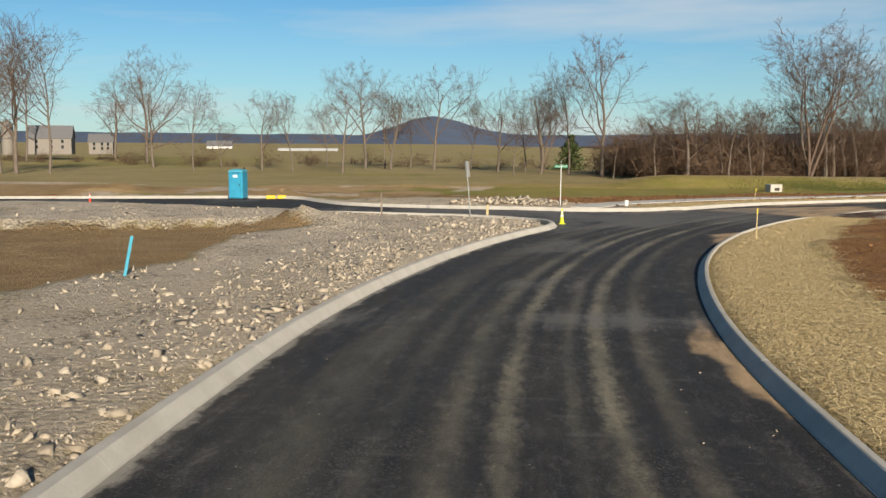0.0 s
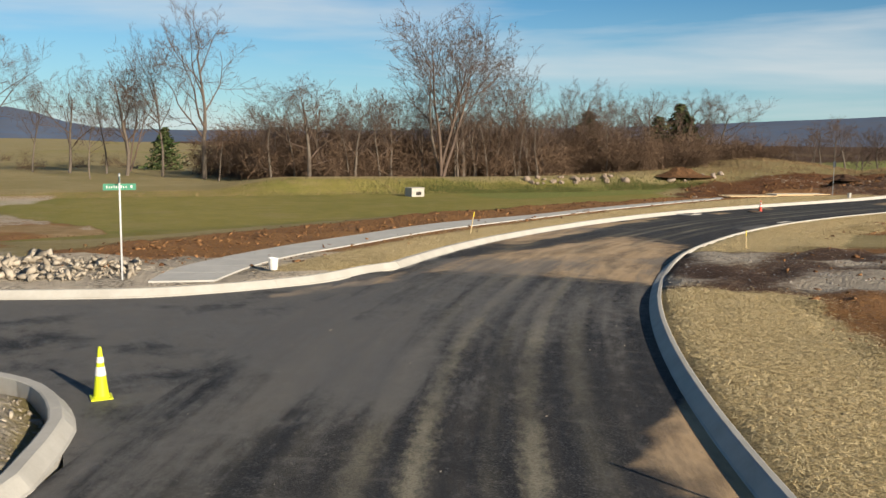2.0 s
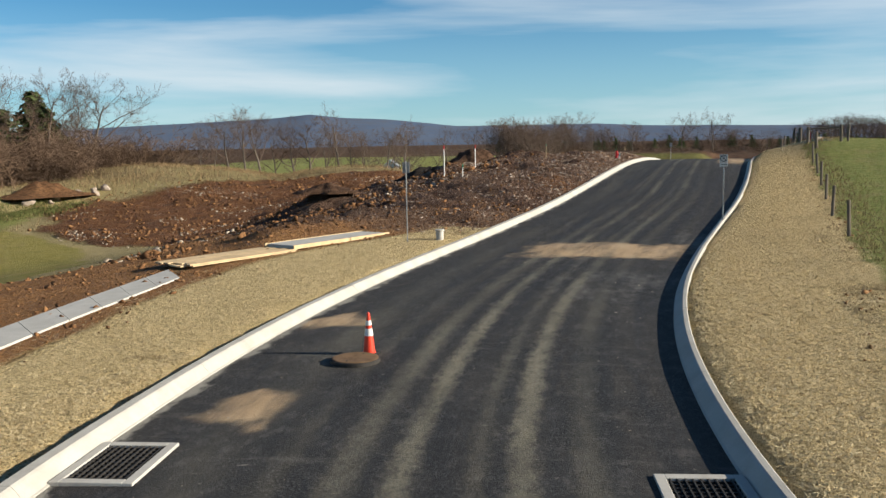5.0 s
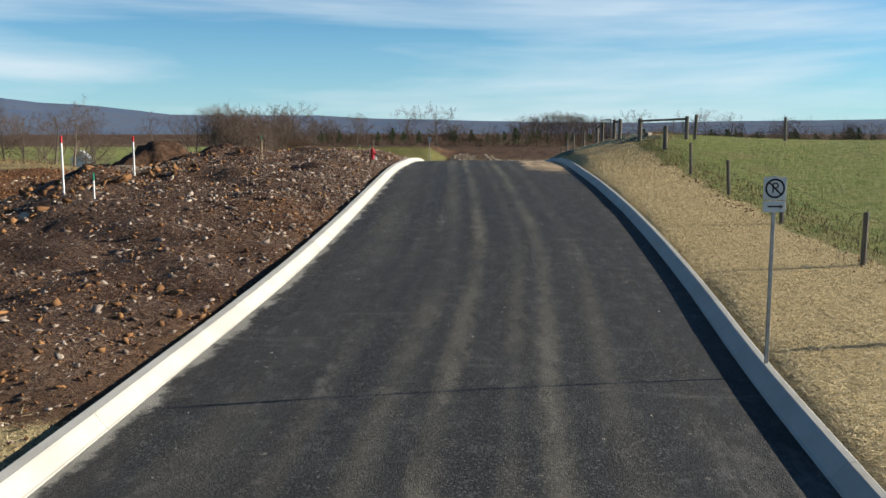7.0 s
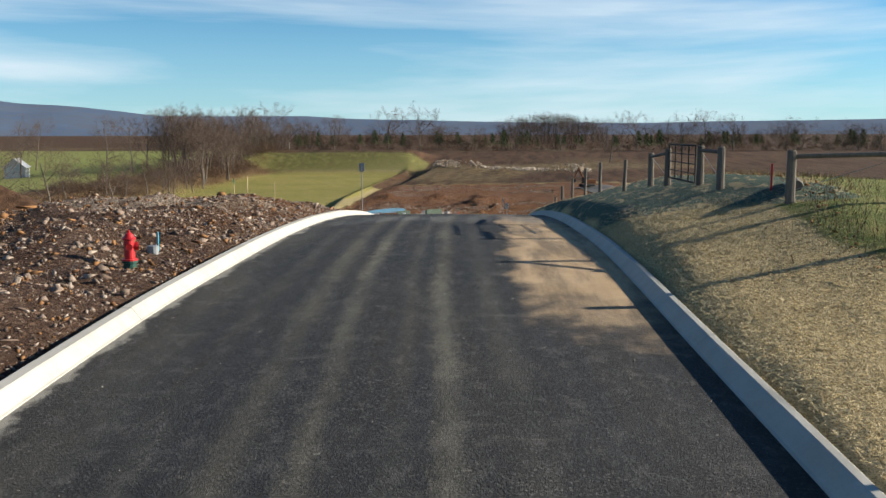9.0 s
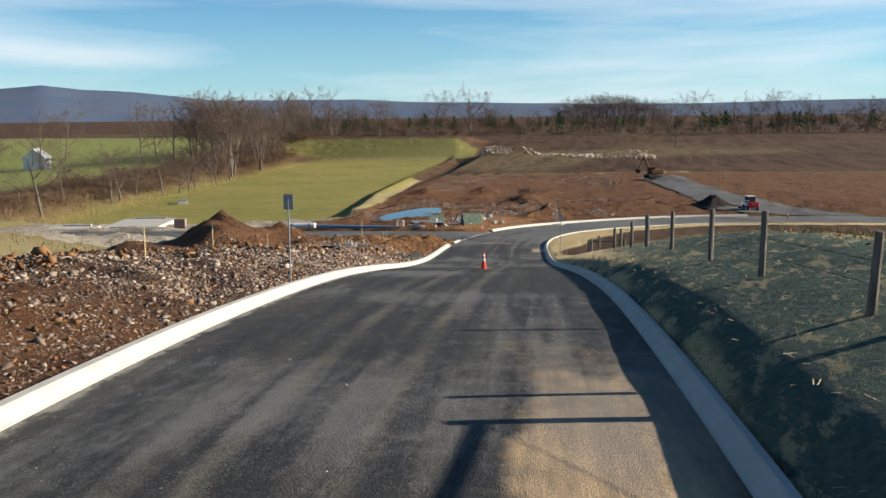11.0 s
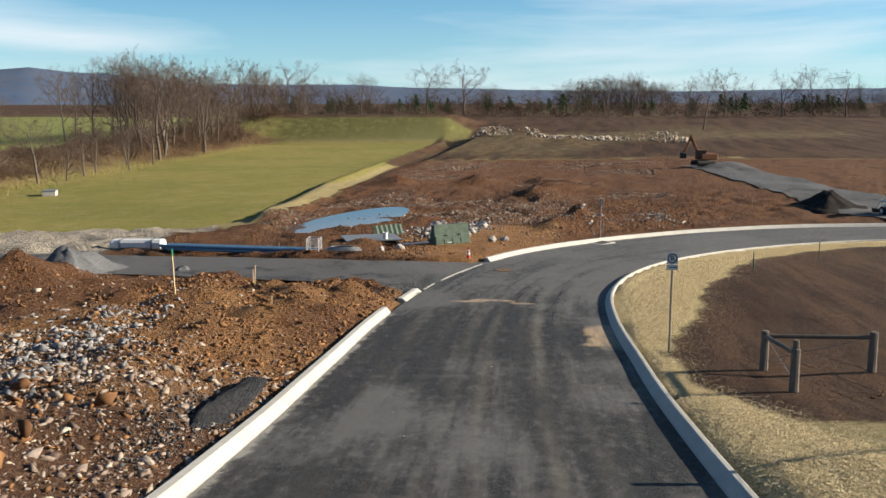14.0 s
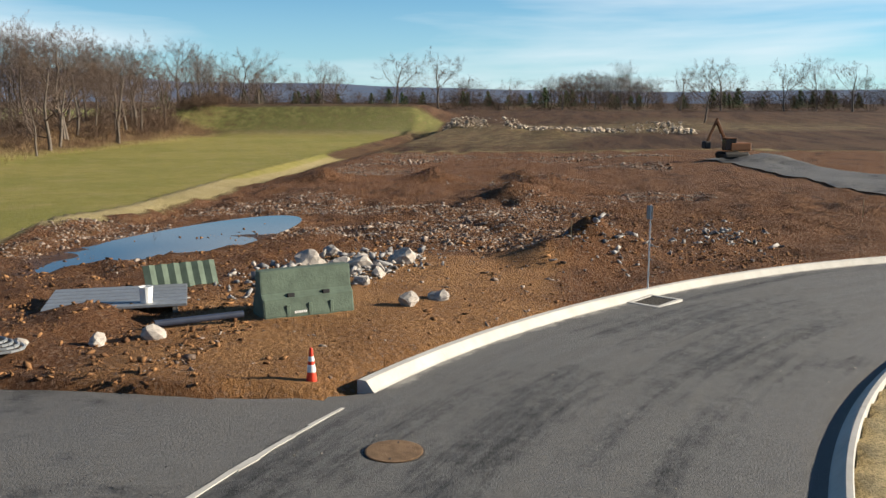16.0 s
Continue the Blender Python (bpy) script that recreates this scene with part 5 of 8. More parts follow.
def spray(rng, vs, fs, p, d, length, r, level):
    steps = (4, 3, 2)[level]
    pts, radii = [p.copy()], [r]
    cur = d.normalized()
    for i in range(steps):
        cur = (cur + Vector((rng.uniform(-1, 1), rng.uniform(-1, 1), rng.uniform(-0.75, 0.55))) * 0.55).normalized()
        p = p + cur * (length / steps)
        pts.append(p.copy())
        radii.append(max(r * (1 - (i + 1) / steps * 0.75), 0.016))
    tube(vs, fs, pts, radii, 3)
    if level == 2:
        return
    for c in range((9, 7)[level]):
        f = rng.uniform(0.2, 1.0)
        i = min(int(f * steps), steps - 1)
        q = pts[i].lerp(pts[i + 1], min(f * steps - i, 1.0))
        a = Vector((rng.uniform(-1, 1), rng.uniform(-1, 1), rng.uniform(-0.5, 0.8))).normalized()
        spray(rng, vs, fs, q, cur * 0.7 + a * 1.2, length * rng.uniform(0.32, 0.55), radii[i] * 0.55, level + 1)


KINDS = [
    tree_thing(11, 20.0, "tall bare deciduous tree with an upright open crown", angle=(30, 64)),
    tree_thing(12, 20.0, "bare deciduous tree with spreading limbs", low=0.22, wob=0.26),
    tree_thing(13, 20.0, "slender bare tree with few side branches", thin=True, kids=(9, 6, 5, 3), angle=(28, 62), low=0.42),
    tree_thing(14, 20.0, "big bare tree with several stems from its foot", stems=4, thin=True, kids=(7, 6, 5, 4), angle=(26, 62), spread=0.22, low=0.4),
    tree_thing(15, 20.0, "crooked bare tree with a wind-bent crown", wob=0.32, kids=(7, 6, 5, 4), low=0.25),
    tree_thing(16, 20.0, "bare tree branching low above the field", kids=(10, 6, 5, 4), angle=(38, 80), low=0.14, wob=0.28),
]
used = set()


def plant(kind, x, y, h, turn=0.0, wide=1.0):
    ob = KINDS[kind]
    m = pose(x, y, float(surface_z(x, y)) - 0.1, 0, 0, turn)
    if kind not in used:
        used.add(kind)
        t = ob
        t.matrix_world = m
    else:
        t = copy_thing(ob, m)
    t.scale = (h / 20 * wide, h / 20 * wide, h / 20)
    return t


rt = random.Random(5)
# the row beyond the first field
for k, x, y, h in ((2, -62, 232, 24), (5, -96, 300, 40), (1, -78, 250, 30), (1, -60, 254, 16), (0, -46, 240, 22), (2, -36, 228, 21), (2, -32, 268, 20), (0, -23, 226, 24), (0, -20, 262, 32), (2, -14, 258, 24), (4, -12, 248, 25), (2, -7, 262, 23),
                   (0, 0, 252, 30), (1, 17, 240, 25), (2, 19, 212, 16), (4, 27, 226, 26), (2, 33, 220, 29), (0, 39, 208, 33), (1, 40, 200, 12), (3, 76, 182, 34), (2, 60, 186, 15), (0, 69, 188, 17), (2, 88, 186, 20), (4, 106, 192, 16), (0, 126, 196, 17), (2, 96, 188, 22), (5, 47, 190, 15), (0, 84, 188, 28), (2, 92, 190, 26), (4, 100, 190, 22), (5, 56, 190, 18), (5, 50, 196, 14),
                   (2, 112, 196, 20), (1, 66, 186, 17), (0, 119, 200, 22), (4, 134, 206, 18), (2, -150, 330, 46), (0, -166, 330, 44), (1, -128, 360, 40), (2, 24, 236, 22), (3, 30, 250, 24), (2, 10, 246, 21), (0, -95, 205, 36), (2, -87, 204, 35), (1, -101, 210, 34)):
    plant(k, x, y, h, rt.uniform(0, 360))
# scattered beyond the straight
for k, x, y, h in ((0, 168, 226, 17), (2, 182, 232, 19), (0, 210, 252, 19), (1, 232, 244, 18), (0, 262, 262, 20), (1, 282, 262, 18), (2, 300, 240, 20), (0, 318, 236, 17), (1, 334, 232, 18), (1, 392, 262, 20), (5, 420, 250, 20), (2, 150, 214, 20)):
    plant(k, x, y, h, rt.uniform(0, 360))
# the row behind the second basin
row = [(258, 174), (265, 170), (270, 173), (276, 172), (284, 173), (292, 170), (297, 173), (304, 175), (312, 174), (320, 178), (327, 177), (335, 180), (341, 182), (349, 184.3), (356, 186), (364, 183), (372, 187), (380, 188)]
for i, (x, y) in enumerate(row):
    plant((1, 5, 4, 1, 0, 5)[i % 6], x + rt.uniform(-1, 1), y + rt.uniform(-1, 2), rt.uniform(8.5, 11.5) if x < 328 else rt.uniform(15, 19), rt.uniform(0, 360), rt.uniform(1.0, 1.3))
for x, y, h in ((242, 170, 14), (235, 176, 13), (228, 172, 12), (222, 180, 12)):
    plant(1 if h > 12.5 else 5, x, y, h, x * 7, 1.2)
for i in range(13):   # on the skyline beyond the rise
    b_ = radians(50.5 + i * 1.0 + rt.uniform(-0.4, 0.4))
    r_ = rt.uniform(150, 178)
    plant((1, 5, 0, 4)[i % 4], 41 + r_ * math.sin(b_), 77 + r_ * math.cos(b_), rt.uniform(9, 13), rt.uniform(0, 360), 1.2)
plant(4, 349, 184.3, 23, 30)
plant(1, 364.2, 183.1, 22, 80)
for i in range(56):
    x = 330 + 180 * rt.random() ** 1.2
    plant((0, 1, 4, 5, 2, 1)[i % 6], x, 184 + (x - 325) * 0.10 + rt.uniform(-2, 16), rt.uniform(12, 20), rt.uniform(0, 360), rt.uniform(0.9, 1.3))
plant(1, 449.5, 59.3, 17, 20, 1.2)
plant(5, 513.5, 183.8, 19, 10, 1.1)
# the far hedgerow
for i in range(34):
    y = 240 - i * 17 + rt.uniform(-6, 6)
    plant((0, 1, 2, 5)[i % 4], 556 + rt.uniform(-4, 10) + 0.05 * abs(y), y, rt.uniform(13, 27), rt.uniform(0, 360), 1.2)

BRUSH = []
for i, (h, w, n) in enumerate(((7.5, 6.0, 15), (6.5, 7.0, 16), (8.5, 6.0, 14), (4.8, 6.0, 16))):
    o = new("shrub", brush_mesh(60 + i, h, w, n))
    BRUSH.append(tagged(o, "tangle of bare brown brush at the wood's edge", "shrub", "wood edge brush"))
used_b = set()


def shrub(kind, x, y, s=1.0, tall=1.0):
    m = pose(x, y, float(surface_z(x, y)) - 0.15, 0, 0, rt.uniform(0, 360))
    if kind not in used_b:
        used_b.add(kind)
        o = BRUSH[kind]
        o.matrix_world = m
    else:
        o = copy_thing(BRUSH[kind], m)
    o.scale = (s, s, s * tall)


for i in range(210):   # the wood beyond the first basin
    f = rt.random()
    x = 46 + 110 * f + rt.uniform(-3, 3)
    y = 190 + 14 * max(0, f - 0.4) + rt.random() ** 1.3 * 44
    shrub(i % 3, x, y, rt.uniform(1.2, 2.1) * (1.0 - 0.35 * max(0, f - 0.75) / 0.25), rt.uniform(0.85, 1.1))
for i in range(70):    # rounded thicket at the wood's end
    x = rt.uniform(120, 165)
    shrub(3 if i % 2 else 1, x, 180 + (x - 120) * 0.20 + rt.uniform(-5, 14), rt.uniform(1.2, 2.0) if i % 2 else rt.uniform(0.8, 1.2), 0.95)
for i in range(30):    # pale stems along the wood's edge
    x = 44 + 112 * rt.random()
    plant((2, 4, 2, 1, 5, 0)[i % 6], x, 186 + 10 * max(0, (x - 90) / 70) + rt.uniform(-3, 8), rt.uniform(10, 19), rt.uniform(0, 360), rt.uniform(0.9, 1.4))
for i in range(30):    # low hedge beyond the grass slope
    x = rt.uniform(170, 330)
    shrub(3, x, 268 + (x - 170) * 0.30 + rt.uniform(-8, 14), rt.uniform(0.8, 1.3), 0.9)
for i in range(90):   # under the row behind the second basin
    x = 252 + 262 * rt.random()
    shrub(3, x, 174 + (x - 252) * 0.115 + rt.uniform(-2, 8), rt.uniform(0.45, 0.8) if x < 330 else rt.uniform(0.7, 1.2), 1.0)
far_v, far_f = [], []


def far_brush(kind, x, y, s, tall=1.0):
    me_ = BRUSH[kind].data
    co = np.zeros(len(me_.vertices) * 3, np.float32)
    me_.vertices.foreach_get("co", co)
    co = co.reshape(-1, 3).astype(float)
    t = rt.uniform(0, 2 * math.pi)
    q = np.column_stack([co[:, 0] * math.cos(t) - co[:, 1] * math.sin(t), co[:, 0] * math.sin(t) + co[:, 1] * math.cos(t), co[:, 2] * tall]) * s
    base = sum(len(v) for v in far_v)
    far_v.append(q + np.array([x, y, float(surface_z(x, y)) - 0.2]))
    fi = np.zeros(len(me_.loops), np.int32)
    me_.loops.foreach_get("vertex_index", fi)
    far_f.append(fi.reshape(-1, 4)[::2] + base)


for i in range(60):   # far hedgerow
    far_brush(i % 4, 560 + rt.uniform(-5, 8), 250 - i * 9.5, rt.uniform(1.0, 1.7), rt.uniform(0.9, 1.3))
for i in range(44):   # far woods
    far_brush(i % 3, 760 + rt.uniform(-25, 25), 300 - i * 17, rt.uniform(1.8, 2.6))
for i in range(26):   # round grove across the fields
    f_ = (i + rt.random()) / 26
    plant((5, 1)[i % 2], 885 + rt.uniform(-18, 18), 118 - f_ * 84, rt.uniform(15, 18) + 9 * math.sin(math.pi * f_) ** 0.6, rt.uniform(0, 360), 1.5)
for i in range(30):
    far_brush(i % 4, -180 + i * 8 + rt.uniform(-3, 3), 290 + rt.uniform(-30, 60), rt.uniform(0.6, 1.0))
V_, F_ = np.vstack(far_v), np.vstack(far_f)
me_ = bpy.data.meshes.new("far_brush")
me_.vertices.add(len(V_))
me_.vertices.foreach_set("co", V_.ravel().astype(np.float32))
me_.loops.add(F_.size)
me_.loops.foreach_set("vertex_index", F_.ravel().astype(np.int32))
me_.polygons.add(len(F_))
me_.polygons.foreach_set("loop_start", np.arange(0, F_.size, 4, dtype=np.int32))
me_.materials.append(M_BRUSH)
me_.update(calc_edges=True)
tagged(new("far_brush", me_), "far brown hedgerows and woods across the fields", "brush", kind="stuff")


# ---- loose stones, clods and straw ----
def mesh_np(name, V, F, material):
    """A mesh from arrays of places and triangles or quads."""
    me_ = bpy.data.meshes.new(name)
    k = F.shape[1]
    me_.vertices.add(len(V))
    me_.vertices.foreach_set("co", V.ravel().astype(np.float32))
    me_.loops.add(F.size)
    me_.loops.foreach_set("vertex_index", F.ravel().astype(np.int32))
    me_.polygons.add(len(F))
    me_.polygons.foreach_set("loop_start", np.arange(0, F.size, k, dtype=np.int32))
    me_.materials.append(material)
    me_.update(calc_edges=True)
    return me_


def rock_forms(seed, count=8):
    """Angular broken stones: hulls of a few random places."""
    rng = np.random.default_rng(seed)
    forms = []
    for i in range(count):
        bm = bmesh.new()
        for p_ in rng.uniform(-1, 1, (7, 3)):
            bm.verts.new(p_ / max(abs(p_)) * rng.uniform(0.7, 1.0))
        bmesh.ops.convex_hull(bm, input=bm.verts)
        bmesh.ops.delete(bm, geom=[v for v in bm.verts if not v.link_faces], context="VERTS")
        bmesh.ops.triangulate(bm, faces=bm.faces)
        bmesh.ops.recalc_face_normals(bm, faces=bm.faces)
        bm.verts.index_update()
        forms.append((np.array([v.co[:] for v in bm.verts]), np.array([[v.index for v in f.verts] for f in bm.faces])))
        bm.free()
    return forms


FORMS = rock_forms(3)


def turns(rng, n):
    q = rng.normal(size=(n, 4))
    q /= np.linalg.norm(q, axis=1)[:, None]
    w, x, y, z = q.T
    return np.stack([np.stack([1 - 2 * (y * y + z * z), 2 * (x * y - z * w), 2 * (x * z + y * w)], 1),
                     np.stack([2 * (x * y + z * w), 1 - 2 * (x * x + z * z), 2 * (y * z - x * w)], 1),
                     np.stack([2 * (x * z - y * w), 2 * (y * z + x * w), 1 - 2 * (x * x + y * y)], 1)], 1)


def scatter(name, label, spots, sizes, material, seed, sink=0.35, level=None, category="stones", flat=0.65):
    """Many loose stones as one object of stuff."""
    rng = np.random.default_rng(seed)
    n = len(spots)
    z0 = surface_z(spots[:, 0], spots[:, 1]) if level is None else level(spots[:, 0], spots[:, 1])
    kind = rng.integers(0, len(FORMS), n)
    sc = sizes[:, None] * np.column_stack([rng.uniform(.75, 1.3, n), rng.uniform(.55, 1.0, n), rng.uniform(.35, .75, n)]) * 0.5
    spin = turns(rng, n)
    Vs, Fs, base = [], [], 0
    for k, (fv, ft) in enumerate(FORMS):
        q = np.nonzero(kind == k)[0]
        if not len(q):
            continue
        V = np.einsum("nij,nkj->nki", spin[q], fv[None] * sc[q][:, None, :])
        V[:, :, 2] *= flat
        V += np.column_stack([spots[q], z0[q] + sizes[q] * (0.35 - sink)])[:, None, :]
        Fs.append((ft[None] + (base + np.arange(len(q)) * len(fv))[:, None, None]).reshape(-1, 3))
        Vs.append(V.reshape(-1, 3))
        base += V.shape[0] * V.shape[1]
    return tagged(new(name, mesh_np(name, np.vstack(Vs), np.vstack(Fs), material)), label, category, kind="stuff")


def sample(rng, n, bounds, weight):
    """Places within bounds, more of them where the weight is high."""
    out = []
    while sum(map(len, out)) < n:
        p = np.column_stack([rng.uniform(bounds[0], bounds[1], n * 2), rng.uniform(bounds[2], bounds[3], n * 2)])
        out.append(p[rng.random(len(p)) < weight(p[:, 0], p[:, 1])])
    return np.vstack(out)[:n]


def powers(rng, n, lo, hi, k=2.6):
    """Sizes: many small, few large."""
    u = rng.random(n)
    return (lo ** (1 - k) + u * (hi ** (1 - k) - lo ** (1 - k))) ** (1 / (1 - k))


def zone_weight(key, extra=None):
    def w(x, y):
        d = grid_at(SIDE_D, x, y)
        v = grid_at(ZN[key], x, y) * (np.abs(d) > 4.95)
        for poly in (STREET_1, STREET_3):
            v = v * ~inside(x, y, poly)
        return v if extra is None else v * extra(x, y, d)
    return w


rs = np.random.default_rng(21)
p = sample(rs, 10500, (-22, 8, -4, 64), zone_weight("gravel", lambda x, y, d: 0.035 + 0.9 * np.exp(-((d - 5.9) / (1.3 + 0.05 * np.clip(y, 0, 60))) ** 2) + 0.3 * smooth(vnoise(x, y, 4, 61), 0.2, .5)))
scatter("gravel", "broken grey limestone rubble beside the kerb", p, powers(rs, len(p), 0.05, 0.42, 2.5), M_STONE, 1, flat=0.9)
p = sample(rs, 2600, (22, 46, 50, 70), zone_weight("gravel"))
scatter("gravel", "dark gravel of the construction entrance", p, powers(rs, len(p), 0.04, 0.14), M_GREYSTONE, 2)
p = sample(rs, 38000, (76, 165, 92, 124), zone_weight("dirt", lambda x, y, d: np.exp(-np.clip(d - 5, 0, None) / 9) * (0.3 + 0.7 * smooth(x, 84, 104))))
scatter("gravel", "small broken stones over the red soil", p, powers(rs, len(p), 0.05, 0.40, 2.6), M_REDSTONE, 3)
p = sample(rs, 30000, (140, 206, 97, 118), zone_weight("dirt", lambda x, y, d: (0.25 + 0.75 * smooth(vnoise(x, y, 7, 62), -.2, .3)) * np.where(x > 190, .08, 1)))
scatter("gravel", "sharp pale and red stones over the dug-up soil", p[:26500], powers(rs, 26500, 0.07, 0.42, 2.4), M_REDSTONE, 4)
scatter("gravel", "pale broken limestone over the dug-up soil", p[26500:], powers(rs, len(p) - 26500, 0.08, 0.55, 2.4), M_PALESTONE, 24)
p = sample(rs, 1500, (176, 200, 104, 113), lambda x, y: np.exp(-((y - 107.5 - 0.12 * (x - 188)) / 2.0) ** 2) * np.exp(-((x - 188) / 7) ** 2))
scatter("rubble", "heap of pale broken rock on the soil", p, powers(rs, len(p), 0.12, 0.6, 2.4), M_GREYSTONE, 5)
p = sample(rs, 22000, (214, 330, 84, 122), zone_weight("dirt", lambda x, y, d: smooth(vnoise(x, y, 9, 63), -.1, .4) * np.where(np.hypot((x - 239.3) / 11, (y - 113.0) / 4) < 1, 0, 1) * np.where((x < 237) & (y < 102.5), 0.05, 1) * np.clip(1.3 - (x - 214) / 120, .3, 1)))
scatter("gravel", "scattered stones over the churned red soil", p, powers(rs, len(p), 0.08, 0.5, 2.6), M_REDSTONE, 6)
p = sample(rs, 500, (223, 240, 97, 108), lambda x, y: np.exp(-((x - 230.5) / 3.8) ** 2 - ((y - 103.0 + 0.25 * (x - 230)) / 1.6) ** 2))
scatter("rubble", "heap of grey broken rock behind the barrier", p, powers(rs, len(p), 0.14, 0.7, 2.2), M_GREYSTONE, 7, 0.15)
p = sample(rs, 320, (228, 262, 84, 100), lambda x, y: np.exp(-((x - 246.5) / 4.0) ** 2 - ((y - 87.5) / 1.6) ** 2) + np.exp(-((x - 238.5) / 3.0) ** 2 - ((y - 93.0) / 2.0) ** 2))
scatter("rubble", "heap of broken rock beside a soil mound", p, powers(rs, len(p), 0.12, 0.6, 2.2), M_GREYSTONE, 8, 0.2)
p = sample(rs, 1500, (380, 425, 70, 126), lambda x, y: np.exp(-((x - 388 - 0.65 * (y - 75)) / 5.0) ** 2) * smooth(vnoise(x, y, 9, 64), -.2, .3))
scatter("rubble", "far heap of pale rock on the brown field", p, powers(rs, len(p), 0.4, 1.7, 2.3), M_PALESTONE, 9, 0.1, level=lambda x, y: surface_z(x, y) + rs.random(len(x)) * 2.2 * smooth(vnoise(x, y, 7, 66), -0.05, 0.4))
p = sample(rs, 600, (298, 325, 78, 122), lambda x, y: smooth(vnoise(x, y, 10, 65), 0, .4) * 0.9)
scatter("rubble", "far heap of pale rock on the brown field", p, powers(rs, len(p), 0.15, 0.8, 2.4), M_REDSTONE, 10, 0.2)
p = sample(rs, 800, (1, 11, 64.5, 71), lambda x, y: inside(x, y, [(1.5, 67.0), (9.4, 64.9), (10.2, 67.6), (7, 70), (3, 70)]) * (0.4 + 0.6 * smooth(vnoise(x, y, 2.5, 67), -.2, .3)))
scatter("rubble", "heap of grey angular stones beside the sidewalk's end", p, powers(rs, len(p), 0.10, 0.6, 2.2), M_STONE, 16, 0.05, flat=0.9)
p = sample(rs, 900, (180, 190, 99.9, 103), lambda x, y: np.exp(-((x - 184.8) / 2.8) ** 2 - ((y - 101.2 - 0.1 * (x - 184.8)) / 0.6) ** 2))
scatter("gravel", "dark grey gravel strewn beside the kerb", p, powers(rs, len(p), 0.04, 0.16, 2.4), M_DARKSTONE, 17, 0.0, flat=0.9)
p = sample(rs, 1500, (202, 216, 100.2, 106), lambda x, y: np.exp(-((x - 205.5) / 1.8) ** 2 - ((y - 101.8) / 1.6) ** 2) + 0.25 * np.exp(-((x - 208) / 3.0) ** 2 - ((y - 101.2) / 0.7) ** 2))
scatter("gravel", "coarse dark gravel at the street's broken edge", p, powers(rs, len(p), 0.03, 0.12, 2.4), M_DARKSTONE, 18, 0.1, level=lambda x, y: np.where(inside(x, y, STREET_3), street_z(x, y), surface_z(x, y)))
m = Mat("soil_clod", 0.95, 0.1)
m.colour(m.mix(m.island(), (0.27, 0.14, 0.062), (0.105, 0.053, 0.028)))
M_CLOD = m.m
p = sample(rs, 7000, (6, 86, 66, 112), zone_weight("dirt", lambda x, y, d: np.where(y > 66, 1, 0)))
scatter("soil_clods", "orange-brown clods of dug soil", p, powers(rs, len(p), 0.06, 0.42, 2.6), M_CLOD, 11, 0.25, None, "soil")
p = sample(rs, 28000, (80, 262, 84, 122), zone_weight("dirt", lambda x, y, d: np.exp(-np.clip(d - 5, 0, None) / 12) * np.where(x > 206, 1, np.where(x > 188, 0.7, 0.35)) * np.where((x > 214) & (x < 237) & (y < 102.5), 0.06, 1)))
scatter("soil_clods", "reddish clods of churned soil", p, powers(rs, len(p), 0.05, 0.32, 2.4), M_CLOD, 12, 0.25, None, "soil")
p = sample(rs, 2600, (188, 207, 99.5, 112), zone_weight("dirt", lambda x, y, d: 0.15 + smooth(vnoise(x, y, 3, 82), 0.0, 0.35) + np.exp(-((d - 5.6) / 0.5) ** 2)))
scatter("soil_clods", "lumps of orange soil turned up behind the kerb", p, powers(rs, len(p), 0.07, 0.38, 2.4), M_CLOD, 27, 0.25, None, "soil")
p = sample(rs, 2600, (8, 66, 16, 76), zone_weight("dirt", lambda x, y, d: np.where(d < -8, 1, 0)))
scatter("soil_clods", "brown clods on the dug bank", p, powers(rs, len(p), 0.06, 0.4, 2.6), M_CLOD, 13, 0.25, None, "soil")
p = sample(rs, 1500, (74, 190, 74, 90), lambda x, y: (lambda d: np.exp(-((d + np.interp(x, [75, 100, 118, 124, 184], [9.9, 8.5, 8.6, 10.4, 9.6])) / 0.45) ** 2))(along(x, y)[1]))
scatter("soil_clods", "dark clods along the edge of the bank", p, powers(rs, len(p), 0.04, 0.2, 2.4), M_CLOD, 14, 0.2, None, "soil")

p = sample(rs, 9000, (68, 185, 102, 168), lambda x, y: grid_at(ZN["dirt"], x, y) * (0.2 + 0.8 * smooth(vnoise(x, y, 7, 77), -0.1, 0.4)))
scatter("soil_clods", "dark clods and rubble on the cut below the grassy rise", p, powers(rs, len(p), 0.12, 0.8, 2.4), M_CLOD, 25, 0.2, None, "soil")
p = sample(rs, 2500, (68, 185, 102, 168), lambda x, y: grid_at(ZN["dirt"], x, y) * smooth(vnoise(x, y, 9, 78), 0.1, 0.4))
scatter("gravel", "pale stones on the cut below the grassy rise", p, powers(rs, len(p), 0.12, 0.6, 2.4), M_PALESTONE, 26)


def on_road(x, y):
    _, d, z = along(x, y)
    return z + 0.05 * (1 - (d / HALF) ** 2)


p = sample(rs, 2600, (-4, 245, 5, 102), lambda x, y: (lambda d: (np.abs(d) < 4.2) * (0.3 + 0.7 * smooth(np.abs(d), 2.2, 4.2)))(along(x, y)[1]))
scatter("grit", "loose pale grit on the asphalt", p, powers(rs, len(p), 0.015, 0.07, 2.8), M_STONE, 15, 0.2, on_road)


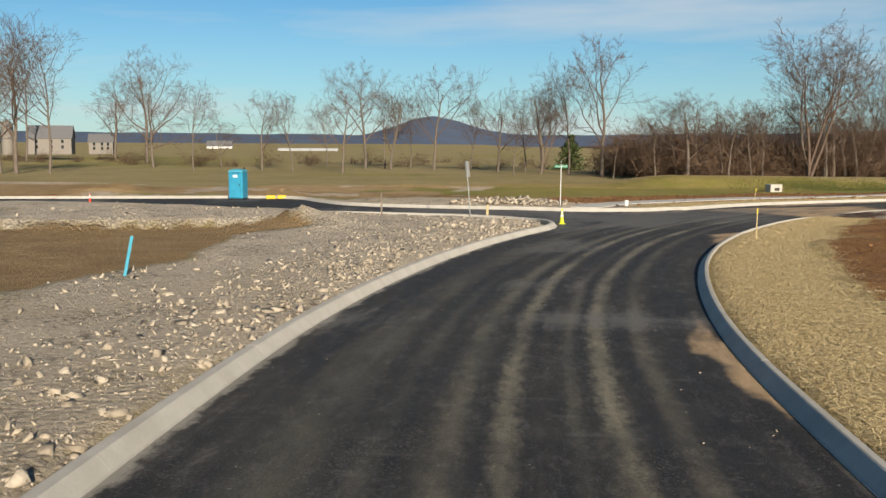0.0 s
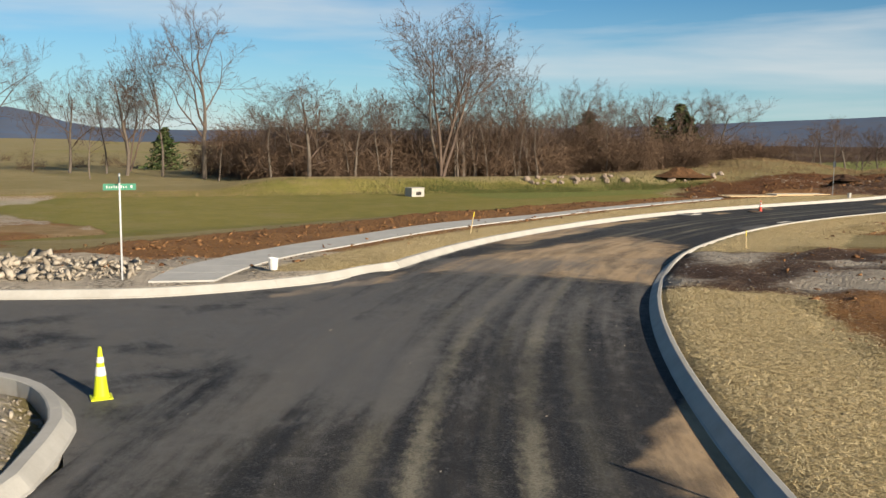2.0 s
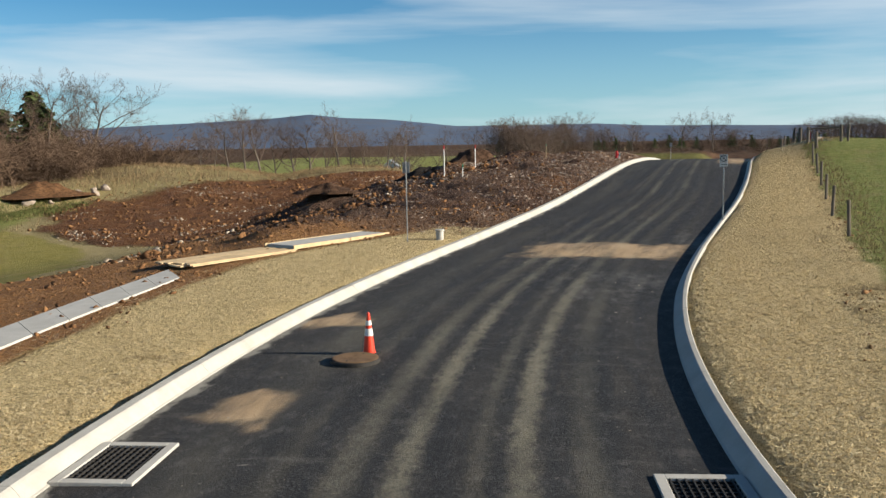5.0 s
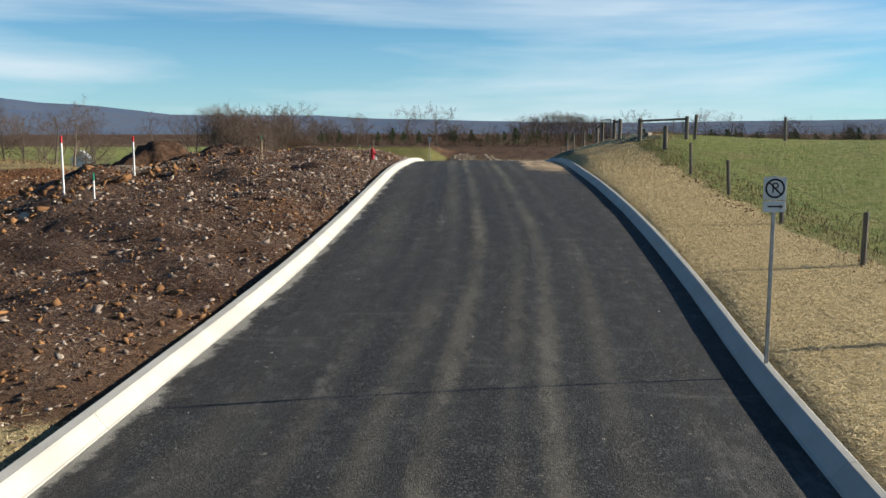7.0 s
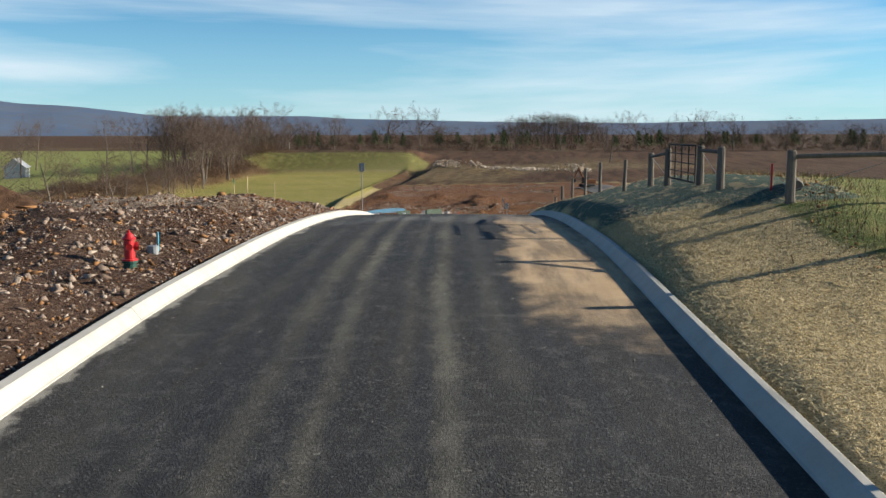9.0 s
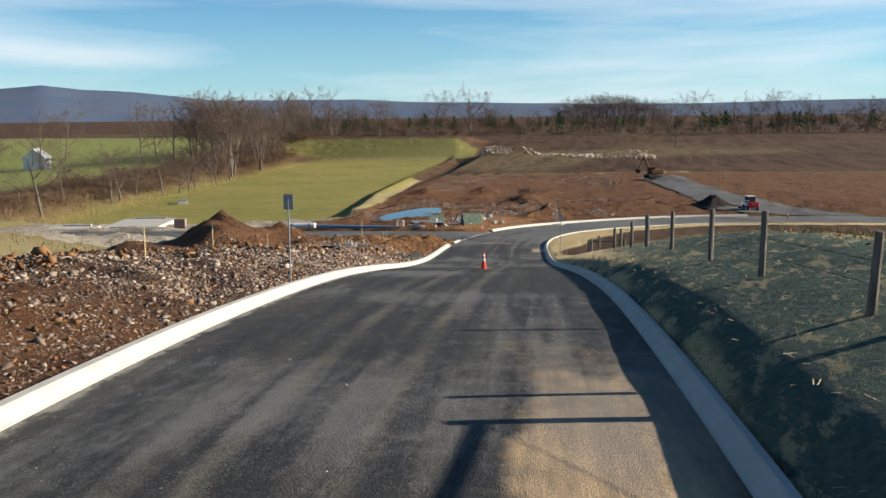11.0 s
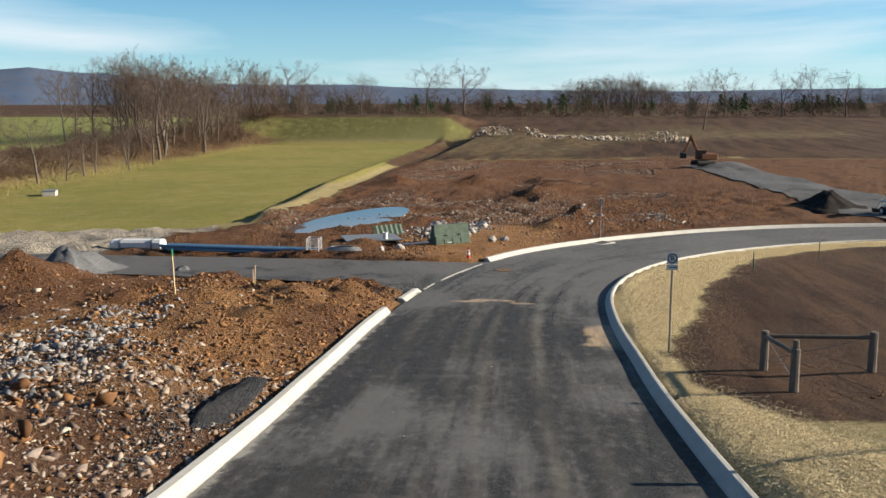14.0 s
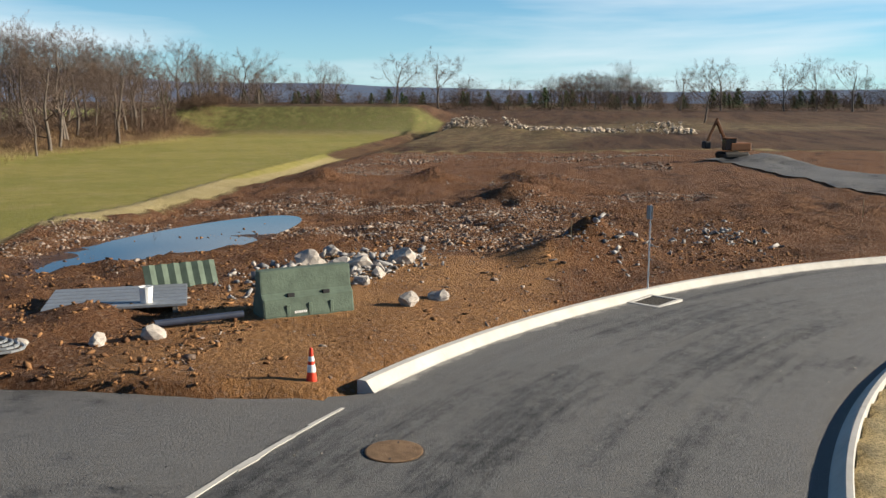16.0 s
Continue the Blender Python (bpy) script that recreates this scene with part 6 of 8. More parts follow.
def blades(name, label, spots, rng, length, width, lift, material, upright=False):
    n = len(spots)
    z0 = surface_z(spots[:, 0], spots[:, 1])
    a = rng.uniform(0, 2 * np.pi, n)
    ln = rng.uniform(*length, n) / 2
    wd = rng.uniform(*width, n) / 2
    di = np.column_stack([np.cos(a), np.sin(a), np.zeros(n)])
    no = np.column_stack([-np.sin(a), np.cos(a), np.zeros(n)])
    if not upright:
        r = rng.uniform(-0.4, 0.4, n)
        no = no * np.cos(r)[:, None] + np.array([0, 0, 1.0]) * np.sin(r)[:, None]
    c = np.column_stack([spots, z0 + 0.02])
    if upright:
        tip = np.column_stack([rng.normal(0, .3, n), rng.normal(0, .3, n), np.ones(n)]) * (2 * ln)[:, None]
        V = np.stack([c - no * wd[:, None], c + no * wd[:, None], c + tip + no * 0.002, c + tip - no * 0.002], 1)
    else:
        up = np.column_stack([np.zeros(n), np.zeros(n), rng.uniform(*lift, n)])
        dn = np.column_stack([np.zeros(n), np.zeros(n), rng.uniform(-0.02, 0.03, n)])
        V = np.stack([c - di * ln[:, None] - no * wd[:, None] + dn, c - di * ln[:, None] + no * wd[:, None] + dn,
                      c + di * ln[:, None] + no * wd[:, None] + up, c + di * ln[:, None] - no * wd[:, None] + up], 1)
    F = np.arange(n * 4).reshape(n, 4)
    return tagged(new(name, mesh_np(name, V.reshape(-1, 3), F, material)), label, "straw" if not upright else "grass", kind="stuff")


m = Mat("straw_stalks", 0.7, 0.25)
m.colour(m.mix(m.island(), (0.42, 0.315, 0.155), (0.78, 0.64, 0.385)))
M_STALK = m.m
for k, (bounds, n) in enumerate((((4, 30, 8, 62), 90000), ((12, 80, 60, 98), 90000), ((44, 126, 70, 90), 160000), ((150, 246, 56, 96), 90000))):
    p = sample(rs, n, bounds, zone_weight("straw", lambda x, y, d: np.exp(-np.clip(np.abs(d) - 6, 0, None) / 6)))
    blades("straw", "loose straw mulch strewn over the verge", p, rs, (0.05, 0.16), (0.004, 0.009), (0.0, 0.045), M_STALK)
p = sample(rs, 3000, (120, 186, 78, 92), zone_weight("mat"))
blades("straw", "loose straw showing through the erosion mat", p, rs, (0.06, 0.2), (0.006, 0.012), (0.0, 0.05), M_STALK)
m = Mat("pasture_grass", 0.8, 0.2)
m.colour(m.mix(m.island(), (0.13, 0.165, 0.04), (0.30, 0.27, 0.09)))
M_BLADE = m.m
p = sample(rs, 26000, (72, 150, 50, 82), zone_weight("pasture", lambda x, y, d: np.exp(-np.clip(-d - 10, 0, None) / 14)))
blades("grass", "short green pasture grass behind the fence", p, rs, (0.03, 0.07), (0.012, 0.028), (0, 0), M_BLADE, True)
m = Mat("dry_weeds", 0.85, 0.15)
m.colour(m.mix(m.island(), (0.14, 0.09, 0.05), (0.32, 0.23, 0.12)))
M_WEED = m.m
p = sample(rs, 8000, (60, 190, 74, 90), lambda x, y: (lambda d: np.exp(-((d + np.interp(x, [60, 100, 118, 124, 184], [11.4, 9.6, 9.2, 11.4, 10.6])) / 0.8) ** 2) * np.where((x > 74), 1, .3))(along(x, y)[1]))
blades("weeds", "dry brown weeds along the fence", p, rs, (0.06, 0.22), (0.012, 0.025), (0, 0), M_WEED, True)
p = sample(rs, 9000, (-10, 130, 156, 176), zone_weight("lawn", lambda x, y, d: 1.0 * (y > 158)))
blades("grass", "rough dry grass on the basin bank", p, rs, (0.10, 0.3), (0.02, 0.06), (0, 0), M_WEED, True)
m = Mat("bank_weeds", 0.85, 0.15)
m.colour(m.mix(m.island(), (0.055, 0.075, 0.022), (0.15, 0.145, 0.05)))
p = sample(rs, 22000, (50, 118, 155, 167), lambda x, y: np.exp(-((y - 161.0) / 3.0) ** 2) * (0.25 + 0.75 * smooth(vnoise(x, y, 5, 83), -0.25, 0.25)) * smooth(x, 50, 66))
blades("weeds", "dark green weeds over the slope of the basin", p, rs, (0.15, 0.45), (0.03, 0.09), (0, 0), m.m, True)
p = sample(rs, 30000, (232, 440, 120, 196), lambda x, y: np.exp(-((y - (174 + (x - 262) * 0.12)) / 5) ** 2))
blades("weeds", "tall dry grass along the edge of the basin", p, rs, (0.25, 0.7), (0.02, 0.05), (0, 0), M_WEED, True)

p = sample(rs, 26000, (96, 205, 120, 215), lambda x, y: np.exp(-((x - 152) / 36) ** 2 - ((y - 170) / 34) ** 2) * (grid_at(ZN["dirt"], x, y) < 0.4) * (0.3 + 0.7 * smooth(vnoise(x, y, 6, 79), -0.2, 0.3)))
blades("weeds", "rough brown grass over the rise", p, rs, (0.2, 0.6), (0.03, 0.07), (0, 0), M_WEED, True)

# water in the low place
vs = [(239.3 + 11 * math.cos(a), 113.0 - 0.16 * 11 * math.cos(a) + 3.3 * math.sin(a)) for a in np.linspace(0, 2 * math.pi, 48, endpoint=False)]
WATER_Z = -7.33
m = Mat("puddle_water", 0.04, 0.5)
m.colour((0.06, 0.045, 0.035))
m.bump(m.noise(3, 3), 0.004, 0.3)
water = new("puddle", mesh_from("puddle", [(a, b, WATER_Z) for a, b in vs], [tuple(range(48))], m.m))
tagged(water, "shallow muddy puddle that mirrors the sky", "puddle", kind="structure")


# ---- things ----
rq = random.Random(9)


def traffic_cone(x, y, h, body, label, z=None, collars=2, base=M_BLACK, turn=0.0):
    c = thing("traffic_cone", x, y, float(on_road(np.array([x]), np.array([y]))[0]) if z is None else z, turn, label, "cone", "traffic cones")
    bm = B()
    box(bm, 0.36 * h / .9, 0.36 * h / .9, 0.035, (0, 0, 0), 0.01)
    part("base", bm, base, c)
    r0, r1 = 0.13 * h / .9, 0.028

    def rad(f):
        return r0 + (r1 - r0) * f
    bm = B()
    lathe(bm, [(r0 * 1.15, 0.035), (rad(0.02), 0.06), (rad(0.97), h * 0.97), (r1 * 0.8, h)], 20)
    part("body", bm, body, c)
    for a, b in ((0.42, 0.60), (0.68, 0.80))[:collars]:
        bm = B()
        lathe(bm, [(rad(a) + .001, 0.04 + (h - .04) * a), (rad(a) + .006, 0.05 + (h - .04) * a), (rad(b) + .006, 0.03 + (h - .04) * b), (rad(b) + .001, 0.04 + (h - .04) * b)], 20)
        part("collar", bm, M_WHITE, c, "white reflective collar")
    return c


traffic_cone(7.5, 52.6, 0.90, M_YELLOW, "tall fluorescent yellow traffic cone with white bands on the asphalt", collars=2, base=M_YELLOW)
for x, y, lab in ((57.2, 86.55, "orange traffic cone with white bands beside a manhole"), (161.9, 92.75, "orange traffic cone with white bands on a manhole"), (217.0, 99.75, "orange traffic cone with white bands at the asphalt's edge")):
    traffic_cone(x, y, 0.88, M_ORANGE, lab)
traffic_cone(-28.5, 76.5, 0.75, M_ORANGE, "small orange traffic cone on the side street", float(street_z(-28.5, 76)) + 0.0)
traffic_cone(244.8, 62.0, 0.75, M_ORANGE, "small orange traffic cone far along the road")


def lath(x, y, h, label, tip=None, lean=(0, 0), w=0.045, d=0.02, z=None, wood=M_LATH, turn=0.0):
    s = thing("stake", x, y, float(surface_z(x, y)) if z is None else z, turn, label, "stake", "survey stakes", lean=lean)
    bm = B()
    box(bm, w, d, h + 0.2, (0, 0, -0.2), 0.003)
    for v in bm.verts:          # pointed top
        if v.co.z > h - 0.02 and abs(v.co.x) > w * 0.3:
            v.co.z -= 0.03
    part("lath", bm, wood, s)
    if tip is not None:
        bm = B()
        box(bm, w + 0.006, d + 0.006, 0.26, (0, 0, h - 0.28), 0.003)
        part("painted_tip", bm, tip, s, "painted tip")
    return s


lath(14.7, 41.9, 1.42, "wooden survey stake with yellow paint in the straw", M_YELLOWPAINT)
lath(26.95, 76.2, 1.15, "wooden survey stake with yellow tip in the straw", M_YELLOWPAINT, (4, 8))
lath(35.8, 66.4, 0.85, "short wooden survey stake with yellow tip", M_YELLOWPAINT, (6, -10))
lath(3.5, 57.0, 1.15, "broad pale wooden stake in the rubble", None, (0, 2), 0.14, 0.05)
lath(-2.8, 53.5, 1.35, "weathered brown wooden stake", None, (0, 0), 0.10, 0.06, None, M_POST)
lath(-8.9, 28.6, 1.25, "leaning bright blue painted stake at the dug ground", None, (0, 12), 0.09, 0.03, None, M_PALEBLUE)
lath(113.3, 101.0, 1.25, "wooden stake with a green tip in the stones", M_GREENPAINT)
lath(139.2, 101.4, 1.0, "wooden stake with a green tip in the stones", M_GREENPAINT)
lath(135.5, 99.5, 0.9, "plain wooden stake in the stones")
lath(147.0, 101.8, 1.2, "plain wooden stake in the stones")
lath(198.0, 108.3, 1.75, "tall wooden stake with a green tip on the soil", M_GREENPAINT, (0, -3), 0.07, 0.04)
lath(173.8, 102.5, 0.95, "white survey stake in broken stones", None, (0, -6), 0.04, 0.03, None, M_WHITE)
lath(173.4, 107.8, 1.2, "leaning plain wooden stake", None, (0, -10))
lath(179.3, 114.2, 1.9, "tall wooden stake with a green tip on the soil", M_GREENPAINT, (0, 0), 0.07, 0.04)
lath(205.3, 108.1, 0.85, "short plain wooden stake")
lath(203.7, 107.4, 0.9, "short plain wooden stake", None, (3, 2), 0.06)
lath(198.3, 104.6, 0.5, "short thin wooden stake")
lath(236.2, 94.7, 1.0, "plain wooden stake on the churned soil", None, (0, 2), 0.07, 0.04)
lath(256, 77.5, 1.1, "plain wooden stake on the churned soil")
lath(99.8, 104.3, 2.45, "tall red and white marker post", M_RED, (0, 0), 0.07, 0.05, None, M_WHITE)
lath(105.4, 104.2, 1.8, "red and white marker post", M_RED, (0, 0), 0.07, 0.05, None, M_WHITE)
lath(97.6, 101.9, 1.0, "short stake with a green tip", M_GREENPAINT, (0, 0), .06, .04, None, M_WHITE)
lath(222, 79.5, 1.6, "wooden stake in the brown field", None, (0, 0), 0.07, 0.04)
lath(217.5, 84.0, 1.0, "green stake in the brown field", None, (0, 0), 0.06, 0.04, None, M_GREENPAINT)
lath(123.2, 80.8, 0.75, "red marker stake beside a log on the grass", None, (0, 0), 0.06, 0.05, None, M_RED)


def sign_post(x, y, h, label, turn=0.0, lean=(0, 0), category="sign", z=None, metal=M_STEEL):
    s = thing("sign", x, y, float(surface_z(x, y)) if z is None else z, turn, label, category, lean=lean)
    bm = B()
    box(bm, 0.055, 0.035, h + 0.3, (0, 0, -0.3), 0.004)
    part("post", bm, metal, s)
    return s


def bars(parent, rows, y, material, name="writing"):
    """Plain bars for writing that cannot be read: (x, z, width, height)."""
    bm = B()
    for x, z, w, h in rows:
        box(bm, w, 0.003, h, (x, y, z))
    return part(name, bm, material, parent)


def letter(char, size, at, material, parent, turn=0.0):
    cu = bpy.data.curves.new("letter", "FONT")
    cu.body, cu.size, cu.align_x, cu.align_y, cu.extrude = char, size, "CENTER", "CENTER", 0.002
    tmp = bpy.data.objects.new("letter", cu)
    scene.collection.objects.link(tmp)
    bpy.context.view_layer.update()
    me_ = bpy.data.meshes.new_from_object(tmp)
    bpy.data.objects.remove(tmp)
    me_.materials.clear()
    me_.materials.append(material)
    o = new("letter", me_)
    o.parent = parent
    o.matrix_local = pose(*at, 90, 0, turn)
    return o


def parking_sign(x, y, h, turn):
    s = sign_post(x, y, h, "white no-parking sign with a red ring on a steel post", turn=turn)
    bm = B()
    box(bm, 0.34, 0.006, 0.34, (0, -0.022, h - 0.36), 0.002)
    plate = part("plate", bm, M_WHITE, s)
    bm = B()
    box(bm, 0.34, 0.006, 0.17, (0, -0.022, h - 0.55), 0.002)
    low = part("lower_plate", bm, M_WHITE, s)
    bm = B()
    for i in range(28):
        a, b = 2 * math.pi * i / 28, 2 * math.pi * (i + 1) / 28
        q = [bm.verts.new((r * math.cos(t), -0.0275, h - 0.19 + r * math.sin(t))) for r, t in ((0.12, a), (0.12, b), (0.15, b), (0.15, a))]
        bm.faces.new(q)
    part("ring", bm, M_BLACK, plate)
    letter("P", 0.22, (0, -0.028, h - 0.19), M_BLACK, plate)
    bm = B()
    box(bm, 0.24, 0.002, 0.024, (0, -0.029, h - 0.202), 0, Matrix.Rotation(0, 3, "Y"))
    bmesh.ops.rotate(bm, cent=(0, -0.029, h - 0.19), matrix=Matrix.Rotation(radians(45), 3, "Y"), verts=bm.verts)
    part("slash", bm, M_BLACK, plate)
    bm = B()
    box(bm, 0.2, 0.002, 0.025, (0, -0.027, h - 0.478))
    cone(bm, 0.04, 0.0, 0.05, (0.09, -0.027, h - 0.465), 3, Matrix.Rotation(radians(90), 3, "Y"))
    part("arrow", bm, M_BLACK, low)
    return s


parking_sign(195.2, 90.4, 3.15, -92)
parking_sign(82.2, 82.7, 3.15, -84)
# a sign seen from its edge
s = sign_post(2.5, 57.2, 3.7, "leaning sign post with a pale blue-white plate", lean=(0, -5), turn=20)
bm = B()
box(bm, 0.012, 0.62, 0.95, (0.03, 0, 2.75), 0.003)
part("plate", bm, M_WHITE, s)
s = sign_post(73.6, 94.0, 3.3, "thin steel sign post with a narrow plate", turn=10)
bm = B()
box(bm, 0.01, 0.3, 0.45, (0.02, 0, 2.8), 0.002)
part("plate", bm, M_GREYMETAL, s)
s = sign_post(230.3, 92.15, 3.1, "white sign post with a small plate at the kerb", turn=0, metal=M_WHITE)
bm = B()
box(bm, 0.06, 0.045, 2.55, (0, 0, 0), 0.004)
part("sleeve", bm, M_WHITE, s)
for dx_ in (-0.11, 0.11):
    bm = B()
    box(bm, 0.20, 0.01, 0.45, (0.03 , dx_ * 0, 2.62), 0.002)
    bmesh.ops.rotate(bm, cent=(0, 0, 0), matrix=Matrix.Rotation(radians(90 + 18 * (1 if dx_ > 0 else -1)), 3, "Z"), verts=bm.verts)
    part("plate", bm, M_GREYMETAL, s)
s = sign_post(146, 96.6, 2.7, "thin steel sign post at the kerb", turn=0)
bm = B()
box(bm, 0.01, 0.3, 0.45, (0.02, 0, 2.4), 0.002)
part("plate", bm, M_GREYMETAL, s)
# street name sign
s = sign_post(9.15, 64.95, 3.2, "street name sign with green blades on a thin pole")
for turn, zz, w in ((0, 2.72, 0.95), (82, 2.95, 0.75)):
    bm = B()
    box(bm, w, 0.008, 0.2, (0, 0, zz), 0.002)
    bmesh.ops.rotate(bm, cent=(0, 0, 0), matrix=Matrix.Rotation(radians(turn + 4), 3, "Z"), verts=bm.verts)
    blade = part("blade", bm, M_GREENPAINT, s, "green name blade")
    if turn == 0:
        bm = B()
        for k in range(9):
            box(bm, 0.022, 0.003, 0.06 if k % 3 else 0.08, (-0.36 + k * 0.068, -0.007, zz + 0.065))
        box(bm, 0.05, 0.003, 0.07, (0.34, -0.007, zz + 0.07))
        bmesh.ops.rotate(bm, cent=(0, 0, 0), matrix=Matrix.Rotation(radians(4), 3, "Z"), verts=bm.verts)
        part("writing", bm, M_WHITE, blade)
bm = B()
cone(bm, 0.035, 0.03, 0.05, (0, 0, 3.17), 10)
part("cap", bm, M_STEEL, s)


def portable_toilet(x, y, z, turn):
    t = thing("portable_toilet", x, y, z, turn, "turquoise plastic portable toilet at the edge of the street", "portable toilet")
    bm = B()
    box(bm, 1.16, 1.16, 0.12, (0, 0, 0), 0.02)
    part("skid", bm, M_BLACK, t)
    bm = B()
    box(bm, 1.10, 1.10, 1.95, (0, 0, 0.12), 0.05)
    body = part("body", bm, M_BLUE, t)
    for sx in (-0.35, 0.0, 0.35):
        bm = B()
        box(bm, 0.18, 0.03, 1.5, (sx, 0.56, 0.3), 0.01)
        part("rib", bm, M_BLUE, body)
    bm = B()
    lathe(bm, [(0.80, 2.07), (0.78, 2.14), (0.62, 2.24), (0.3, 2.30)], 4)
    bmesh.ops.rotate(bm, cent=(0, 0, 0), matrix=Matrix.Rotation(radians(45), 3, "Z"), verts=bm.verts)
    part("roof", bm, M_PALEBLUE, t)
    bm = B()
    box(bm, 0.78, 0.035, 1.8, (0, -0.565, 0.18), 0.02)
    door = part("door", bm, M_BLUE, t)
    bm = B()
    box(bm, 0.05, 0.05, 0.16, (0.3, -0.59, 1.05), 0.01)
    part("handle", bm, M_BLACK, door)
    bm = B()
    box(bm, 0.34, 0.01, 0.2, (0, -0.588, 1.68), 0.004)
    part("notice", bm, M_WHITE, door, "white notice without readable writing")
    bm = B()
    box(bm, 0.6, 0.02, 0.025, (0, -0.562, 2.0), 0.004)
    part("vent", bm, M_BLACK, t)
    bm = B()
    cone(bm, 0.05, 0.05, 0.3, (0.35, 0.35, 2.1), 10)
    part("vent_pipe", bm, M_BLACK, t)
    return t


portable_toilet(-16.6, 78.6, float(street_z(-18, 78.9)) + 0.0, -8).scale = (1.15, 1.15, 1.15)
b = thing("barricade", -13.9, 79.0, float(street_z(-15, 79)), 10, "low yellow plastic barricade beside the toilet", "barricade")
for k in range(2):
    bm = B()
    box(bm, 0.8, 0.35, 0.32, (k * 0.95, 0, 0), 0.06)
    part("block", bm, M_YELLOWPAINT, b)

# bucket on the verge
b = thing("bucket", 13.9, 65.3, None, 0, "white plastic bucket beside the sidewalk", "bucket")
bm = B()
lathe(bm, [(0.13, 0.08), (0.165, 0.44), (0.178, 0.44), (0.178, 0.47), (0.16, 0.47), (0.15, 0.42), (0.125, 0.12)], 20)
part("pail", bm, M_WHITE, b)
bm = B()
for i in range(10):
    a0, a1 = math.pi * i / 10, math.pi * (i + 1) / 10
    rod(bm, (0.18 * math.cos(a0), -0.02 - 0.1 * math.sin(a0), 0.44 - 0.06 * math.sin(a0)), (0.18 * math.cos(a1), -0.02 - 0.1 * math.sin(a1), 0.44 - 0.06 * math.sin(a1)), 0.004, 6)
part("handle", bm, M_STEEL, b)


def hydrant(x, y):
    h = thing("fire_hydrant", x, y, float(surface_z(x, y)) - 0.02, 25, "red fire hydrant in stony ground", "hydrant")
    bm = B()
    lathe(bm, [(0.13, -0.2), (0.13, 0.16), (0.17, 0.17), (0.17, 0.21), (0.12, 0.215)], 16)
    part("standpipe", bm, plain("dark_green_iron", (0.02, 0.08, 0.06), 0.5, 0.4), h, "dark green lower pipe")
    bm = B()
    lathe(bm, [(0.17, 0.215), (0.17, 0.245), (0.115, 0.25), (0.11, 0.66), (0.145, 0.67), (0.145, 0.70), (0.12, 0.72), (0.08, 0.79), (0.03, 0.82), (0.03, 0.87), (0.0, 0.875)], 16)
    body = part("barrel", bm, M_RED, h)
    for a, r, l in ((0, 0.075, 0.16), (180, 0.075, 0.16), (270, 0.095, 0.19)):
        bm = B()
        cone(bm, r * 0.85, r * 0.85, l, (0, 0, 0), 12)
        cone(bm, r, r, 0.05, (0, 0, l - 0.05), 8)
        bmesh.ops.rotate(bm, cent=(0, 0, 0), matrix=Matrix.Rotation(radians(a), 3, "Z") @ Matrix.Rotation(radians(90), 3, "Y"), verts=bm.verts)
        bmesh.ops.translate(bm, vec=(0, 0, 0.52), verts=bm.verts)
        part("nozzle", bm, M_RED, body)


hydrant(116.6, 95.8)
b = thing("valve_cover", 118.2, 96.0, float(surface_z(118.2, 96.0)), 0, "small grey valve box with a blue stake", "valve cover")
bm = B()
lathe(bm, [(0.13, -0.1), (0.13, 0.16), (0.10, 0.17)], 12)
part("pipe", bm, M_GREYMETAL, b)
bm = B()
box(bm, 0.04, 0.03, 0.5, (0.3, 0, -.05), 0.003)
part("stake", bm, M_PALEBLUE, b)
b = thing("pipe_stub", 74.6, 93.0, float(surface_z(74.6, 93.0)), 0, "capped pale pipe stub behind the kerb", "pipe")
bm = B()
lathe(bm, [(0.16, -0.1), (0.16, 0.36), (0.19, 0.37), (0.19, 0.44), (0.0, 0.45)], 16)
part("pipe", bm, M_SLAB, b)
b = thing("outlet_structure", 57.7, 152.0, float(surface_z(57.7, 152.0)), 12, "white concrete outlet box in the grass basin", "outlet box")
bm = B()
box(bm, 2.2, 1.7, 1.35, (0, 0, -0.2), 0.04)
part("box", bm, M_KERB, b)
bm = B()
box(bm, 0.9, 0.06, 0.5, (0.1, -0.86, 0.2), 0.01)
part("grate", bm, M_IRON, b)
bm = B()
box(bm, 2.3, 1.8, 0.12, (0, 0, 1.15), 0.03)
part("lid", bm, M_KERB, b)
b = thing("outlet_structure", 270.5, 161.2, -9.0, 25, "pale concrete outlet box in the grass basin", "outlet box")
bm = B()
box(bm, 2.0, 1.6, 0.8, (0, 0, -0.2), 0.04)
part("box", bm, M_KERB, b)
bm = B()
box(bm, 2.1, 1.7, 0.1, (0, 0, 0.6), 0.02)
part("lid", bm, M_GREYMETAL, b)


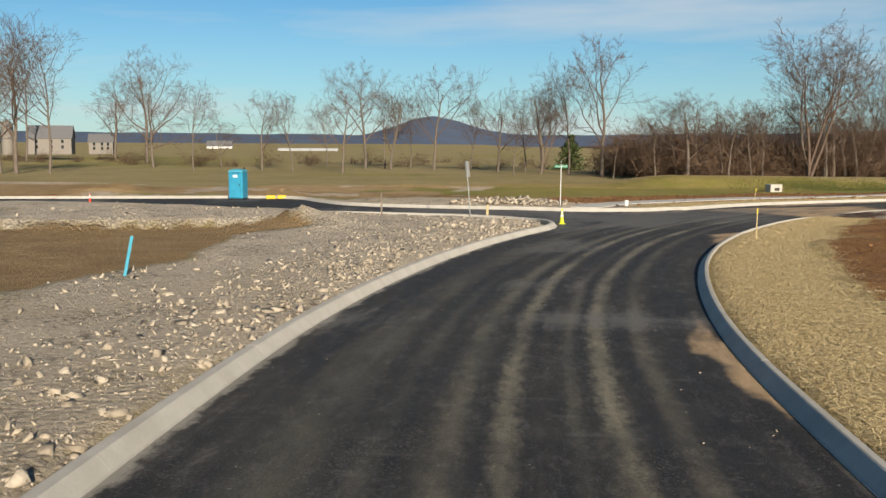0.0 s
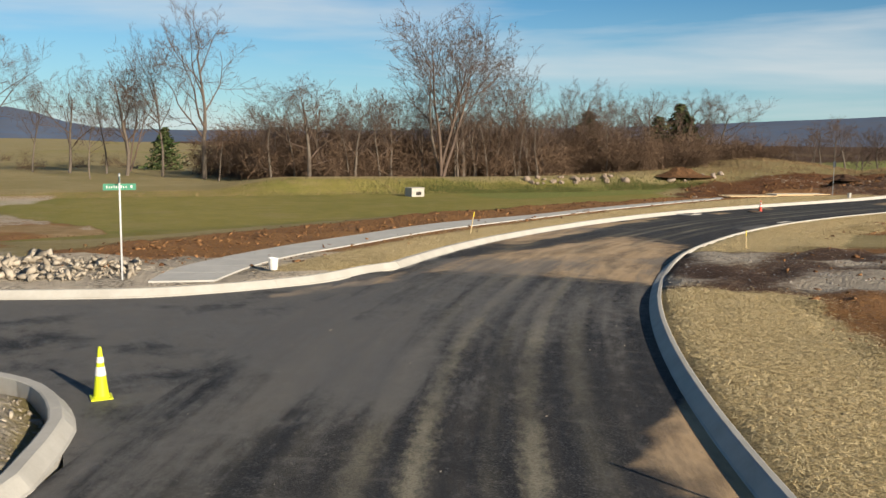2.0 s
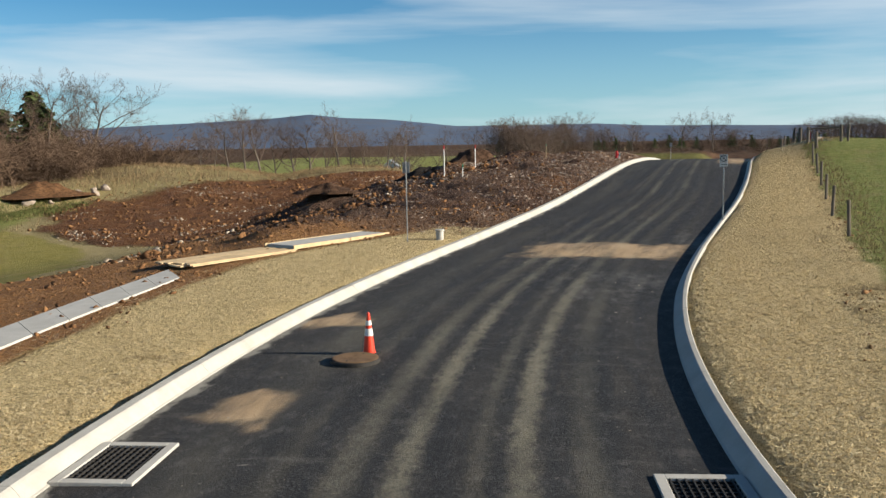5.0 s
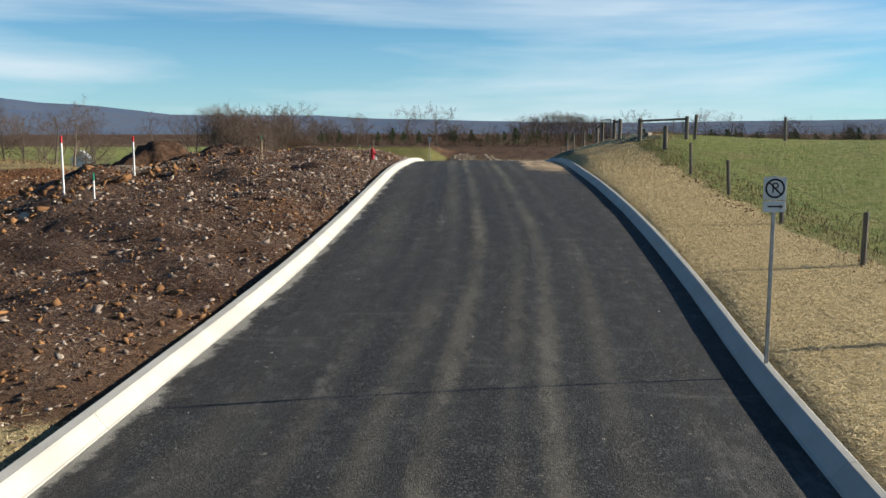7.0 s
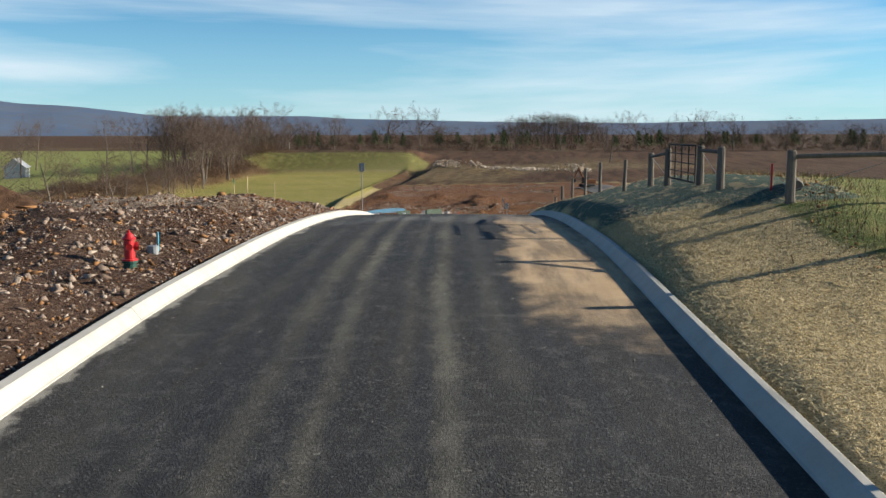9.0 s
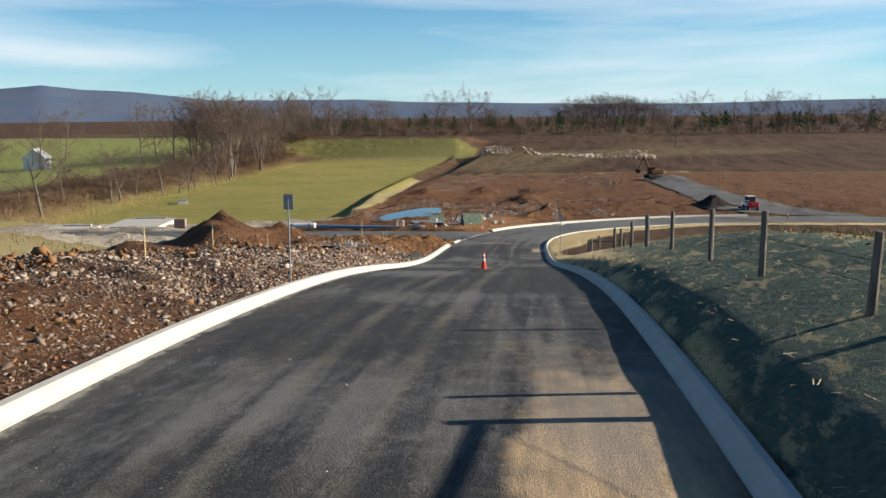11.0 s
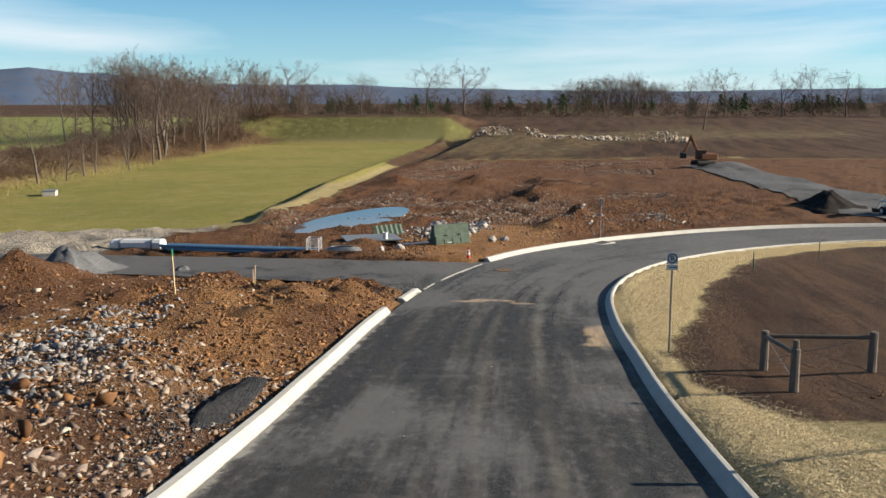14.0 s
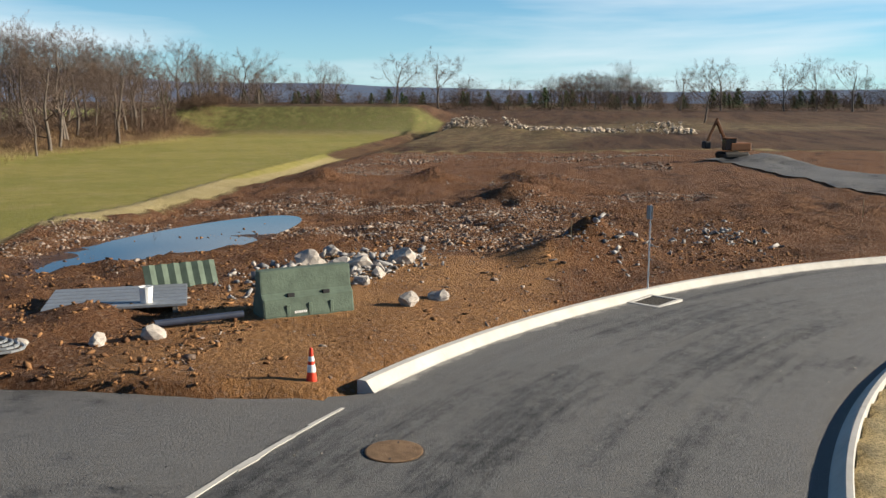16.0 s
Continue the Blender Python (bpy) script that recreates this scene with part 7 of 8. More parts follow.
def storm_grate(x, y, turn, z):
    g = thing("storm_drain", x, y, z, turn, "iron storm drain grate in a concrete frame at the kerb", "storm drain", "storm drains")
    L, W = 1.30, 0.86
    for sx, sy, lx, ly in ((0, W / 2 + 0.07, L + .28, .14), (0, -W / 2 - 0.07, L + .28, .14), (L / 2 + 0.07, 0, .14, W), (-L / 2 - 0.07, 0, .14, W)):
        bm = B()
        box(bm, lx, ly, 0.2, (sx, sy, -0.17), 0.008)
        part("frame", bm, M_SLAB, g, "pale concrete frame")
    # black sheet painted as the shade of the pit; no depth below it
    bm = B()
    box(bm, L, W, 0.01, (0, 0, -0.16))
    part("pit_shade", bm, M_BLACK, g, "black sheet for the shade under the grate")
    for i in range(9):
        bm = B()
        box(bm, L, 0.022, 0.05, (0, -W / 2 + W * (i + .5) / 9, -0.03))
        part("bar", bm, M_IRON, g)
    for i in range(11):
        bm = B()
        box(bm, 0.018, W, 0.035, (-L / 2 + L * (i + .5) / 11, 0, -0.026))
        part("crossbar", bm, M_IRON, g)


def road_level(x, y):
    return float(on_road(np.array([x]), np.array([y]))[0])


def beside(x, side, inset):
    """A place on the road, that far in from its edge, with the road's turn."""
    i = int(np.abs(ROAD[:, 0] - x).argmin()) if x < 238 else len(ROAD) - 1
    q = ROAD[i] + LEFT[i] * side * (HALF - inset)
    return float(q[0]), float(q[1]), math.degrees(math.atan2(tang[i, 1], tang[i, 0]))


for x, side in ((51.6, 1), (51.0, -1), (227.0, 1)):
    a, b_, t = beside(x, side, 0.58)
    storm_grate(a, b_, t, road_level(a, b_) + 0.02)


def manhole(x, y, proud, label, cover):
    m_ = thing("manhole", x, y, road_level(x, y), 0, label, "manhole", "manholes")
    bm = B()
    lathe(bm, [(0.50, -0.1), (0.50, proud), (0.48, proud + 0.008), (0.42, proud + .008)], 32)
    part("frame", bm, M_IRON, m_)
    bm = B()
    lathe(bm, [(0.465, proud - .02), (0.465, proud + 0.016), (0.44, proud + 0.022)], 32)
    lid = part("cover", bm, cover, m_, "dusty brown iron cover")
    # the holes' shade as black blocks on the lid, nothing cut out
    for k in range(2):
        bm = B()
        box(bm, 0.05, 0.02, 0.01, (0.34 * (1 - 2 * k), 0, proud + 0.018))
        part("pick_hole_shade", bm, M_BLACK, lid)


manhole(56.55, 86.5, 0.07, "raised round manhole with a dusty brown cover", M_RUST)
manhole(161.9, 92.75, 0.012, "round manhole with a dusty cover under a cone", M_RUST)
manhole(213.8, 97.45, 0.012, "round manhole with a dusty cover in fresh asphalt", M_RUST)


# fences
def fence(points, h, label, wires=3, seed=0):
    f = tagged(new("fence"), label, "fence")
    rng = random.Random(seed)
    tops = []
    for i, (x, y, r) in enumerate(points):
        z = float(surface_z(x, y))
        bm = B()
        hh = h * rng.uniform(0.93, 1.07)
        lathe(bm, [(r * 1.05, -0.3), (r, 0.3), (r * 0.95, hh - 0.02), (r * 0.7, hh)], 9)
        for v in bm.verts:
            v.co.x += rng.uniform(-0.006, 0.006)
        o = part("post", bm, M_POST, f)
        o.matrix_local = pose(x, y, z, rng.uniform(-3, 3), rng.uniform(-3, 3), rng.uniform(0, 360))
        tops.append((x, y, z))
    for a, b2 in zip(tops[:-1], tops[1:]):
        for k in range(wires):
            zz = h * (0.35 + 0.27 * k)
            bm = B()
            rod(bm, (a[0], a[1], a[2] + zz), (b2[0], b2[1], b2[2] + zz), 0.004, 5)
            part("wire", bm, M_IRON, f)
    return f


fence([(72.5, 76.4, 0.07), (78.3, 77.6, 0.07), (84.2, 78.3, 0.07), (90.0, 78.7, 0.07), (95.9, 79.1, 0.07), (101.9, 79.5, 0.07), (107.7, 80.0, 0.07), (115.9, 80.1, 0.12)], 1.3, "wire fence on weathered round posts along the pasture", 3, 1)
fence([(120.3, 77.9, 0.1), (120.9, 72.8, 0.08), (121.4, 66, 0.08), (122, 58, 0.08)], 1.3, "wire fence on weathered posts across the pasture", 2, 2)
fence([(134.7, 83.6, 0.07), (140.0, 84.2, 0.07), (145.0, 84.6, 0.07), (152, 85.0, 0.07), (159.4, 85.4, 0.1), (167.8, 85.7, 0.09), (176.7, 86.35, 0.09), (183.6, 87.25, 0.1), (190.0, 87.8, 0.08)], 1.3, "wire fence on weathered posts behind the green bank", 3, 3)
fence([(176.4, 86.0, 0.09), (183.2, 81.6, 0.07), (190, 77, 0.07), (197, 72, 0.07)], 1.2, "wire fence on thin posts between the fields", 3, 4)


def brace(points, h, label):
    b_ = tagged(new("fence_brace"), label, "fence brace")
    tops = []
    for x, y in points:
        z = float(surface_z(x, y))
        bm = B()
        lathe(bm, [(0.125, -0.3), (0.115, 0.5), (0.11, h - 0.04), (0.08, h)], 10)
        o = part("post", bm, M_POST, b_)
        o.matrix_local = pose(x, y, z)
        tops.append(Vector((x, y, z + h - 0.16)))
    for a, c in zip(tops[:-1], tops[1:]):
        bm = B()
        rod(bm, a, c, 0.06, 8)
        part("rail", bm, M_POST, b_)
        bm = B()
        rod(bm, a - Vector((0, 0, h - 0.45)), c, 0.008, 5)
        part("brace_wire", bm, M_STEEL, b_)
    return b_


brace([(121.0, 80.9), (120.1, 78.4)], 1.3, "corner brace of heavy posts and round rails")
brace([(125.4, 81.7), (127.6, 81.9)], 1.25, "brace of heavy posts with a square rail beside a gate")
brace([(130.5, 82.5), (133.6, 82.7)], 1.3, "brace of heavy posts with a round rail beside a gate")
brace([(190.0, 87.8), (192.8, 88.0), (192.6, 85.2)], 1.15, "corner brace of grey posts with a long top rail")
g = thing("farm_gate", 128.5, 82.35, float(surface_z(128.5, 82.35)) + 0.25, 4, "dark tubular steel farm gate, closed, in dry weeds", "gate")
bm = B()
for a, c in (((-1.85, 0, 0), (-1.85, 0, 1.15)), ((1.85, 0, 0), (1.85, 0, 1.15)), ((-1.85, 0, 0), (1.85, 0, 0)), ((-1.85, 0, 1.15), (1.85, 0, 1.15))):
    rod(bm, a, c, 0.028, 8)
part("frame", bm, M_IRON, g)
for k in range(3):
    bm = B()
    rod(bm, (-1.85, 0, 0.28 + .29 * k), (1.85, 0, .28 + .29 * k), 0.018, 6)
    part("rail", bm, M_IRON, g)
for k in range(3):
    bm = B()
    box(bm, 0.06, 0.03, 1.15, (-0.95 + .95 * k, 0, 0), 0.004)
    part("upright", bm, M_IRON, g)
lg = thing("log", 123.0, 80.2, float(surface_z(123.0, 80.2)) + 0.1, -14, "weathered log lying on the grass", "log")
bm = B()
lathe(bm, [(0.13, -1.0), (0.15, -.6), (0.14, .2), (0.15, .7), (0.12, 1.0)], 10)
bmesh.ops.rotate(bm, cent=(0, 0, 0), matrix=Matrix.Rotation(radians(90), 3, "Y"), verts=bm.verts)
part("trunk", bm, M_POST, lg)

# planks and formwork at the sidewalk's end
st_ = thing("lumber_stack", 67.6, 98.2, float(surface_z(67.6, 98.2)) + 0.05, -11, "stack of pale new planks on the soil", "lumber")
for lay in range(2):
    for k in range(7):
        bm = B()
        box(bm, 4.9 + rq.uniform(-0.3, 0.3), 0.235, 0.045, (rq.uniform(-0.25, 0.25), -0.8 + k * 0.26 + rq.uniform(-.02, .02), lay * 0.05), 0.004)
        part("plank", bm, M_LUMBER, st_)
sl = thing("concrete_slab", 72.8, 97.2, float(surface_z(72.8, 97.2)) - 0.02, -11, "grey concrete slab in its pale formwork", "slab")
bm = B()
box(bm, 5.6, 1.5, 0.14, (0, 0, 0), 0.01)
part("slab", bm, M_WALK, sl)
for sy in (-0.8, 0.8):
    bm = B()
    box(bm, 5.8, 0.045, 0.15, (0, sy, 0.01), 0.004)
    part("form_board", bm, M_LUMBER, sl, "pale wooden form board")


# big boulders on the bank of the first basin
def boulder(x, y, size, seed, label, material=M_PALESTONE, group="boulders"):
    rng = np.random.default_rng(seed)
    bm = B()
    bmesh.ops.create_icosphere(bm, subdivisions=2, radius=1.0)
    pl = rng.normal(size=(9, 3))
    pl /= np.linalg.norm(pl, axis=1)[:, None]
    cut = rng.uniform(0.5, 0.8, 9)
    for v in bm.verts:
        c = np.array(v.co)
        for n, k in zip(pl, cut):
            c = c - max(c @ n - k, 0) * n
        c = c * (size * np.array([0.6, 0.5, 0.42])) + 0.02 * size * rng.normal(size=3)
        v.co = c
    o = part("boulder", bm, material)
    o.matrix_world = pose(x, y, float(surface_z(x, y)) + size * 0.18, 0, 0, rng.uniform(0, 360))
    return tagged(o, label, "boulder", group)


for i in range(26):
    boulder(84 + i * 0.8 + rq.uniform(-.6, .6), 165.0 + rq.uniform(-1.6, 1.6), rq.uniform(0.7, 1.5), 100 + i, "pale limestone boulder on the grassy bank")
for i in range(10):
    boulder(113 + i * 1.4, 163.5 + rq.uniform(-1.5, 1.5), rq.uniform(0.8, 1.6), 140 + i, "brown soil-stained boulder on the grassy bank", M_REDSTONE)
for i in range(14):
    boulder(-14 + i * 0.55 + rq.uniform(-.4, .4), 84.5 + rq.uniform(-1, 1), rq.uniform(0.4, 0.9), 160 + i, "grey stone in a heap beyond the side street", M_STONE)
for i in range(16):
    boulder(227 + rq.uniform(-1, 8), 102.6 + rq.uniform(-1.6, 1.6), rq.uniform(0.5, 1.1), 180 + i, "grey broken boulder in the heap behind the barrier", M_GREYSTONE)
for x, y, s_ in ((219.6, 104.3, 0.6), (218.9, 105.3, 0.5), (224.9, 99.2, 0.7), (226.2, 98.6, 0.6), (217.9, 106.6, .4)):
    boulder(x, y, s_, int(x * 7), "pale broken stone beside the barrier", M_GREYSTONE)
for i in range(26):
    x, y = -1.4 + 8.0 * rq.random(), 46 + 10 * rq.random()
    if 5.4 < float(along(np.array([x]), np.array([y]))[1][0]) < 9 and not inside(np.array([x + .7]), np.array([y + .7]), STREET_1)[0]:
        boulder(x, y, rq.uniform(0.25, 0.42), 210 + i, "angular limestone block in the rubble", M_STONE)


# ---- the building site at the last bend ----
def at_ground(x, y):
    return float(surface_z(x, y))


b = thing("barrier", 223.2, 101.8, at_ground(223.2, 101.8) - 0.03, -50, "dark green concrete barrier block with lifting slots", "barrier")
prof = [(-0.42, 0), (-0.42, 0.12), (-0.36, 0.55), (-0.22, 0.68), (-0.16, 1.28), (0.16, 1.28), (0.22, 0.68), (0.36, 0.55), (0.42, 0.12), (0.42, 0)]
bm = B()
rows_ = [[bm.verts.new((x, y, z)) for y, z in prof] for x in (-1.28, -1.24, 1.24, 1.28)]
for r in (0, 3):
    for v in rows_[r]:
        v.co.y *= 0.96
        v.co.z = 0.01 + v.co.z * 0.985
for a, c in zip(rows_[:-1], rows_[1:]):
    for i in range(len(prof)):
        j = (i + 1) % len(prof)
        bm.faces.new((a[i], a[j], c[j], c[i]))
bm.faces.new(rows_[0])
bm.faces.new(rows_[-1][::-1])
body = part("block", bm, M_DARKGREEN, b)
# slots shown by their shade only: black boxes set on the solid block
for sx in (-0.5, 0.5):
    bm = B()
    box(bm, 0.2, 0.1, 0.1, (sx, -0.30, 0.56), 0.01)
    part("lifting_slot_shade", bm, M_BLACK, body)
for sx in (-0.62, 0.0, 0.62):
    bm = B()
    box(bm, 0.1, 0.05, 0.34, (sx, -0.405, 0.04), 0.01)
    part("rib", bm, M_DARKGREEN, body)
bm = B()
for k in range(6):
    box(bm, 0.045, 0.004, 0.06, (-0.42 + k * 0.06, -0.428, 0.14))
part("writing", bm, M_WHITE, body)

d = thing("pallet_deck", 223.0, 107.0, at_ground(223.0, 107.0) + 0.12, 24, "grey board deck on blocks in the mud", "deck")
for k in range(6):
    bm = B()
    box(bm, 0.42, 3.6, 0.07, (-1.15 + k * 0.46, 0, 0.18), 0.006)
    part("board", bm, M_GREYMETAL, d)
for sy in (-1.5, 0, 1.5):
    bm = B()
    box(bm, 2.7, 0.14, 0.3, (0, sy, -0.12), 0.01)
    part("bearer", bm, M_POST, d)
k_ = thing("bucket", 222.4, 105.9, at_ground(223.0, 107.0) + 0.37, 0, "white bucket standing on the board deck", "bucket")
bm = B()
lathe(bm, [(0.15, 0), (0.18, 0.40), (0.19, 0.40), (0.19, 0.43), (0.16, 0.43), (0.14, 0.06)], 16)
part("pail", bm, M_WHITE, k_)
k_ = thing("corrugated_panel", 225.6, 106.3, at_ground(225.6, 106.3), -48, "green corrugated metal panel leaning beside the deck", "panel", lean=(-28, 0))
bm = B()
n = 24
grid = [[bm.verts.new((-1.1 + 2.2 * i / n, 0.035 * math.cos(i * math.pi / 2 + .0), z)) for i in range(n + 1)] for z in (0.0, 0.85)]
back = [[bm.verts.new((v.co.x, v.co.y + 0.012, v.co.z)) for v in row] for row in grid]
for i in range(n):
    bm.faces.new((grid[0][i], grid[0][i + 1], grid[1][i + 1], grid[1][i]))
    bm.faces.new((back[0][i + 1], back[0][i], back[1][i], back[1][i + 1]))
    bm.faces.new((grid[1][i], grid[1][i + 1], back[1][i + 1], back[1][i]))
part("sheet", bm, M_DARKGREEN, k_)
k_ = thing("trench_pipe", 221.0, 103.9, at_ground(221.0, 103.9) + 0.1, -52, "dark pipe lying in the soil beside the barrier", "pipe")
bm = B()
rod(bm, (-1.0, 0, 0.06), (1.2, 0, 0.06), 0.09, 14)
part("pipe", bm, M_TARP, k_)

# pipes along the side street
bundle = tagged(new("pipe_bundle"), "bundle of long pale blue plastic pipes beside the street", "pipes")
for k in range(9):
    x0 = 217.3 + 0.19 * (k % 5)
    z0 = at_ground(218, 113) + 0.15 + 0.19 * (k // 5)
    bm = B()
    rod(bm, (x0, 109.3 + rq.uniform(-.3, .3), z0), (x0 + 0.3, 119.0 + rq.uniform(-.4, .4), z0), 0.09, 12)
    part("pipe", bm, M_PVC, bundle)
cr = thing("pipe_rack", 217.2, 109.0, at_ground(217.2, 109.0), 5, "white wire rack at the end of the pipes", "rack")
bm = B()
for sx in (-0.5, 0.5):
    for sy in (-0.35, 0.35):
        rod(bm, (sx, sy, 0), (sx, sy, 0.75), 0.02, 6)
part("frame", bm, M_WHITE, cr)
for k in range(6):
    bm = B()
    for sy in (-0.35, 0.35):
        rod(bm, (-0.5, sy, 0.12 + .12 * k), (0.5, sy, 0.12 + .12 * k), 0.012, 5)
    for sx in (-0.5, 0.5):
        rod(bm, (sx, -0.35, 0.12 + .12 * k), (sx, .35, 0.12 + .12 * k), 0.012, 5)
    part("rail", bm, M_WHITE, cr)
co = thing("hose_coil", 217.4, 107.3, at_ground(217.4, 107.3) + 0.04, 0, "loose flat coil of pale hose on the ground", "hose")
bm = B()
for turn in range(4):
    r = 0.85 - 0.1 * turn
    for i in range(22):
        a0, a1 = 2 * math.pi * i / 22, 2 * math.pi * (i + 1) / 22
        rod(bm, (r * math.cos(a0) * .7, 1.3 * r * math.sin(a0), 0.04 + .05 * turn), (r * math.cos(a1) * .7, 1.3 * r * math.sin(a1), 0.04 + .05 * turn), 0.035, 6)
part("hose", bm, M_GREYMETAL, co)
w = thing("wrapped_bundle", 219.0, 121.2, at_ground(219.0, 121.2), 8, "bundle in clear plastic wrap on the ground", "bundle")
bm = B()
box(bm, 1.0, 3.4, 0.6, (0, 0, 0), 0.15)
part("wrap", bm, M_WHITE, w)
for sy in (-1.0, 1.0):
    bm = B()
    box(bm, 1.03, 0.06, 0.62, (0, sy, 0), 0.1)
    part("strap", bm, M_GREYMETAL, w)

# precast inlet box
bx = thing("inlet_box", 172.2, 103.6, at_ground(172.2, 103.6) - 0.05, 8, "open grey precast concrete inlet box in the rubble", "inlet box")
for sx, sy, lx, ly in ((0, .62, 1.7, .18), (0, -.62, 1.7, .18), (.76, 0, .18, 1.06), (-.76, 0, .18, 1.06)):
    bm = B()
    box(bm, lx, ly, 0.75, (sx, sy, 0), 0.02)
    part("wall", bm, M_IRON, bx)
bx.scale = (0.72, 0.72, 0.6)
# plate painted black to give the shade inside the box
bm = B()
box(bm, 1.4, 1.1, 0.02, (0, 0, 0.1))
part("floor", bm, M_BLACK, bx, "black plate for the shade inside")
# foundation slabs
for x, y, lx, ly, t, lab in ((228, 146.5, 11, 7, 12, "new pale concrete foundation slab on grey gravel"), (221.5, 152.5, 6, 6, 12, "pale concrete foundation with low walls")):
    s = thing("foundation", x, y, -7.9, t, lab, "foundation")
    bm = B()
    box(bm, lx, ly, 0.55, (0, 0, 0), 0.03)
    part("slab", bm, M_KERB, s)
    for sx in (-lx / 2 + 0.2, lx / 2 - 0.2):
        bm = B()
        box(bm, 0.25, ly * 0.6, 0.2, (sx, 0, 0.55), 0.02)
        part("upstand", bm, M_KERB, s)
s = thing("block_pallet", 223.5, 138.5, at_ground(223.5, 138.5), 15, "pallet of stacked brown blocks on the gravel", "pallet")
bm = B()
box(bm, 1.4, 1.4, 0.14, (0, 0, 0), 0.01)
part("pallet", bm, M_POST, s)
for lay in range(4):
    for i in range(3):
        bm = B()
        box(bm, 0.42, 1.3, 0.24, (-0.44 + .44 * i, 0, 0.14 + .25 * lay), 0.01)
        part("block", bm, M_REDSTONE, s)


def heap(name, x, y, r, h, material, label, seed):
    rng = np.random.default_rng(seed)
    z0 = at_ground(x, y) - 0.1
    vs_, fs_ = [(0, 0, h)], []
    rings, seg = 9, 30
    for i in range(1, rings + 1):
        f = i / rings
        for j in range(seg):
            a = 2 * math.pi * j / seg
            rr = r * f * (1 + 0.16 * math.sin(3 * a + seed) + 0.08 * math.sin(7 * a))
            px_, py_ = rr * math.cos(a), rr * math.sin(a) * 0.85
            vs_.append((px_, py_, h * (0.5 + 0.5 * math.cos(math.pi * f ** 0.85)) * (1 + 0.3 * math.sin(2 * a + seed) * f) + (0.30 * h * (1 - f) * float(vnoise(px_, py_, 0.22 * r, seed, 3)) + 0.10 * h * float(vnoise(px_ * 2, py_ * 2, 1.0, seed, 2)) if i < rings else -0.15)))
    for j in range(seg):
        fs_.append((0, 1 + j, 1 + (j + 1) % seg))
    for i in range(rings - 1):
        for j in range(seg):
            a, c = 1 + i * seg + j, 1 + i * seg + (j + 1) % seg
            fs_.append((a, a + seg, c + seg, c))
    o = new(name, mesh_from(name, vs_, fs_, material, True))
    o.matrix_world = pose(x, y, z0)
    return tagged(o, label, "heap")


m = Mat("grey_gravel_heap", 0.95, 0.15)
m.colour(m.mix(m.span(m.noise(16, 4, 0.7), 0.35, 0.65), (0.09, 0.09, 0.095), (0.20, 0.20, 0.205)))
m.bump(m.noise(20, 4, 0.7), 0.08)
heap("gravel_mound", 209.6, 120.0, 3.2, 1.5, m.m, "heap of dark grey gravel at the street's end", 3)
heap("gravel_mound", 211.4, 114.6, 1.0, 0.6, m.m, "small heap of dark grey gravel", 4)
spill = heap("gravel_mound", 184.8, 101.0, 1.3, 0.5, plain("dark_gravel", (0.075, 0.075, 0.08), 0.95, 0.15, 0, 0.6, 14.0, 0.08), "dark grey gravel tipped along the kerb", 9)
spill.scale = (2.6, 0.55, 0.8)
spill.rotation_euler = (0, 0, radians(6))
heap("tarp_mound", 210.5, 126.0, 2.2, 1.0, M_TARP, "heap under a dark blue tarpaulin", 5)
m = Mat("black_mulch", 0.95, 0.1)
m.colour(m.mix(m.span(m.noise(9, 4, 0.7), 0.35, 0.65), (0.012, 0.011, 0.011), (0.045, 0.036, 0.03)))
m.bump(m.noise(12, 4, 0.7), 0.1)
M_MULCH = m.m
M_DARKSOIL = plain("dark_soil", (0.125, 0.072, 0.045), 0.95, 0.1, 0, 0.6, 2.5, 0.12)
heap("mulch_mound", 258.5, 70.0, 4.0, 1.5, M_MULCH, "heap of black mulch beside a loader", 6)
heap("mulch_mound", 98.0, 113.0, 2.6, 0.6, M_DARKSOIL, "dark heap of soil and roots on the bare ground", 7)
M_SOIL = plain("dug_soil", (0.20, 0.105, 0.052), 0.95, 0.1, 0, 0.6, 2.5, 0.12)
heap("soil_mound", 117.0, 165.0, 5.5, 1.6, M_SOIL, "brown heap of dug soil on the grassy bank", 10)
heap("soil_mound", 135.0, 111.5, 5.0, 1.7, M_DARKSOIL, "dark brown heap of dug soil on the rubble", 11)
heap("soil_mound", 139.5, 119.0, 6.5, 2.7, M_DARKSOIL, "large dark brown heap of dug soil", 12)
heap("soil_mound", 152.0, 131.0, 7.0, 2.4, M_MULCH, "dark heap of soil and roots", 8)

# gravel track beyond the road's end
TRACK_N = [(248.5, 67), (256, 70.8), (277, 72.5), (307, 76.2), (316, 78.5)]
TRACK_F = [(247.5, 50), (256, 57.5), (274, 63.0), (308, 68.2), (318, 70.5)]
a, c = dense(TRACK_N, 1.0), dense(TRACK_F, 1.0)
n = min(len(a), len(c))
a = np.column_stack([np.interp(np.linspace(0, 1, n), np.linspace(0, 1, len(a)), a[:, k]) for k in (0, 1)])
c = np.column_stack([np.interp(np.linspace(0, 1, n), np.linspace(0, 1, len(c)), c[:, k]) for k in (0, 1)])
tm = strip_mesh("track", a, c, lambda X, Y, f: surface_z(X, Y).reshape(X.shape) + 0.10, 10, M_STREET, lambda X, Y, f: (X, Y), dust=lambda x, y: x * 0)
tagged(new("track", tm), "grey gravel track leading across the brown field", "track", kind="structure")


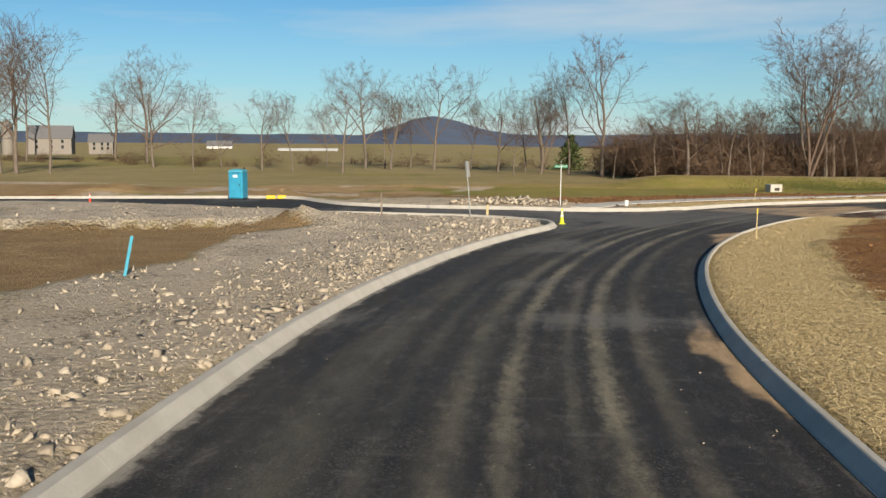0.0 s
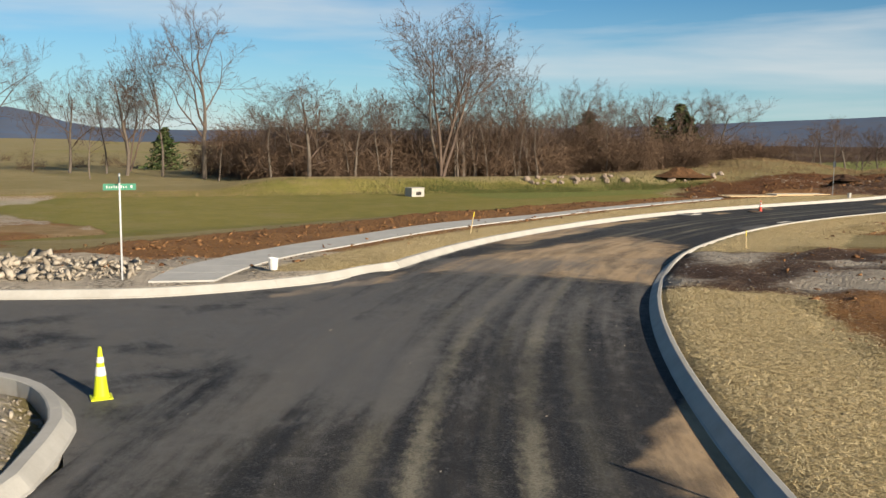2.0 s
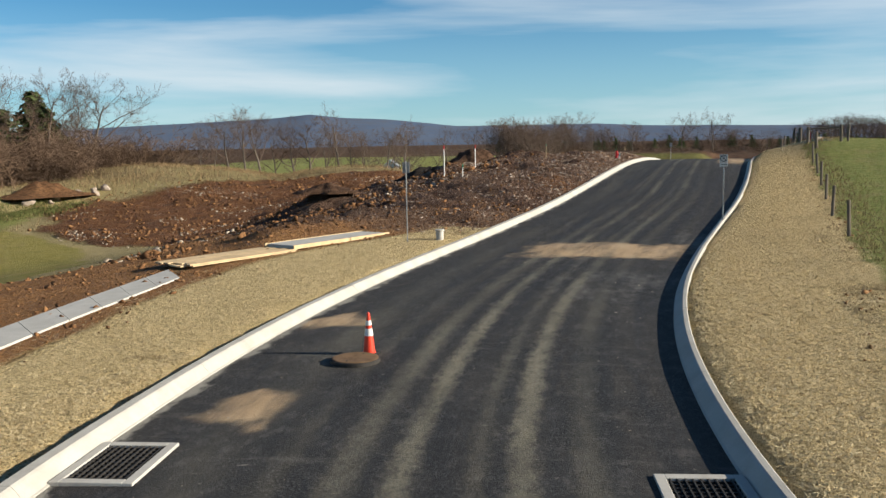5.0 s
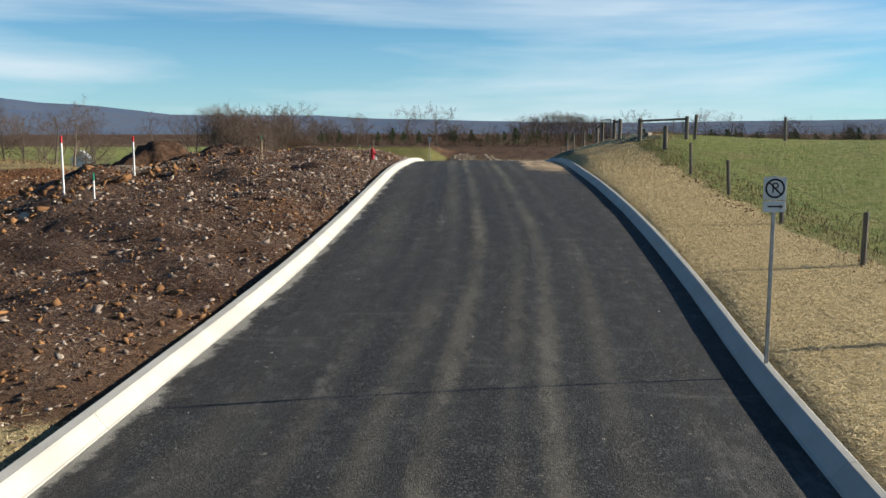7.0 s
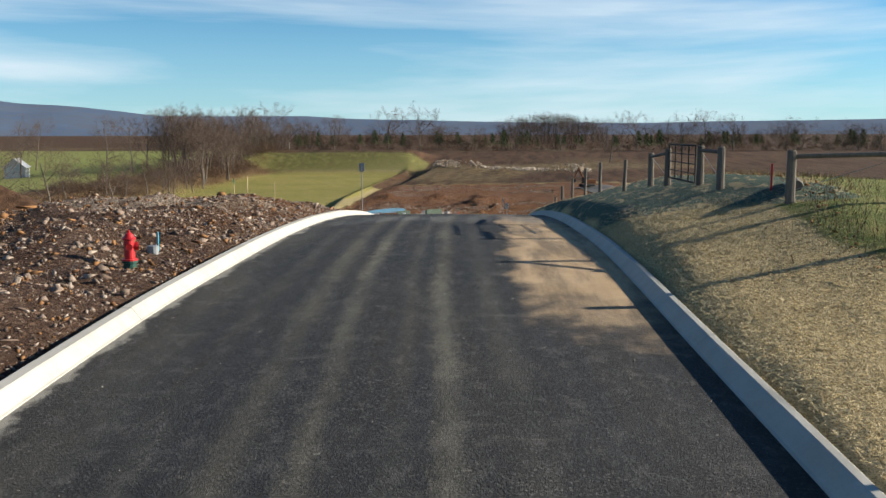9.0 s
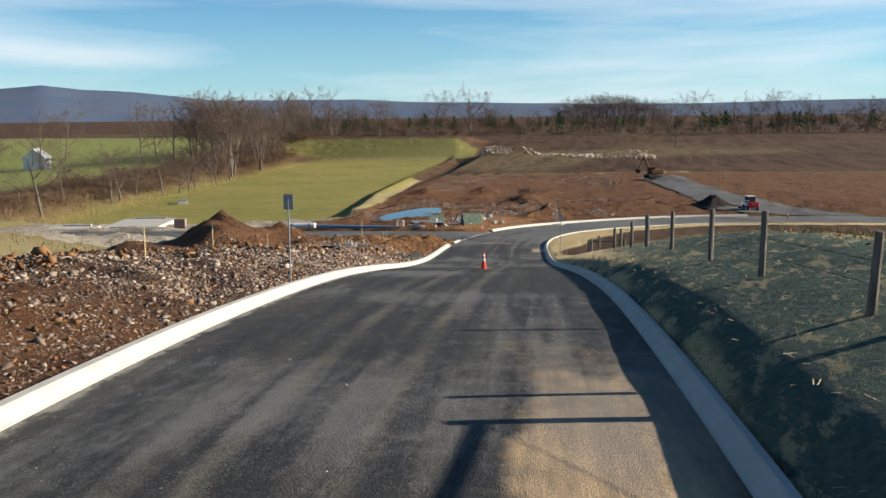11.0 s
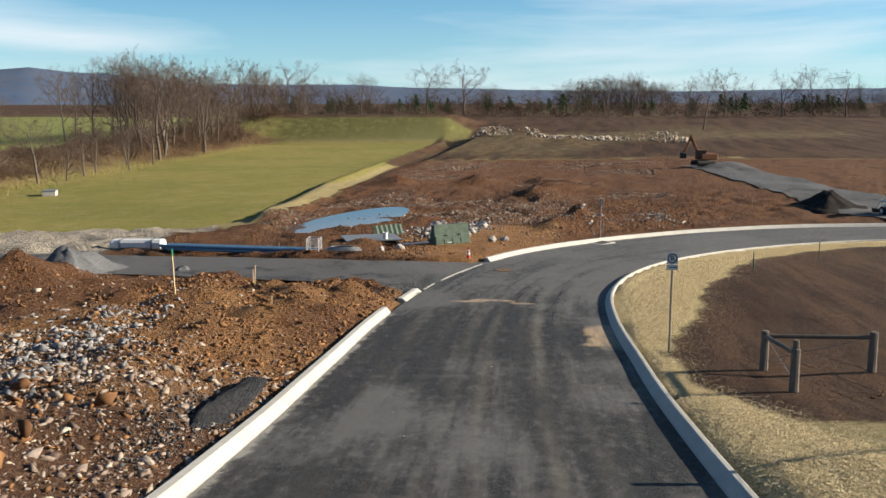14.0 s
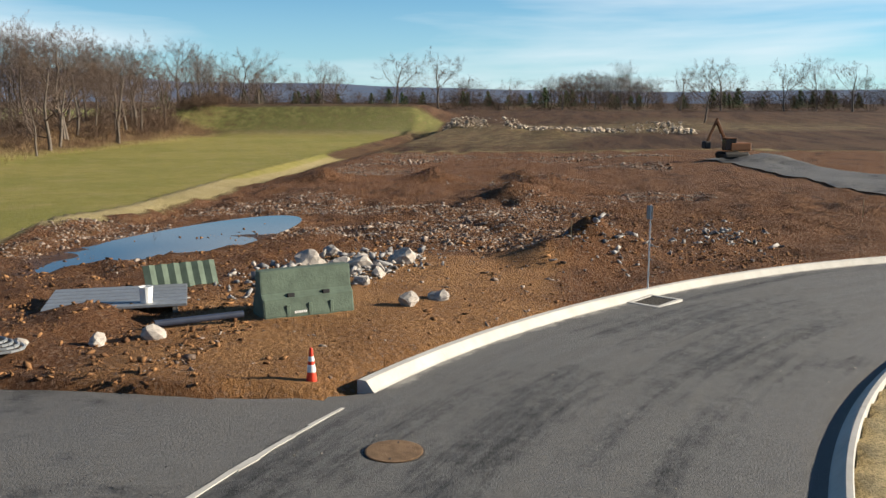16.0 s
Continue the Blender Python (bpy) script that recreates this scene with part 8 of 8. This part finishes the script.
def skid_steer(x, y, turn):
    s = thing("skid_steer", x, y, at_ground(x, y) + 0.04, turn, "red and white skid-steer loader on the gravel track", "loader")
    for sx in (-0.75, 0.75):
        for sy in (-0.6, 0.6):
            bm = B()
            cone(bm, 0.40, 0.40, 0.28, (0, 0, -0.14), 18)
            bmesh.ops.rotate(bm, cent=(0, 0, 0), matrix=Matrix.Rotation(radians(90), 3, "Y"), verts=bm.verts)
            bmesh.ops.translate(bm, vec=(sx, sy, 0.40), verts=bm.verts)
            wh = part("wheel", bm, M_BLACK, s)
            bm = B()
            cone(bm, 0.2, 0.2, 0.30, (0, 0, -0.15), 12)
            bmesh.ops.rotate(bm, cent=(0, 0, 0), matrix=Matrix.Rotation(radians(90), 3, "Y"), verts=bm.verts)
            bmesh.ops.translate(bm, vec=(sx, sy, 0.40), verts=bm.verts)
            part("rim", bm, M_WHITE, wh)
    bm = B()
    box(bm, 1.2, 2.1, 0.75, (0, 0.0, 0.35), 0.08)
    part("chassis", bm, M_WHITE, s)
    bm = B()
    box(bm, 1.5, 0.5, 0.8, (0, -1.15, 0.5), 0.08)
    part("rear_door", bm, M_RED, s)
    bm = B()
    for k in range(6):
        box(bm, 0.06, 0.01, 0.09, (-0.28 + k * 0.11, -1.405, 0.95))
    part("writing", bm, M_WHITE, s)
    bm = B()
    box(bm, 0.95, 1.3, 0.95, (0, 0.1, 1.1), 0.1)
    part("cab", bm, M_GLASS, s)
    for sx in (-0.47, 0.47):
        for sy in (-0.5, 0.7):
            bm = B()
            box(bm, 0.08, 0.08, 1.0, (sx, sy, 1.1), 0.01)
            part("cab_post", bm, M_BLACK, s)
    bm = B()
    box(bm, 1.1, 1.4, 0.08, (0, 0.1, 2.05), 0.03)
    part("cab_roof", bm, M_WHITE, s)
    for sx in (-0.72, 0.72):
        bm = B()
        rod(bm, (sx, -1.2, 1.55), (sx, 1.1, 1.25), 0.09, 6)
        rod(bm, (sx, 1.1, 1.25), (sx, 1.7, 0.45), 0.08, 6)
        part("lift_arm", bm, M_WHITE, s)
    bm = B()
    box(bm, 1.8, 0.7, 0.45, (0, 1.95, 0.05), 0.04)
    part("bucket", bm, M_IRON, s)


skid_steer(253.6, 65.4, -78)


def excavator(x, y, turn):
    s = thing("excavator", x, y, at_ground(x, y), turn, "dark orange tracked excavator with its arm raised", "excavator")
    paint = plain("rusty_orange_paint", (0.22, 0.085, 0.03), 0.6, 0.3, 0, 0.4)
    for sx in (-1.05, 1.05):
        bm = B()
        box(bm, 0.55, 3.4, 0.8, (sx, 0, 0), 0.25)
        part("track", bm, M_IRON, s)
    bm = B()
    box(bm, 2.3, 2.8, 1.0, (0, -0.5, 0.95), 0.15)
    part("house", bm, paint, s)
    bm = B()
    box(bm, 0.95, 1.5, 1.45, (-0.6, 0.8, 1.0), 0.1)
    cab = part("cab", bm, M_GLASS, s)
    bm = B()
    box(bm, 1.0, 1.55, 0.12, (-0.6, 0.8, 2.42), 0.03)
    part("cab_roof", bm, paint, cab)
    bm = B()
    rod(bm, (0.2, 0.6, 1.5), (0.2, 2.2, 4.6), 0.24, 6)
    part("boom", bm, paint, s)
    bm = B()
    rod(bm, (0.2, 2.1, 4.8), (0.2, 3.3, 2.0), 0.18, 6)
    part("arm", bm, paint, s)
    bm = B()
    rod(bm, (0.2, 1.1, 1.7), (0.2, 1.7, 3.4), 0.08, 6)
    part("cylinder", bm, M_STEEL, s)
    bm = B()
    box(bm, 1.0, 0.8, 0.9, (0.2, 3.4, 1.2), 0.12)
    part("bucket", bm, M_IRON, s)


excavator(313.0, 75.3, 20)


# ---- buildings far off ----
def shed(x, y, lx, ly, eave, ridge, turn, wall_mat, roof_mat, label, base=None):
    h = thing("house", x, y, (float(surface_z(x, y)) if base is None else base) - 0.2, turn, label, "house")
    bm = B()
    v = [bm.verts.new(p_) for p_ in ((-lx / 2, -ly / 2, 0), (lx / 2, -ly / 2, 0), (lx / 2, ly / 2, 0), (-lx / 2, ly / 2, 0), (-lx / 2, -ly / 2, eave), (lx / 2, -ly / 2, eave), (lx / 2, ly / 2, eave), (-lx / 2, ly / 2, eave), (-lx / 2, 0, ridge), (lx / 2, 0, ridge))]
    for f in ((0, 1, 5, 4), (2, 3, 7, 6), (1, 2, 6, 9, 5), (3, 0, 4, 8, 7), (0, 3, 2, 1)):
        bm.faces.new([v[i] for i in f])
    part("wall", bm, wall_mat, h)
    o = 0.4
    dr = (ridge - eave) / (ly / 2)
    bm = B()
    for sg in (-1, 1):
        q = [bm.verts.new((sx * (lx / 2 + o), sg * yy, zz)) for sx, yy, zz in ((-1, ly / 2 + o, eave - o * dr), (1, ly / 2 + o, eave - o * dr), (1, 0, ridge), (-1, 0, ridge))]
        q2 = [bm.verts.new((a_.co.x, a_.co.y, a_.co.z + 0.18)) for a_ in q]
        bm.faces.new(q)
        bm.faces.new(q2[::-1])
        for i in range(4):
            bm.faces.new((q[i], q[(i + 1) % 4], q2[(i + 1) % 4], q2[i]))
    part("roof", bm, roof_mat, h)
    for sx in (-lx * 0.28, lx * 0.05, lx * 0.3):
        for zz in (0.35, 0.68):
            if zz * eave + 1 > eave:
                continue
            bm = B()
            box(bm, 0.9, 0.06, min(1.2, eave * .25), (sx, -ly / 2 - 0.02, eave * zz), 0.01)
            part("window", bm, M_GLASS, h)
    return h


M_ROOFGREY = plain("roof_grey", (0.16, 0.16, 0.17), 0.7, 0.3)
M_WALLGREY = plain("weathered_wall", (0.24, 0.22, 0.20), 0.8, 0.2)
M_ROOFWHITE = plain("white_metal_roof", (0.62, 0.63, 0.64), 0.5, 0.4)
shed(337, 235, 6.4, 5.4, 3.4, 5.6, 20, M_WHITE, M_ROOFWHITE, "white gabled barn beyond the trees")
shed(-150, 352, 16, 10, 6.5, 11, 14, M_WALLGREY, M_ROOFGREY, "weathered grey farmhouse behind the trees", -1.0)
shed(-134, 362, 9, 8, 5, 8, 14, M_WALLGREY, M_ROOFGREY, "grey farm shed beside the house", -1.0)
for x in (-171, -166):
    s = thing("silo", x, 350, -1.5, 0, "dark farm silo with a domed cap", "silo")
    bm = B()
    lathe(bm, [(2.2, 0), (2.2, 11), (2.0, 12), (1.2, 13), (0.2, 13.4)], 16)
    part("shaft", bm, M_WALLGREY, s)
shed(-212, 880, 24, 12, 4, 9, 8, M_WHITE, M_ROOFGREY, "long white farm building far across the fields", -5)
shed(-100, 705, 46, 10, 1.6, 3.2, 6, M_WHITE, M_ROOFWHITE, "long low white barn far across the fields", -4.5)


# ---- evergreens ----
def conifer(seed, h, r):
    rng = random.Random(seed)
    vs_, fs_ = [], []
    for lay in range(26):
        f = lay / 26
        z = h * (0.06 + 0.92 * f)
        rr = r * (1 - f) ** 0.8 * rng.uniform(0.75, 1.15) + 0.15
        for k in range(11):
            a = rng.uniform(0, 2 * math.pi)
            for q in range(4):
                t0 = rr * (q + rng.random()) / 4
                c_ = Vector((t0 * math.cos(a), t0 * math.sin(a), z - 0.25 * t0 + rng.uniform(-.2, .2)))
                s_ = rng.uniform(0.25, 0.55) * h / 9
                n_ = Vector((rng.uniform(-1, 1), rng.uniform(-1, 1), rng.uniform(0.2, 1))).normalized()
                u_ = n_.orthogonal().normalized() * s_
                w_ = n_.cross(u_).normalized() * s_ * 0.5
                i = len(vs_)
                vs_ += [tuple(c_ - u_), tuple(c_ + w_), tuple(c_ + u_), tuple(c_ - w_)]
                fs_.append((i, i + 1, i + 2, i + 3))
    return vs_, fs_


m = Mat("needles", 0.8, 0.2)
m.colour(m.mix(m.island(), (0.035, 0.060, 0.020), (0.090, 0.110, 0.040)))
M_NEEDLE = m.m
CON = tagged(new("tree"), "dark green evergreen tree at the wood's edge", "tree", "evergreens")
v_, f_ = conifer(4, 12, 4.6)
o = new("crown", mesh_from("crown", v_, f_, M_NEEDLE))
o.parent = CON
bm = B()
cone(bm, 0.22, 0.03, 11.5, (0, 0, 0), 8)
part("trunk", bm, M_BARK, CON)
for i, (x, y, sc) in enumerate(((152, 206, 1.35), (158, 210, 1.15), (147, 208, 1.1), (124, 204, 1.2), (129, 208, 0.95), (40, 262, 0.9))):
    mt_ = pose(x, y, float(surface_z(x, y)) - 0.2, 0, 0, i * 50)
    t = CON if i == 0 else copy_thing(CON, mt_)
    t.matrix_world = mt_
    t.scale = (sc * 1.5, sc * 1.5, sc)
far_v, far_f = [], []
for i in range(90):
    sc = rq.uniform(0.5, 0.9)
    x, y = 690 + rq.uniform(-40, 60), 330 - i * 7.5 + rq.uniform(-6, 6)
    z = float(surface_z(x, y))
    for q in range(0, len(f_), 3):
        kk = len(far_v)
        far_v += [(v_[j][0] * sc * 1.5 + x, v_[j][1] * sc * 1.5 + y, v_[j][2] * sc + z) for j in f_[q]]
        far_f.append((kk, kk + 1, kk + 2, kk + 3))
tagged(new("far_evergreens", mesh_from("far_evergreens", far_v, far_f, M_NEEDLE)), "far belt of dark evergreens across the fields", "trees", kind="stuff")
